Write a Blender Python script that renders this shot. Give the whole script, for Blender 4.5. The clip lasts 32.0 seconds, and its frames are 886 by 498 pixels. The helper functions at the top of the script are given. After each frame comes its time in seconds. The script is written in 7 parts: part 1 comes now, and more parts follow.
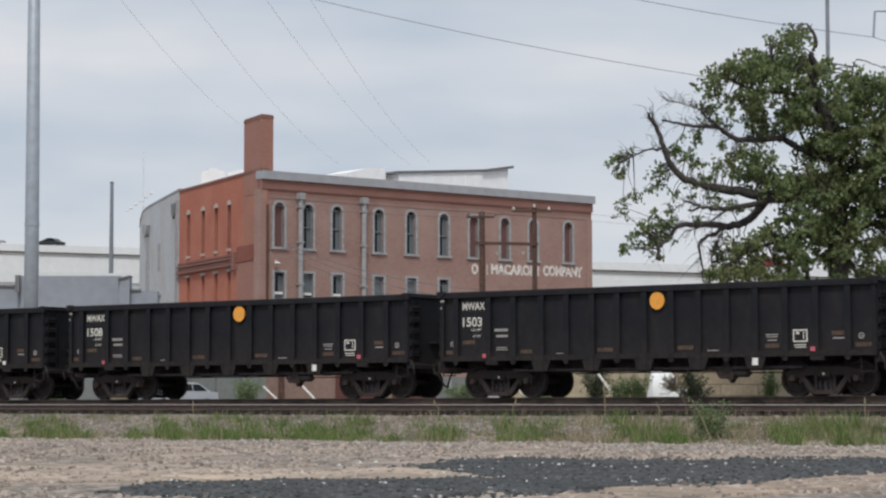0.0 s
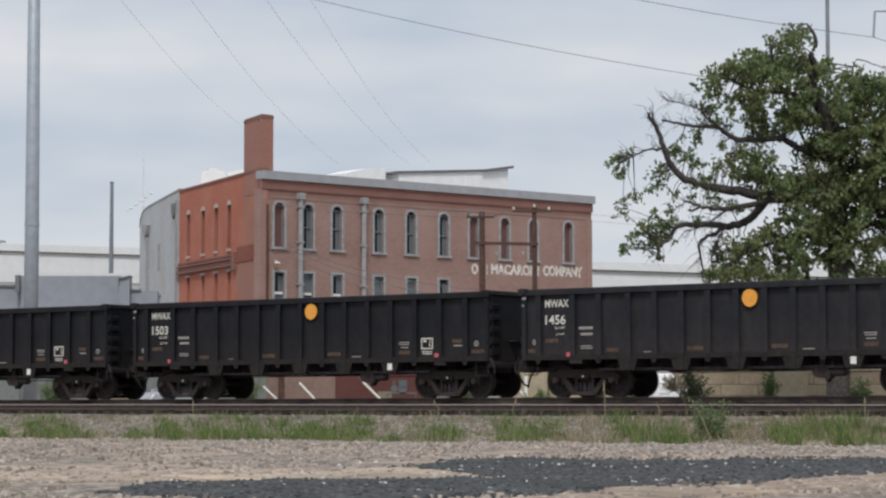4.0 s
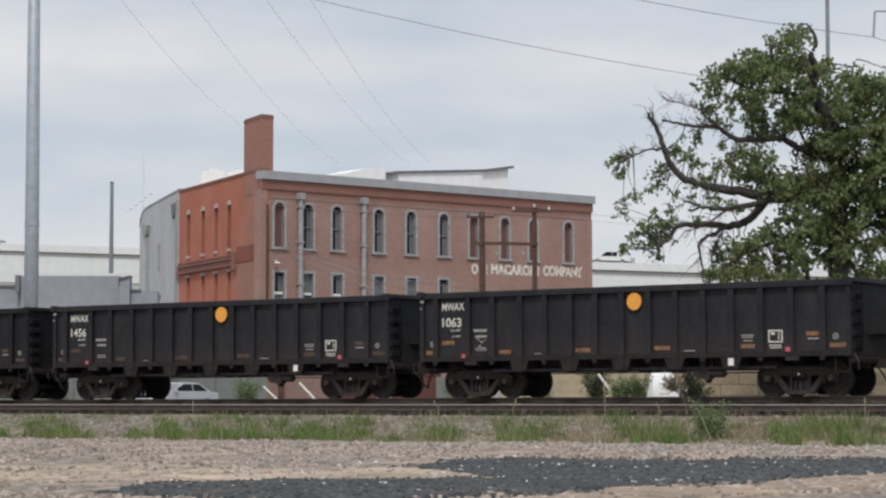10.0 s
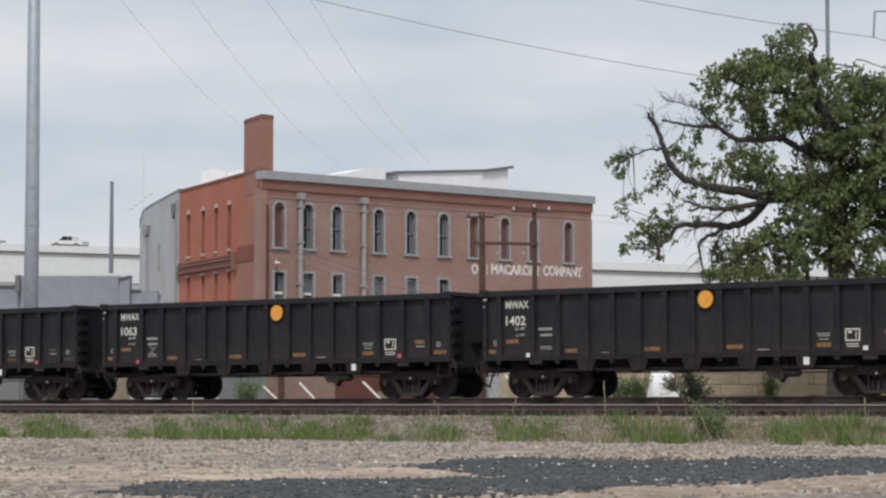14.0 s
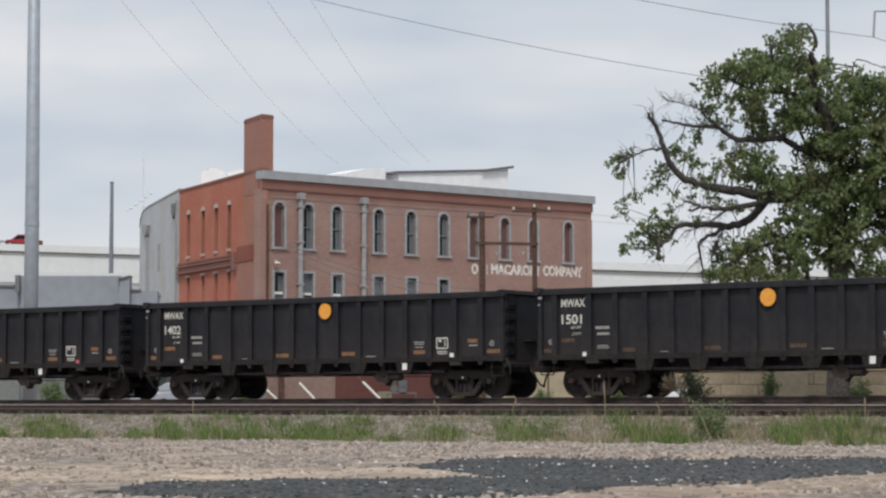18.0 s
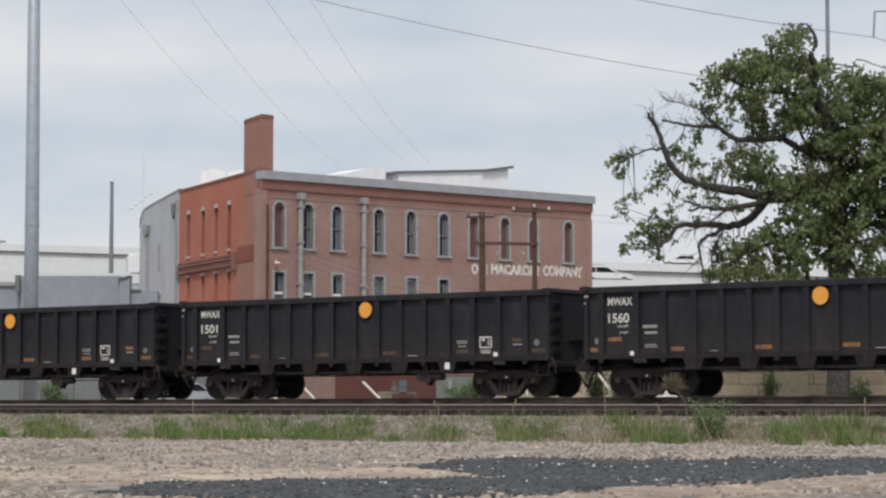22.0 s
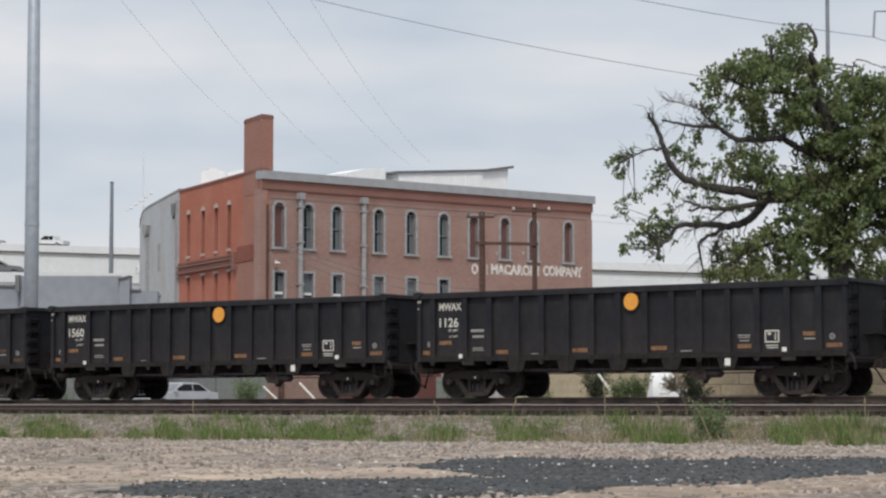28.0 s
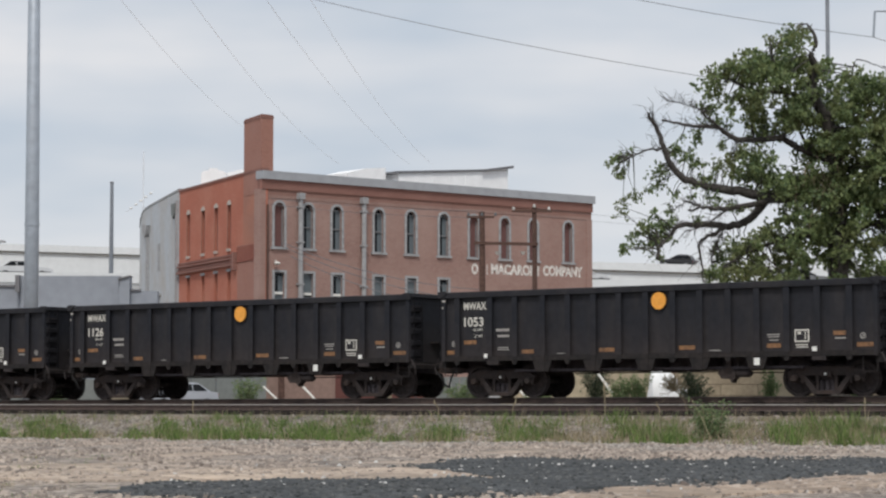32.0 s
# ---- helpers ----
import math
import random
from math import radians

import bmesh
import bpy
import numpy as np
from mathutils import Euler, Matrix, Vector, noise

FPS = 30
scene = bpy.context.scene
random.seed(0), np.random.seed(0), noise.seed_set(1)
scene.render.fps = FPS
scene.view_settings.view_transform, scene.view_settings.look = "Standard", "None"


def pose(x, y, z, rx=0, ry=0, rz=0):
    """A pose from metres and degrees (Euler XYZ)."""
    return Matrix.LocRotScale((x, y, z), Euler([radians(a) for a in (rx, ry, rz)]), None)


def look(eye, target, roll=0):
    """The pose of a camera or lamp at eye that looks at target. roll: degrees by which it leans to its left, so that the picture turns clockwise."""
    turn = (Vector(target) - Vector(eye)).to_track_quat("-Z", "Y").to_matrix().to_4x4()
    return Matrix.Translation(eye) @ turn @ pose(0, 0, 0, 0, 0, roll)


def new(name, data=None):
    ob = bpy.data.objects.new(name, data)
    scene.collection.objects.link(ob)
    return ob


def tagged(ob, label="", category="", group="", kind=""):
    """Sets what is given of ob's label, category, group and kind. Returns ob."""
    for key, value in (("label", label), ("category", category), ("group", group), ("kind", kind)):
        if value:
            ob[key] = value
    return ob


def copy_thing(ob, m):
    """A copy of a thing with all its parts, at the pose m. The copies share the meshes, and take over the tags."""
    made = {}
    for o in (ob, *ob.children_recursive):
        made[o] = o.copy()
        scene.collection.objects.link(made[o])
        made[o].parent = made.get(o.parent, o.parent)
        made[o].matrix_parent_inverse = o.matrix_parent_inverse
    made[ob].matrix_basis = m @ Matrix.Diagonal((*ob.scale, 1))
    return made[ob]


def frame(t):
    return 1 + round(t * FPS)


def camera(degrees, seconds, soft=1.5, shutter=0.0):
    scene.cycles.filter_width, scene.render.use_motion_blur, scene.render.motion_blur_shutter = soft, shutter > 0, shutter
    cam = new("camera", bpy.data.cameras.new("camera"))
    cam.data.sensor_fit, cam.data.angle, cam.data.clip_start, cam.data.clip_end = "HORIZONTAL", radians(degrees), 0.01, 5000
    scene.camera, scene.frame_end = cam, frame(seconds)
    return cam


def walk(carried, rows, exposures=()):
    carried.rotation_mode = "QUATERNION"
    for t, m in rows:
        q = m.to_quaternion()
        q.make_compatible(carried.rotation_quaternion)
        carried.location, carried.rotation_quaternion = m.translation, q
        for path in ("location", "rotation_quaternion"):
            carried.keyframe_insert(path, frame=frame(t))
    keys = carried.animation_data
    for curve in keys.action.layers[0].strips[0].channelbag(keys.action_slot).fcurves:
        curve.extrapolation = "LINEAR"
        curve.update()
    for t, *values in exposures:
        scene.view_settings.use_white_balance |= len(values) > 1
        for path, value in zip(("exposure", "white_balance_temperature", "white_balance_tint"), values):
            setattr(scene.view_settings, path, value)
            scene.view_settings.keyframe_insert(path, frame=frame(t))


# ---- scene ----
# ---- camera: a fixed tripod shot ----
EYE_Z = 0.9
LENS = 22.177
TILT = 3.919
cam = camera(LENS, 32.0, soft=2.3, shutter=0.2)
CAM_POSE = pose(0, 0, EYE_Z, 90 + TILT, 0, 0)
walk(cam, [(0.0, CAM_POSE), (32.0, CAM_POSE)], exposures=[(0.0, -0.07, 6340, 10), (3.0, -0.08, 6340, 10), (6.0, -0.04, 6400, 10), (9.0, -0.01, 6470, 10), (12.0, -0.03, 6400, 10), (14.0, -0.03, 6420, 10), (20.0, 0.0, 6440, 10), (32.0, 0.0, 6430, 10)])

# ---- world and sun: bright overcast noon ----
SUN_ELEVATION, SUN_AZIMUTH = radians(54), radians(188)
world = bpy.data.worlds.new("overcast_sky")
scene.world = world
world.use_nodes = True
wn, wl = world.node_tree.nodes, world.node_tree.links
background = wn["Background"]
sky = wn.new("ShaderNodeTexSky")
sky.sky_type, sky.sun_disc = "NISHITA", False
sky.sun_elevation, sky.sun_rotation = SUN_ELEVATION, SUN_AZIMUTH
sky_place = wn.new("ShaderNodeTexCoord")
stretch = wn.new("ShaderNodeMapping")
stretch.inputs["Scale"].default_value = (3.3, 3.3, 11.0)
stretch.inputs["Location"].default_value = (0.35, 0.1, 0.47)
wl.new(sky_place.outputs["Generated"], stretch.inputs["Vector"])
clouds = wn.new("ShaderNodeTexNoise")
clouds.inputs["Scale"].default_value = 2.1
clouds.inputs["Detail"].default_value = 3.5
clouds.inputs["Roughness"].default_value = 0.5
wl.new(stretch.outputs["Vector"], clouds.inputs["Vector"])
cloud_ramp = wn.new("ShaderNodeValToRGB")
cloud_ramp.color_ramp.elements[0].position, cloud_ramp.color_ramp.elements[0].color = 0.36, (0.52, 0.59, 0.675, 1)
cloud_ramp.color_ramp.elements[1].position, cloud_ramp.color_ramp.elements[1].color = 0.66, (0.80, 0.795, 0.805, 1)
# a pale cloud bank lies over the lower sky
height = wn.new("ShaderNodeSeparateXYZ")
wl.new(sky_place.outputs["Generated"], height.inputs[0])
bank = wn.new("ShaderNodeValToRGB")
steps = bank.color_ramp.elements
steps[0].position, steps[0].color = 0.05, (0.62, 0.62, 0.62, 1)
steps[1].position, steps[1].color = 0.40, (0.50, 0.50, 0.50, 1)
for at, value in ((0.10, 0.50), (0.118, 0.38), (0.134, 0.56), (0.149, 0.74), (0.163, 0.52), (0.185, 0.36), (0.25, 0.5)):
    steps.new(at).color = (value, value, value, 1)
bank.color_ramp.interpolation = "EASE"
wl.new(height.outputs["Z"], bank.inputs["Fac"])
mixed = wn.new("ShaderNodeMix")
mixed.data_type = "FLOAT"
mixed.inputs["Factor"].default_value = 0.46
wl.new(clouds.outputs["Fac"], mixed.inputs["A"])
wl.new(bank.outputs["Color"], mixed.inputs["B"])
wl.new(mixed.outputs["Result"], cloud_ramp.inputs["Fac"])
lift = wn.new("ShaderNodeVectorMath")
lift.operation = "SCALE"
lift.inputs["Scale"].default_value = 9.9
wl.new(cloud_ramp.outputs["Color"], lift.inputs[0])
blend = wn.new("ShaderNodeMix")
blend.data_type = "RGBA"
blend.inputs["Factor"].default_value = 0.93
wl.new(sky.outputs["Color"], blend.inputs["A"])
wl.new(lift.outputs["Vector"], blend.inputs["B"])
wl.new(blend.outputs["Result"], background.inputs["Color"])
background.inputs["Strength"].default_value = 0.1

sun = new("sun", bpy.data.lights.new("sun", "SUN"))
sun.data.energy, sun.data.angle, sun.data.color = 2.3, radians(14), (1.0, 0.95, 0.88)
sun_way = Vector((math.sin(SUN_AZIMUTH) * math.cos(SUN_ELEVATION), math.cos(SUN_AZIMUTH) * math.cos(SUN_ELEVATION), math.sin(SUN_ELEVATION)))
sun.matrix_world = look(sun_way * 200, (0, 0, 0))


# ---- materials ----
def surface(name, colour, rough=0.8, metal=0.0, grain=0.0, grain_size=8.0, stain=None, stain_size=0.6, stain_amount=0.5, bump=0.0, vary=0.0, spec=0.5, streak=1.0, dust=None):
    """A weathered surface: base colour, fine grain, larger stains, relief; dust is a colour that the wheels throw up, and the height it reaches."""
    mat = bpy.data.materials.new(name)
    mat.use_nodes = True
    n, l = mat.node_tree.nodes, mat.node_tree.links
    b = n["Principled BSDF"]
    b.inputs["Roughness"].default_value, b.inputs["Metallic"].default_value = rough, metal
    b.inputs["Specular IOR Level"].default_value = spec
    tc = n.new("ShaderNodeTexCoord")
    col = n.new("ShaderNodeRGB")
    col.outputs[0].default_value = (*colour, 1)
    out = col.outputs[0]
    if stain:
        t = n.new("ShaderNodeTexNoise")
        t.inputs["Scale"].default_value, t.inputs["Detail"].default_value, t.inputs["Roughness"].default_value = stain_size, 6, 0.62
        if streak != 1.0:
            pull = n.new("ShaderNodeMapping")
            pull.inputs["Scale"].default_value = (1, 1, streak)
            l.new(tc.outputs["Object"], pull.inputs["Vector"])
            l.new(pull.outputs["Vector"], t.inputs["Vector"])
        else:
            l.new(tc.outputs["Object"], t.inputs["Vector"])
        r = n.new("ShaderNodeMapRange")
        r.inputs["From Min"].default_value, r.inputs["From Max"].default_value = 0.42, 0.72
        r.inputs["To Max"].default_value = stain_amount
        l.new(t.outputs["Fac"], r.inputs["Value"])
        m = n.new("ShaderNodeMix")
        m.data_type = "RGBA"
        l.new(r.outputs["Result"], m.inputs["Factor"])
        l.new(out, m.inputs["A"])
        m.inputs["B"].default_value = (*stain, 1)
        out = m.outputs["Result"]
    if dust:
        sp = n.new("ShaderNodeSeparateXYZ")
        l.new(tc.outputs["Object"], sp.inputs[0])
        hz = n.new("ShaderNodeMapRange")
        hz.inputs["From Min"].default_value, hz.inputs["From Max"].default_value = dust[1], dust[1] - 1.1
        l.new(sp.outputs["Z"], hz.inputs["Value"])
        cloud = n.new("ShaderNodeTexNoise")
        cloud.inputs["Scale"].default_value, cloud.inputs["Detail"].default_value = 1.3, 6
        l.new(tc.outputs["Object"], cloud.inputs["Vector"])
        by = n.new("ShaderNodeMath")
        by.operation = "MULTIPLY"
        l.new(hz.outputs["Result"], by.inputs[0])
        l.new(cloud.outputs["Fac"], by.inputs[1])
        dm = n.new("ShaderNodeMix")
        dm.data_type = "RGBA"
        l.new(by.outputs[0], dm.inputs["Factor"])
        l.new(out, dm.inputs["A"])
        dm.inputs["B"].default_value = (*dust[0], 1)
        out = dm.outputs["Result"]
    if grain or bump:
        g = n.new("ShaderNodeTexNoise")
        g.inputs["Scale"].default_value, g.inputs["Detail"].default_value = grain_size, 4
        l.new(tc.outputs["Object"], g.inputs["Vector"])
        if grain:
            h = n.new("ShaderNodeMapRange")
            h.inputs["From Min"].default_value, h.inputs["From Max"].default_value = 0.3, 0.7
            h.inputs["To Min"].default_value, h.inputs["To Max"].default_value = 1 - grain, 1 + grain
            l.new(g.outputs["Fac"], h.inputs["Value"])
            v = n.new("ShaderNodeVectorMath")
            v.operation = "SCALE"
            l.new(out, v.inputs[0])
            l.new(h.outputs["Result"], v.inputs["Scale"])
            out = v.outputs["Vector"]
        if bump:
            k = n.new("ShaderNodeBump")
            k.inputs["Distance"].default_value = bump
            l.new(g.outputs["Fac"], k.inputs["Height"])
            l.new(k.outputs["Normal"], b.inputs["Normal"])
    if vary:
        o = n.new("ShaderNodeObjectInfo")
        h = n.new("ShaderNodeMapRange")
        h.inputs["To Min"].default_value, h.inputs["To Max"].default_value = 1 - vary, 1 + vary
        l.new(o.outputs["Random"], h.inputs["Value"])
        v = n.new("ShaderNodeVectorMath")
        v.operation = "SCALE"
        l.new(out, v.inputs[0])
        l.new(h.outputs["Result"], v.inputs["Scale"])
        out = v.outputs["Vector"]
    l.new(out, b.inputs["Base Color"])
    return mat


def island_surface(name, dark, light, rough=0.9, subsurface=False, tinge=None, tinge_size=0.45):
    """Many small pieces in one mesh, each with a tone of its own."""
    mat = bpy.data.materials.new(name)
    mat.use_nodes = True
    n, l = mat.node_tree.nodes, mat.node_tree.links
    b = n["Principled BSDF"]
    b.inputs["Roughness"].default_value = rough
    g = n.new("ShaderNodeNewGeometry")
    m = n.new("ShaderNodeMix")
    m.data_type = "RGBA"
    m.inputs["A"].default_value, m.inputs["B"].default_value = (*dark, 1), (*light, 1)
    l.new(g.outputs["Random Per Island"], m.inputs["Factor"])
    if tinge:
        # broad drifts of another tone through the whole mass
        place = n.new("ShaderNodeTexCoord")
        drift = n.new("ShaderNodeTexNoise")
        drift.inputs["Scale"].default_value, drift.inputs["Detail"].default_value = tinge_size, 2.0
        l.new(place.outputs["Object"], drift.inputs["Vector"])
        span = n.new("ShaderNodeMapRange")
        span.inputs["From Min"].default_value, span.inputs["From Max"].default_value, span.inputs["To Max"].default_value = 0.47, 0.70, 0.55
        l.new(drift.outputs["Fac"], span.inputs["Value"])
        plain, m = m, n.new("ShaderNodeMix")
        m.data_type = "RGBA"
        l.new(plain.outputs["Result"], m.inputs["A"])
        m.inputs["B"].default_value = (*tinge, 1)
        l.new(span.outputs["Result"], m.inputs["Factor"])
    l.new(m.outputs["Result"], b.inputs["Base Color"])
    if subsurface:
        tr = n.new("ShaderNodeBsdfTranslucent")
        l.new(m.outputs["Result"], tr.inputs["Color"])
        mx = n.new("ShaderNodeMixShader")
        mx.inputs["Fac"].default_value = 0.35
        l.new(b.outputs["BSDF"], mx.inputs[1])
        l.new(tr.outputs["BSDF"], mx.inputs[2])
        l.new(mx.outputs["Shader"], n["Material Output"].inputs["Surface"])
    return mat


def brick_surface(name, one, two, mortar, stain, stain_amount=0.5):
    """Old brickwork laid on upright walls, with soot and faded patches."""
    mat = bpy.data.materials.new(name)
    mat.use_nodes = True
    n, l = mat.node_tree.nodes, mat.node_tree.links
    b = n["Principled BSDF"]
    b.inputs["Roughness"].default_value = 0.9
    tc = n.new("ShaderNodeTexCoord")
    sp = n.new("ShaderNodeSeparateXYZ")
    l.new(tc.outputs["Object"], sp.inputs[0])
    ad = n.new("ShaderNodeMath")
    l.new(sp.outputs["X"], ad.inputs[0])
    l.new(sp.outputs["Y"], ad.inputs[1])
    cb = n.new("ShaderNodeCombineXYZ")
    l.new(ad.outputs[0], cb.inputs["X"])
    l.new(sp.outputs["Z"], cb.inputs["Y"])
    br = n.new("ShaderNodeTexBrick")
    br.inputs["Scale"].default_value = 1.0
    br.inputs["Brick Width"].default_value, br.inputs["Row Height"].default_value = 0.215, 0.075
    br.inputs["Mortar Size"].default_value = 0.008
    br.inputs["Color1"].default_value, br.inputs["Color2"].default_value, br.inputs["Mortar"].default_value = (*one, 1), (*two, 1), (*mortar, 1)
    l.new(cb.outputs[0], br.inputs["Vector"])
    t = n.new("ShaderNodeTexNoise")
    t.inputs["Scale"].default_value, t.inputs["Detail"].default_value = 0.45, 7
    l.new(tc.outputs["Object"], t.inputs["Vector"])
    r = n.new("ShaderNodeMapRange")
    r.inputs["From Min"].default_value, r.inputs["From Max"].default_value, r.inputs["To Max"].default_value = 0.42, 0.7, stain_amount
    l.new(t.outputs["Fac"], r.inputs["Value"])
    m = n.new("ShaderNodeMix")
    m.data_type = "RGBA"
    l.new(r.outputs["Result"], m.inputs["Factor"])
    l.new(br.outputs["Color"], m.inputs["A"])
    m.inputs["B"].default_value = (*stain, 1)
    l.new(m.outputs["Result"], b.inputs["Base Color"])
    k = n.new("ShaderNodeBump")
    k.inputs["Distance"].default_value = 0.01
    l.new(br.outputs["Fac"], k.inputs["Height"])
    k.invert = True
    l.new(k.outputs["Normal"], b.inputs["Normal"])
    return mat


def ground_surface(name, tones, stone=9.0, patch=0.25, bump=0.03):
    """Stony ground: stones of mixed tone, drifts of sand and dust."""
    mat = bpy.data.materials.new(name)
    mat.use_nodes = True
    n, l = mat.node_tree.nodes, mat.node_tree.links
    b = n["Principled BSDF"]
    b.inputs["Roughness"].default_value = 0.95
    tc = n.new("ShaderNodeTexCoord")
    v = n.new("ShaderNodeTexVoronoi")
    v.inputs["Scale"].default_value = stone
    l.new(tc.outputs["Object"], v.inputs["Vector"])
    bw = n.new("ShaderNodeRGBToBW")
    l.new(v.outputs["Color"], bw.inputs["Color"])
    ramp = n.new("ShaderNodeValToRGB")
    els = ramp.color_ramp.elements
    els[0].position, els[0].color = 0.15, (*tones[0], 1)
    els[1].position, els[1].color = 0.85, (*tones[2], 1)
    e = els.new(0.5)
    e.color = (*tones[1], 1)
    l.new(bw.outputs["Val"], ramp.inputs["Fac"])
    t = n.new("ShaderNodeTexNoise")
    t.inputs["Scale"].default_value, t.inputs["Detail"].default_value, t.inputs["Roughness"].default_value = patch, 8, 0.65
    l.new(tc.outputs["Object"], t.inputs["Vector"])
    r = n.new("ShaderNodeMapRange")
    r.inputs["From Min"].default_value, r.inputs["From Max"].default_value = 0.47, 0.62
    r.inputs["To Max"].default_value = 0.8
    l.new(t.outputs["Fac"], r.inputs["Value"])
    m = n.new("ShaderNodeMix")
    m.data_type = "RGBA"
    l.new(r.outputs["Result"], m.inputs["Factor"])
    l.new(ramp.outputs["Color"], m.inputs["A"])
    m.inputs["B"].default_value = (*tones[3], 1)
    g = n.new("ShaderNodeTexNoise")
    g.inputs["Scale"].default_value, g.inputs["Detail"].default_value = 2.6, 6
    l.new(tc.outputs["Object"], g.inputs["Vector"])
    h = n.new("ShaderNodeMapRange")
    h.inputs["From Min"].default_value, h.inputs["From Max"].default_value = 0.3, 0.7
    h.inputs["To Min"].default_value, h.inputs["To Max"].default_value = 0.72, 1.25
    l.new(g.outputs["Fac"], h.inputs["Value"])
    w = n.new("ShaderNodeTexNoise")
    w.inputs["Scale"].default_value, w.inputs["Detail"].default_value = 0.7, 3
    l.new(tc.outputs["Object"], w.inputs["Vector"])
    wr = n.new("ShaderNodeMapRange")
    wr.inputs["From Min"].default_value, wr.inputs["From Max"].default_value = 0.35, 0.65
    wr.inputs["To Min"].default_value, wr.inputs["To Max"].default_value = 0.78, 1.22
    l.new(w.outputs["Fac"], wr.inputs["Value"])
    both = n.new("ShaderNodeMath")
    both.operation = "MULTIPLY"
    l.new(h.outputs["Result"], both.inputs[0])
    l.new(wr.outputs["Result"], both.inputs[1])
    sc = n.new("ShaderNodeVectorMath")
    sc.operation = "SCALE"
    l.new(m.outputs["Result"], sc.inputs[0])
    l.new(both.outputs[0], sc.inputs["Scale"])
    l.new(sc.outputs["Vector"], b.inputs["Base Color"])
    k = n.new("ShaderNodeBump")
    k.inputs["Distance"].default_value, k.inputs["Strength"].default_value = bump, 1.0
    l.new(v.outputs["Distance"], k.inputs["Height"])
    k.invert = True
    l.new(k.outputs["Normal"], b.inputs["Normal"])
    return mat


def glass_surface(name, colour, rough=0.08):
    return surface(name, colour, rough, spec=0.18)


LOT = ground_surface("gravel_lot", ((0.088, 0.068, 0.057), (0.215, 0.18, 0.150), (0.375, 0.33, 0.288), (0.42, 0.333, 0.257)), patch=0.30)
BALLAST_BED = ground_surface("ballast_bed", ((0.060, 0.051, 0.042), (0.165, 0.140, 0.115), (0.33, 0.29, 0.25), (0.24, 0.195, 0.150)), stone=13, patch=0.5, bump=0.05)
BALLAST_STONE = island_surface("ballast_stone", (0.085, 0.073, 0.061), (0.36, 0.322, 0.28))
LOT_STONE = island_surface("lot_stone", (0.13, 0.105, 0.09), (0.44, 0.375, 0.32))
PALE_STONE = island_surface("pale_stone", (0.26, 0.255, 0.25), (0.62, 0.61, 0.59))
COAL = ground_surface("dark_millings", ((0.023, 0.026, 0.028), (0.041, 0.045, 0.048), (0.085, 0.089, 0.091), (0.036, 0.040, 0.042)), stone=11)
SAND = ground_surface("drifted_sand", ((0.28, 0.215, 0.165), (0.37, 0.295, 0.23), (0.45, 0.37, 0.295), (0.42, 0.335, 0.26)))
GRASS = island_surface("grass_blades", (0.064, 0.116, 0.032), (0.212, 0.295, 0.085), subsurface=True)
DRY_GRASS = island_surface("dry_grass", (0.16, 0.135, 0.082), (0.36, 0.30, 0.195))
STRAW = island_surface("straw_stems", (0.10, 0.080, 0.052), (0.20, 0.165, 0.105))
WEED = island_surface("weed_leaves", (0.10, 0.16, 0.07), (0.22, 0.28, 0.13), subsurface=True)
BARK = surface("bark", (0.050, 0.045, 0.041), 0.95, grain=0.5, grain_size=7, bump=0.04, stain=(0.090, 0.082, 0.075), stain_size=2)
LEAF = island_surface("tree_leaves", (0.070, 0.115, 0.050), (0.222, 0.283, 0.112), 0.6, subsurface=True, tinge=(0.190, 0.180, 0.072))
EVERGREEN = island_surface("evergreen_needles", (0.026, 0.042, 0.026), (0.085, 0.105, 0.055), 0.7, subsurface=True)
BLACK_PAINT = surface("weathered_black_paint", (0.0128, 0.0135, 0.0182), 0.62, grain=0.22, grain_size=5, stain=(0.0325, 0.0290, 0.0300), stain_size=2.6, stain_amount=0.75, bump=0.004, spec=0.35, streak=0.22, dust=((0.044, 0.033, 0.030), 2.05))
DARKER_PAINT = surface("darker_black_paint", (0.0085, 0.0092, 0.0130), 0.62, grain=0.22, grain_size=5, stain=(0.0220, 0.0200, 0.0210), stain_size=2.6, stain_amount=0.7, bump=0.004, spec=0.30, streak=0.22, dust=((0.030, 0.023, 0.021), 2.05))
DARKER_POST = surface("darker_black_post_paint", (0.0088, 0.0100, 0.0145), 0.66, grain=0.2, grain_size=6, stain=(0.0200, 0.0195, 0.0215), stain_size=1.4, stain_amount=0.6, spec=0.25, dust=((0.032, 0.025, 0.023), 2.2))
# darker and duller than the sides: the wagon gap's shade is put in here
END_PAINT = surface("gap_shade_end_paint", (0.0140, 0.0140, 0.0170), 0.9, grain=0.25, grain_size=5, stain=(0.022, 0.019, 0.019), stain_size=1.8, spec=0.12)
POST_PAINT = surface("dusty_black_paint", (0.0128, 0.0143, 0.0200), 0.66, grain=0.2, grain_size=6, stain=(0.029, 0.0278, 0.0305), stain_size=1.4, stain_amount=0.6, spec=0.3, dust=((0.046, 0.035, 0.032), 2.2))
SILL_PAINT = surface("rust_dusted_black_paint", (0.0185, 0.0165, 0.0168), 0.8, grain=0.25, grain_size=8, stain=(0.038, 0.029, 0.026), stain_size=2, stain_amount=0.7, spec=0.3)
TRUCK_STEEL = surface("grimy_cast_steel", (0.040, 0.033, 0.032), 0.85, grain=0.3, grain_size=14, stain=(0.060, 0.041, 0.034), stain_size=3, stain_amount=0.7, bump=0.01, spec=0.25)
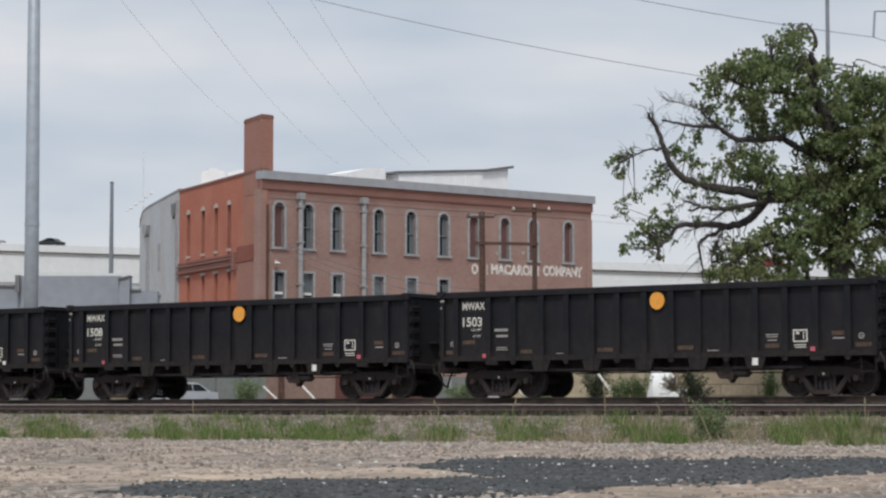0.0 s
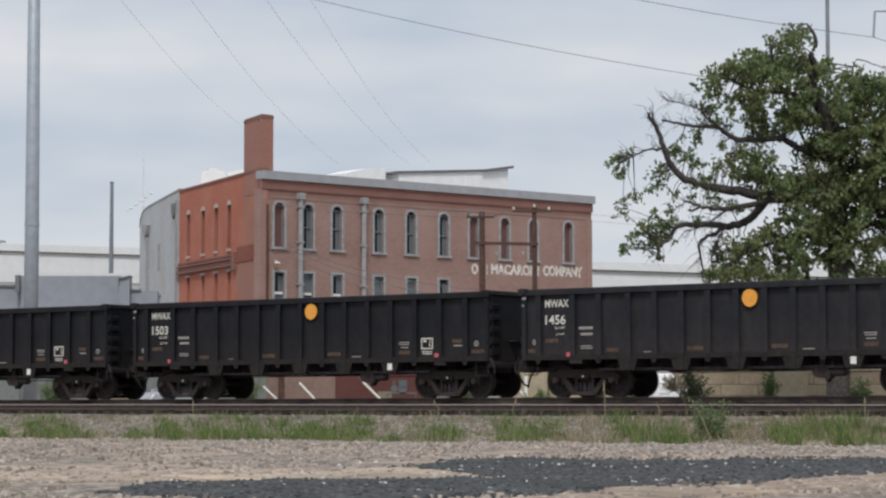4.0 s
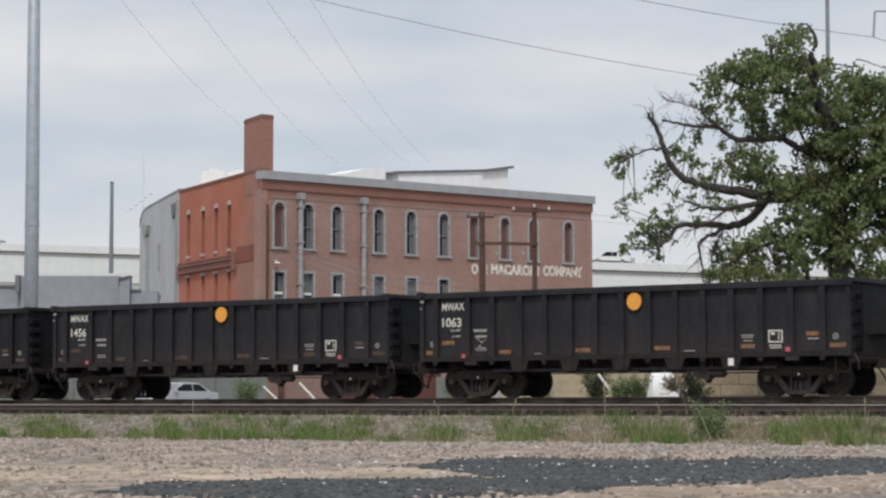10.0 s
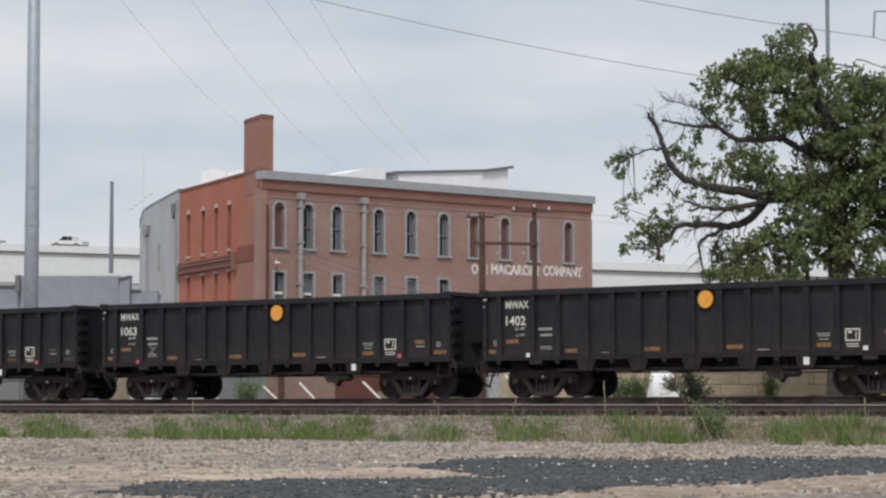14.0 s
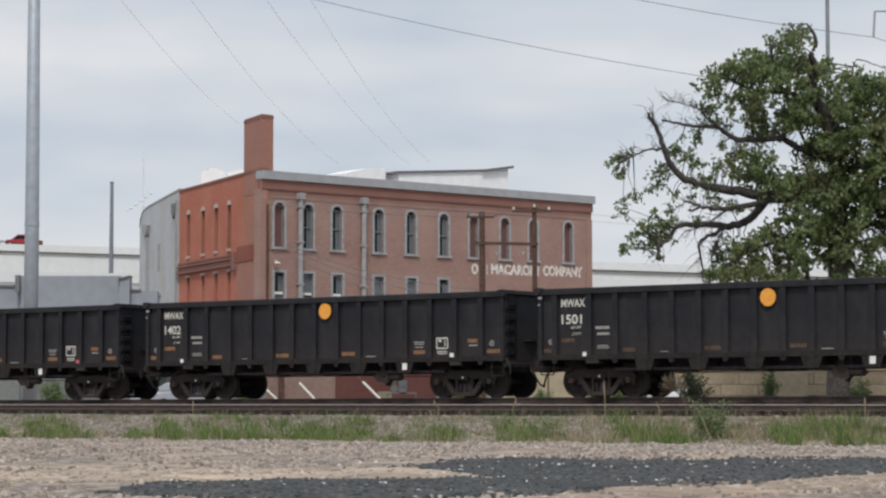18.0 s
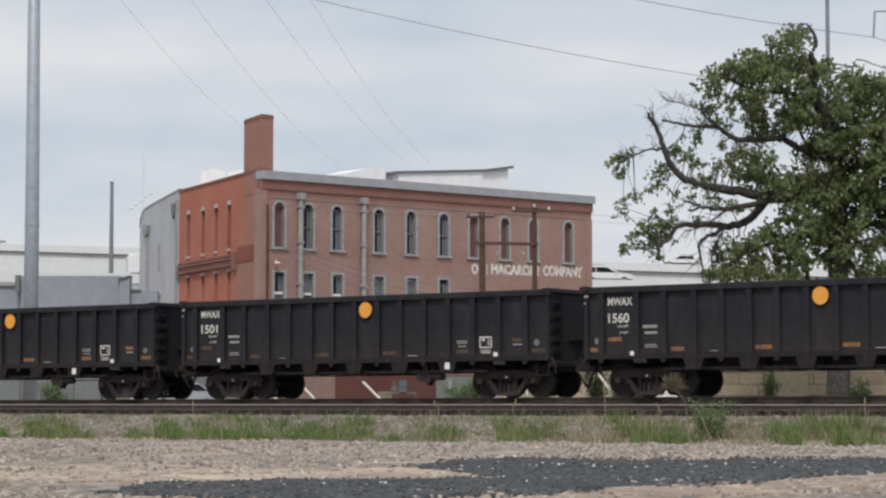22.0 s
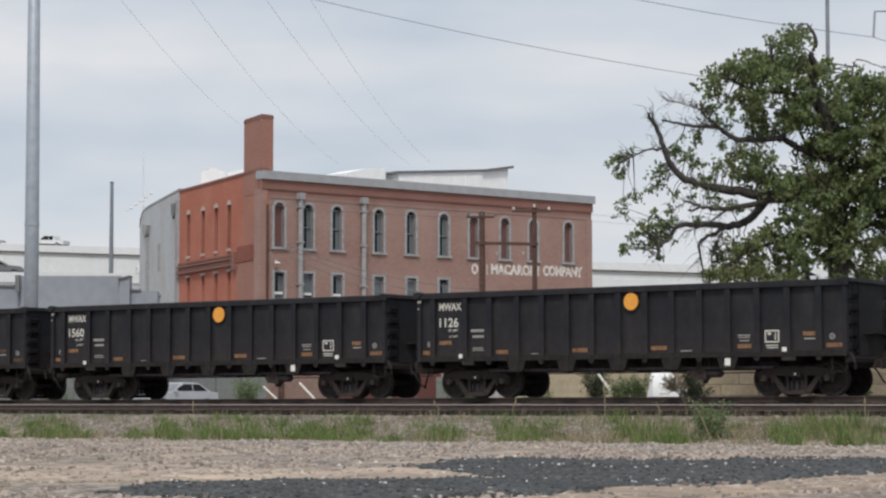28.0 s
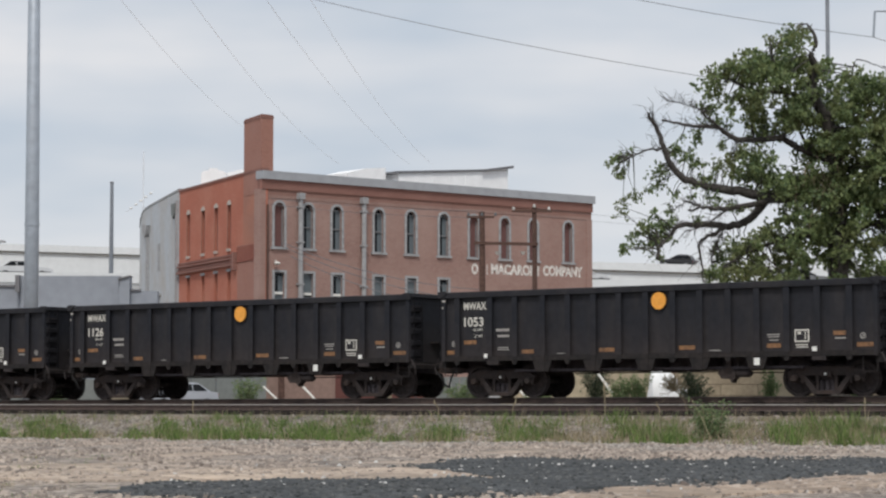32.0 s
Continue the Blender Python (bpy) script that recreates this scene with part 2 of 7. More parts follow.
WHEEL_STEEL = surface("wheel_steel", (0.042, 0.035, 0.035), 0.8, grain=0.3, grain_size=10, stain=(0.064, 0.046, 0.039), stain_size=4, spec=0.3)
# lens veil over the dark underframe is put into this raised colour
UNDER_BLACK = surface("veil_lifted_underframe_black", (0.070, 0.062, 0.068), 0.9, grain=0.3, grain_size=6, spec=0.15)
RAIL_SIDE = surface("rusty_rail", (0.051, 0.034, 0.030), 0.85, grain=0.3, grain_size=9, stain=(0.078, 0.054, 0.042), stain_size=2)
# the worn head's shine is put into a pale colour
RAIL_HEAD = surface("painted_shine_rail_head", (0.40, 0.37, 0.345), 0.5, metal=0.3, grain=0.2, grain_size=5)
RAIL_DULL = surface("dull_rail_head", (0.085, 0.070, 0.062), 0.7, grain=0.25, grain_size=6)
TIE_WOOD = surface("creosoted_tie", (0.035, 0.028, 0.024), 0.95, grain=0.4, grain_size=12, vary=0.3, bump=0.01)
LETTER_WHITE = surface("stencil_white", (0.66, 0.64, 0.58), 0.7, grain=0.3, grain_size=22, stain=(0.42, 0.40, 0.35), stain_size=5)
LETTER_FADED = surface("faded_stencil", (0.33, 0.315, 0.295), 0.8, grain=0.4, grain_size=40)
DOT_ORANGE = surface("orange_paint", (0.84, 0.36, 0.050), 0.6, grain=0.12, grain_size=12, stain=(0.72, 0.36, 0.09), stain_size=6)
REFLECT_BRIGHT = surface("orange_reflector", (0.26, 0.130, 0.055), 0.6, grain=0.35, grain_size=9, stain=(0.12, 0.07, 0.045), stain_size=3.0, stain_amount=0.8)
REFLECT_DULL = surface("dirty_reflector", (0.100, 0.062, 0.040), 0.8, grain=0.35, grain_size=9, stain=(0.045, 0.034, 0.029), stain_size=3.0, stain_amount=0.8)
MARK_RED = surface("faded_red_tag", (0.52, 0.11, 0.14), 0.6, grain=0.1)
MARK_WHITE = surface("white_tag", (0.78, 0.78, 0.74), 0.6, grain=0.1)
BRICK = brick_surface("faded_red_brick", (0.362, 0.213, 0.179), (0.290, 0.164, 0.137), (0.345, 0.262, 0.232), (0.395, 0.268, 0.230), 0.8)
BRICK_STACK = brick_surface("chimney_brick", (0.385, 0.185, 0.14), (0.325, 0.15, 0.115), (0.35, 0.20, 0.16), (0.39, 0.21, 0.17), 0.6)
BRICK_DARK = brick_surface("cornice_brick", (0.275, 0.13, 0.105), (0.235, 0.11, 0.09), (0.23, 0.135, 0.11), (0.31, 0.165, 0.135))
BRICK_FRIEZE = brick_surface("frieze_brick", (0.325, 0.172, 0.138), (0.27, 0.14, 0.112), (0.29, 0.19, 0.16), (0.36, 0.215, 0.178))
BRICK_RED = brick_surface("painted_red_brick", (0.485, 0.168, 0.108), (0.42, 0.14, 0.09), (0.41, 0.15, 0.105), (0.52, 0.235, 0.165), 0.6)
TRIM_GREY = surface("weathered_grey_trim", (0.35, 0.355, 0.365), 0.85, grain=0.2, grain_size=6, stain=(0.25, 0.245, 0.25), stain_size=2)
CAP_STONE = surface("worn_cap_stone", (0.47, 0.42, 0.38), 0.9, grain=0.2, grain_size=6, stain=(0.36, 0.25, 0.21), stain_size=2)
COPING = surface("grey_metal_coping", (0.345, 0.36, 0.385), 0.6, grain=0.08, grain_size=2, stain=(0.27, 0.28, 0.30), stain_size=0.8)
PIPE_GREY = surface("grey_downpipe", (0.34, 0.345, 0.355), 0.6, grain=0.12, grain_size=5, stain=(0.24, 0.235, 0.235), stain_size=1.5)
STUCCO_GREY = surface("grey_stucco", (0.445, 0.48, 0.515), 0.95, grain=0.05, grain_size=3, stain=(0.40, 0.37, 0.34), stain_size=0.9, stain_amount=0.8, streak=0.35)
WAREHOUSE_GREY = surface("blue_grey_wall_paint", (0.275, 0.298, 0.338), 0.9, grain=0.07, grain_size=2, stain=(0.240, 0.260, 0.295), stain_size=0.3)
DARK_GLASS = glass_surface("dark_window_glass", (0.012, 0.014, 0.017))
PALE_GLASS = glass_surface("pale_window_film", (0.135, 0.16, 0.175), 0.3)
BOARD_RED = surface("red_brown_board", (0.15, 0.072, 0.066), 0.9, grain=0.2, grain_size=10)
ROOF_TAR = surface("grey_roofing", (0.16, 0.16, 0.165), 0.95, grain=0.2, grain_size=3)
WHITE_METAL = surface("white_sheet_metal", (0.92, 0.92, 0.92), 0.5, grain=0.04, grain_size=2)
DARK_TRIM = surface("dark_roof_edge", (0.16, 0.16, 0.17), 0.7, grain=0.1)
CONCRETE = surface("pale_bridge_concrete", (0.675, 0.700, 0.712), 0.9, grain=0.05, grain_size=1.2, stain=(0.58, 0.60, 0.615), stain_size=0.15)
# shadow line under the far barrier, painted as dark concrete
CONCRETE_DARK = surface("deck_edge_shade", (0.22, 0.22, 0.21), 0.9, grain=0.1, grain_size=2)
ASPHALT = surface("road_asphalt", (0.06, 0.06, 0.062), 0.95, grain=0.2, grain_size=10, stain=(0.08, 0.08, 0.08), stain_size=0.5)
STEEL_POLE = surface("galvanised_steel", (0.345, 0.385, 0.435), 0.55, metal=0.2, grain=0.1, grain_size=3, stain=(0.30, 0.325, 0.36), stain_size=1.2)
MAST_STEEL = surface("dull_mast_steel", (0.23, 0.25, 0.28), 0.6, metal=0.2, grain=0.1, grain_size=3, stain=(0.18, 0.19, 0.21), stain_size=1.2)
WOOD_POLE = surface("weathered_pole_wood", (0.085, 0.048, 0.038), 0.95, grain=0.35, grain_size=9, stain=(0.12, 0.07, 0.055), stain_size=1.5)
WIRE = surface("cable_sheath", (0.16, 0.16, 0.168), 0.6, grain=0.05)
WIRE_FAINT = surface("aluminium_line", (0.95, 0.96, 0.97), 0.5, metal=1.0, grain=0.05)
INSULATOR = surface("pale_insulator", (0.56, 0.55, 0.53), 0.4, grain=0.05)
GUARD_WHITE = surface("white_guy_guard", (0.75, 0.74, 0.70), 0.6, grain=0.08)
SANDSTONE = surface("tan_block", (0.39, 0.32, 0.225), 0.95, grain=0.14, grain_size=5, stain=(0.30, 0.24, 0.165), stain_size=1.2, vary=0.14, bump=0.02)
TAN_WALL = surface("tan_plaster_wall", (0.41, 0.35, 0.25), 0.95, grain=0.1, grain_size=4, stain=(0.26, 0.225, 0.16), stain_size=0.8)
GREY_FENCE = surface("grey_green_panel", (0.175, 0.19, 0.185), 0.8, grain=0.1, grain_size=4)
RUBBER = surface("tyre_rubber", (0.02, 0.02, 0.021), 0.9, grain=0.1)
ALLOY = surface("alloy_rim", (0.42, 0.42, 0.43), 0.4, metal=0.7)
CAR_GLASS = glass_surface("tinted_car_glass", (0.012, 0.013, 0.015), 0.12)
# bright sky mirrored in the parked car's windscreen, put into its colour
SCREEN_SKY = glass_surface("windscreen_sky_reflection", (0.30, 0.315, 0.34), 0.15)
LAMP_CLEAR = surface("headlamp_lens", (0.7, 0.7, 0.7), 0.2)
LAMP_RED = surface("tail_lamp_lens", (0.4, 0.03, 0.03), 0.3)
FEATHER = surface("dark_feathers", (0.03, 0.028, 0.028), 0.9, grain=0.2)
METER_GREY = surface("grey_meter_paint", (0.11, 0.125, 0.135), 0.6, grain=0.1, grain_size=8)
BRICK_PLINTH = brick_surface("dark_yard_brick", (0.128, 0.043, 0.037), (0.108, 0.036, 0.031), (0.115, 0.053, 0.045), (0.150, 0.066, 0.055))
PINK_PLASTER = surface("pinkish_plaster", (0.235, 0.160, 0.135), 0.95, grain=0.12, grain_size=4, stain=(0.21, 0.145, 0.12), stain_size=0.8)
TAN_DULL = surface("dull_tan_plaster", (0.235, 0.20, 0.145), 0.95, grain=0.12, grain_size=4, stain=(0.18, 0.155, 0.11), stain_size=0.8)
COAL_STONE = island_surface("millings_chip", (0.024, 0.027, 0.029), (0.115, 0.118, 0.118))
SASH_GREY = surface("grimy_sash_paint", (0.20, 0.205, 0.215), 0.8, grain=0.15, grain_size=10)
SIGN_WHITE = surface("worn_sign_paint", (0.70, 0.68, 0.64), 0.85, grain=0.5, grain_size=7, stain=(0.40, 0.28, 0.24), stain_size=3.2, stain_amount=0.6)
BRICK_CORNER = brick_surface("faded_corner_brick", (0.40, 0.185, 0.135), (0.345, 0.155, 0.11), (0.36, 0.20, 0.155), (0.45, 0.19, 0.125), 0.8)
BRICK_SOOT = brick_surface("sooty_red_brick", (0.275, 0.085, 0.058), (0.23, 0.07, 0.05), (0.24, 0.085, 0.062), (0.30, 0.115, 0.08), 0.6)
RUBBLE = island_surface("rubble_stone", (0.16, 0.142, 0.125), (0.41, 0.375, 0.335))
SAND_TAN = ground_surface("tan_sand", ((0.23, 0.172, 0.13), (0.305, 0.238, 0.182), (0.375, 0.30, 0.235), (0.345, 0.27, 0.205)))
import collections


# ---- mesh helpers ----
class Shape:
    """Vertices and faces of one mesh, put together from simple solids."""

    def __init__(self):
        self.v, self.f = [], []

    def add(self, verts, faces):
        k = len(self.v)
        self.v.extend(tuple(p) for p in verts)
        self.f.extend(tuple(k + i for i in q) for q in faces)
        return self

    def box(self, x0, x1, y0, y1, z0, z1):
        return self.add([(x0, y0, z0), (x1, y0, z0), (x1, y1, z0), (x0, y1, z0), (x0, y0, z1), (x1, y0, z1), (x1, y1, z1), (x0, y1, z1)],
                        [(3, 2, 1, 0), (4, 5, 6, 7), (0, 1, 5, 4), (1, 2, 6, 5), (2, 3, 7, 6), (3, 0, 4, 7)])

    def prism(self, outline, a, b, axis="y"):
        """Extrude a flat outline from a to b along an axis; the outline's pairs fill the two other axes in order."""
        n = len(outline)

        def place(p, w):
            return (w, *p) if axis == "x" else (p[0], w, p[1]) if axis == "y" else (*p, w)
        verts = [place(p, a) for p in outline] + [place(p, b) for p in outline]
        faces = [tuple(range(n)), tuple(range(2 * n - 1, n - 1, -1))]
        faces += [(i, i + n, (i + 1) % n + n, (i + 1) % n) for i in range(n)]
        return self.add(verts, faces)

    def tube(self, points, radii, sides=8, caps=True):
        """A round bar through the points with a radius at each."""
        pts = [Vector(p) for p in points]
        verts, faces = [], []
        for i, p in enumerate(pts):
            way = (pts[min(i + 1, len(pts) - 1)] - pts[max(i - 1, 0)]).normalized()
            side = way.cross(Vector((0, 0, 1)) if abs(way.z) < 0.9 else Vector((1, 0, 0))).normalized()
            up = side.cross(way)
            r = radii[i] if isinstance(radii, (list, tuple)) else radii
            for k in range(sides):
                w = 2 * math.pi * k / sides
                verts.append(p + side * (r * math.cos(w)) + up * (r * math.sin(w)))
        for i in range(len(pts) - 1):
            for k in range(sides):
                j = (k + 1) % sides
                faces.append((i * sides + k, i * sides + j, (i + 1) * sides + j, (i + 1) * sides + k))
        if caps:
            faces.append(tuple(range(sides - 1, -1, -1)))
            faces.append(tuple(range((len(pts) - 1) * sides, len(pts) * sides)))
        return self.add(verts, faces)

    def lathe(self, profile, origin, axis="y", sides=20):
        """Turn a profile of (radius, along) about an axis through origin."""
        verts, faces = [], []
        n = len(profile)
        for k in range(sides):
            w = 2 * math.pi * k / sides
            c, s = math.cos(w), math.sin(w)
            for r, a in profile:
                p = (r * c, a, r * s) if axis == "y" else (a, r * c, r * s) if axis == "x" else (r * c, r * s, a)
                verts.append((origin[0] + p[0], origin[1] + p[1], origin[2] + p[2]))
        for k in range(sides):
            j = (k + 1) % sides
            for i in range(n - 1):
                faces.append((k * n + i, k * n + i + 1, j * n + i + 1, j * n + i))
        return self.add(verts, faces)

    def move(self, m):
        self.v = [tuple(m @ Vector(p)) for p in self.v]
        return self

    def mesh(self, name, mat, smooth=False):
        me = bpy.data.meshes.new(name)
        me.from_pydata(self.v, [], self.f)
        bm = bmesh.new()
        bm.from_mesh(me)
        if len(bm.faces) < 3000:
            bmesh.ops.remove_doubles(bm, verts=bm.verts, dist=1e-5)
            bmesh.ops.recalc_face_normals(bm, faces=bm.faces)
            bm.to_mesh(me)
        bm.free()
        if smooth:
            me.polygons.foreach_set("use_smooth", [True] * len(me.polygons))
        me.materials.append(mat)
        return me


def part(name, shape, mat, parent, label="", smooth=False):
    """One mesh object under a thing or a part."""
    ob = new(name, shape if isinstance(shape, bpy.types.Mesh) else shape.mesh(name, mat, smooth))
    ob.parent = parent
    if label:
        tagged(ob, label)
    return ob


def thing(name, label, category, group="", at=None, kind=""):
    """A top-level empty that carries the parts of one thing."""
    ob = new(name)
    ob.empty_display_size = 0.3
    if at is not None:
        ob.matrix_basis = at
    return tagged(ob, label, category, group, kind)


def solid(name, shape, mat, label, category, group="", at=None, kind="", smooth=False):
    """A top-level thing that is one mesh."""
    ob = new(name, shape.mesh(name, mat, smooth))
    if at is not None:
        ob.matrix_basis = at
    return tagged(ob, label, category, group, kind)


def lettering(text, height, depth, bold=0.0, width=None):
    """Raised letters as a mesh: they run along x and stand up along z, facing -y."""
    c = bpy.data.curves.new("letters", "FONT")
    c.body, c.size, c.extrude, c.offset = text, 1.0, 0.0, bold
    ob = bpy.data.objects.new("letters", c)
    scene.collection.objects.link(ob)
    bpy.context.view_layer.update()
    me = bpy.data.meshes.new_from_object(ob.evaluated_get(bpy.context.evaluated_depsgraph_get()))
    bpy.data.objects.remove(ob)
    xs, ys = [v.co.x for v in me.vertices], [v.co.y for v in me.vertices]
    k = height / (max(ys) - min(ys))
    kx = width / (max(xs) - min(xs)) if width else k
    x0, y0 = min(xs), min(ys)
    s = Shape()
    verts = [((v.co.x - x0) * kx, -depth, (v.co.y - y0) * k) for v in me.vertices]
    s.add(verts, [tuple(p.vertices) for p in me.polygons])
    bpy.data.meshes.remove(me)
    return s


# ---- plan: the railway runs along R, its far side lies towards N ----
TRACK_ANGLE = 34.314
SIDE = 55.561
PITCH = 15.0858
GRADE = 0.0024
R = Vector((math.cos(radians(TRACK_ANGLE)), -math.sin(radians(TRACK_ANGLE)), 0))
N = Vector((math.sin(radians(TRACK_ANGLE)), math.cos(radians(TRACK_ANGLE)), 0))
TRAIN_LINE = SIDE + 1.52
NEAR_LINE = TRAIN_LINE - 4.25
WAGON_Z, TRAIN_RAIL_Z, NEAR_RAIL_Z = 1.131, 1.096, 0.885


def along(u, n, z=0.0):
    """A point u metres along the railway, n metres from the eye's foot towards it."""
    p = R * u + N * n
    return Vector((p.x, p.y, z))


def track_pose(u, n, z=0.0, turn=0.0, grade=0.0):
    p = along(u, n, z)
    return pose(p.x, p.y, p.z, 0, -math.degrees(math.atan(grade)), -TRACK_ANGLE + turn)


LEVELS = [(-400, -0.4), (-20, 0), (30, 0.0), (45.2, 0.0), (46.4, 0.06), (49.9, 0.47), (50.8, 0.555), (54.7, 0.60), (55.5, 0.82), (58.8, 0.84), (60.5, 0.70), (66, 0.62), (260, 0.4), (4500, 0.0)]


def ground_level(n):
    for (a, za), (b, zb) in zip(LEVELS, LEVELS[1:]):
        if a <= n <= b:
            return za + (zb - za) * (n - a) / (b - a)
    return 0.0


# ---- ground: one sheet to the horizon ----
def build_ground():
    ns = [-400, -100, -20, 0, 8, 14] + [14 + 0.5 * i for i in range(1, 62)] + [45.0 + 0.2 * i for i in range(1, 82)] + [62, 64, 66, 72, 80, 95, 120, 160, 200, 300, 600, 1200, 2500, 4500]
    us = [-4500, -2000, -900, -400, -200, -140] + [-110 + 1.0 * i for i in range(0, 136)] + [30, 45, 80, 140, 300, 700, 1800, 4500]
    s = Shape()
    verts = []
    for n in ns:
        for u in us:
            p = along(u, n)
            z = ground_level(n)
            if 14 < n < 66 and -115 < u < 40:
                z += 0.05 * (noise.noise(Vector((p.x * 0.35, p.y * 0.35, 0))) ) * (0.4 if 50.6 < n < 60.5 else 1.0)
                z += 0.018 * noise.noise(Vector((p.x * 1.7, p.y * 1.7, 3)))
            verts.append((p.x, p.y, z))
    w = len(us)
    faces = [(i * w + j, i * w + j + 1, (i + 1) * w + j + 1, (i + 1) * w + j) for i in range(len(ns) - 1) for j in range(w - 1)]
    s.add(verts, faces)
    solid("ground", s, LOT, "gravel lot and rising ballast bank beside the railway", "ground", kind="structure", smooth=True)


def lot_height(p):
    n = p.x * N.x + p.y * N.y
    z = ground_level(n)
    if 14 < n < 66:
        z += 0.05 * noise.noise(Vector((p.x * 0.35, p.y * 0.35, 0))) * (0.4 if 50.6 < n < 60.5 else 1.0)
        z += 0.018 * noise.noise(Vector((p.x * 1.7, p.y * 1.7, 3)))
    return z


def build_ballast():
    """A darker bed of crushed stone on the bank, with a ragged toe."""
    us = [-110 + 0.5 * i for i in range(0, 262)]
    steps = [0.0, 0.15, 0.35, 0.6, 1.0, 1.5, 2.0, 2.5, 3.0, 3.5, 4.0, 4.6, 5.5, 7.0, 8.5, 9.3, 10.5, 12.0, 13.2]
    verts = []
    for u in us:
        toe = 47.2 + 0.7 * noise.noise(Vector((u * 0.25, 2.0, 0))) + 0.5 * noise.noise(Vector((u * 1.1, 6.0, 0)))
        for k, d in enumerate(steps):
            n = toe + d * (60.2 - toe) / 13.2
            p = along(u, n)
            verts.append((p.x, p.y, lot_height(p) + (0.014 if k else -0.02)))
    w = len(steps)
    faces = [(i * w + k, (i + 1) * w + k, (i + 1) * w + k + 1, i * w + k + 1) for i in range(len(us) - 1) for k in range(w - 1)]
    solid("ballast_bed", Shape().add(verts, faces), BALLAST_BED, "grey crushed-stone ballast bed under the tracks", "ballast", kind="structure", smooth=True)


def edge_curve(knots, x):
    for (a, ya), (b, yb) in zip(knots, knots[1:]):
        if a <= x <= b:
            return ya + (yb - ya) * (x - a) / (b - a)
    return knots[0][1] if x < knots[0][0] else knots[-1][1]


def ragged_patch(far_edge, near_edge, q0, q1, y0, y1, ragged, lift, hole=None):
    """A thin ragged sheet of ground cover between two edges, given by slope from the eye's foot (x over y) and distance y."""
    cols, rows = 330, 110
    verts, faces = [], []
    for i in range(cols + 1):
        q = q0 + (q1 - q0) * i / cols
        for k in range(rows + 1):
            y = y0 + (y1 - y0) * k / rows
            p = Vector((q * y, y, 0))
            verts.append((p.x, p.y, lot_height(p) + lift))
    for i in range(cols):
        q = q0 + (q1 - q0) * (i + 0.5) / cols
        a, b = edge_curve(far_edge, q), edge_curve(near_edge, q)
        for k in range(rows):
            y = y0 + (y1 - y0) * (k + 0.5) / rows
            rough = noise.noise(Vector((q * 28, y * 0.45, 1))) + 0.7 * noise.noise(Vector((q * 90, y * 1.2, 5))) + 0.5 * noise.noise(Vector((q * 260, y * 3.0, 9)))
            depth = min(a - y, y - b) + ragged * rough
            if hole:
                depth = min(depth, 0.55 * rough - hole(q, y))
            if depth > 0:
                c = i * (rows + 1) + k
                faces.append((c, c + rows + 1, c + rows + 2, c + 1))
    # the rim runs out into the ground
    uses = collections.Counter(v for f in faces for v in f)
    verts = [(x, y, z if uses[k] == 4 else z - lift - 0.03) for k, (x, y, z) in enumerate(verts)]
    used = sorted({v for f in faces for v in f})
    index = {v: n for n, v in enumerate(used)}
    return Shape().add([verts[v] for v in used], [tuple(index[v] for v in f) for f in faces])


def stones(count, area, size, seed, mat, name, label, lift=0.0):
    """Loose stones, half sunk in the ground; area gives a random (x, y)."""
    rng = random.Random(seed)
    s = Shape()
    base = [(1, 0, 0), (0.3, 0.95, 0), (-0.8, 0.6, 0), (-0.8, -0.6, 0), (0.3, -0.95, 0), (0.55, 0.1, 0.8), (-0.25, 0.5, 0.85), (-0.3, -0.45, 0.9)]
    faces = [(0, 1, 5), (1, 6, 5), (1, 2, 6), (2, 3, 7, 6), (3, 4, 7), (4, 0, 5, 7), (5, 6, 7)]
    for _ in range(count):
        p = area(rng)
        r = size * rng.uniform(0.45, 1.35)
        w = rng.uniform(0, 6.28)
        c, d = math.cos(w), math.sin(w)
        z = lot_height(p) + lift
        pts = []
        for x, y, h in base:
            x, y = x * r * rng.uniform(0.7, 1.3), y * r * rng.uniform(0.6, 1.1)
            pts.append((p.x + x * c - y * d, p.y + x * d + y * c, z - 0.012 + h * r * rng.uniform(0.3, 0.9) + (0.012 if h else 0)))
        s.add(pts, faces)
    solid(name, s, mat, label, "stones", kind="stuff")


def tuft(s, p, height, count, spread, rng, width=0.012, lean=0.35):
    """Blades of grass from one spot."""
    for _ in range(count):
        x, y = p.x + rng.gauss(0, spread), p.y + rng.gauss(0, spread * 0.6)
        h = height * rng.uniform(0.4, 1.1)
        dx, dy = rng.gauss(0, lean) * h, rng.gauss(0, lean) * h
        w = rng.uniform(0, 3.14)
        wx, wy = math.cos(w) * width, math.sin(w) * width
        z = p.z - 0.03
        s.add([(x - wx, y - wy, z), (x + wx, y + wy, z), (x + dx * 0.45 + wx * 0.8, y + dy * 0.45 + wy * 0.8, z + h * 0.6), (x + dx * 0.45 - wx * 0.8, y + dy * 0.45 - wy * 0.8, z + h * 0.6), (x + dx, y + dy, z + h)],
              [(0, 1, 2, 3), (3, 2, 4)])


# ---- railway ----
RAIL_PROFILE = [(-0.07, -0.17), (0.07, -0.17), (0.07, -0.155), (0.012, -0.13), (0.012, -0.045), (0.036, -0.03), (0.036, -0.004), (0.03, 0.0), (-0.03, 0.0), (-0.036, -0.004), (-0.036, -0.03), (-0.012, -0.045), (-0.012, -0.13), (-0.07, -0.155)]


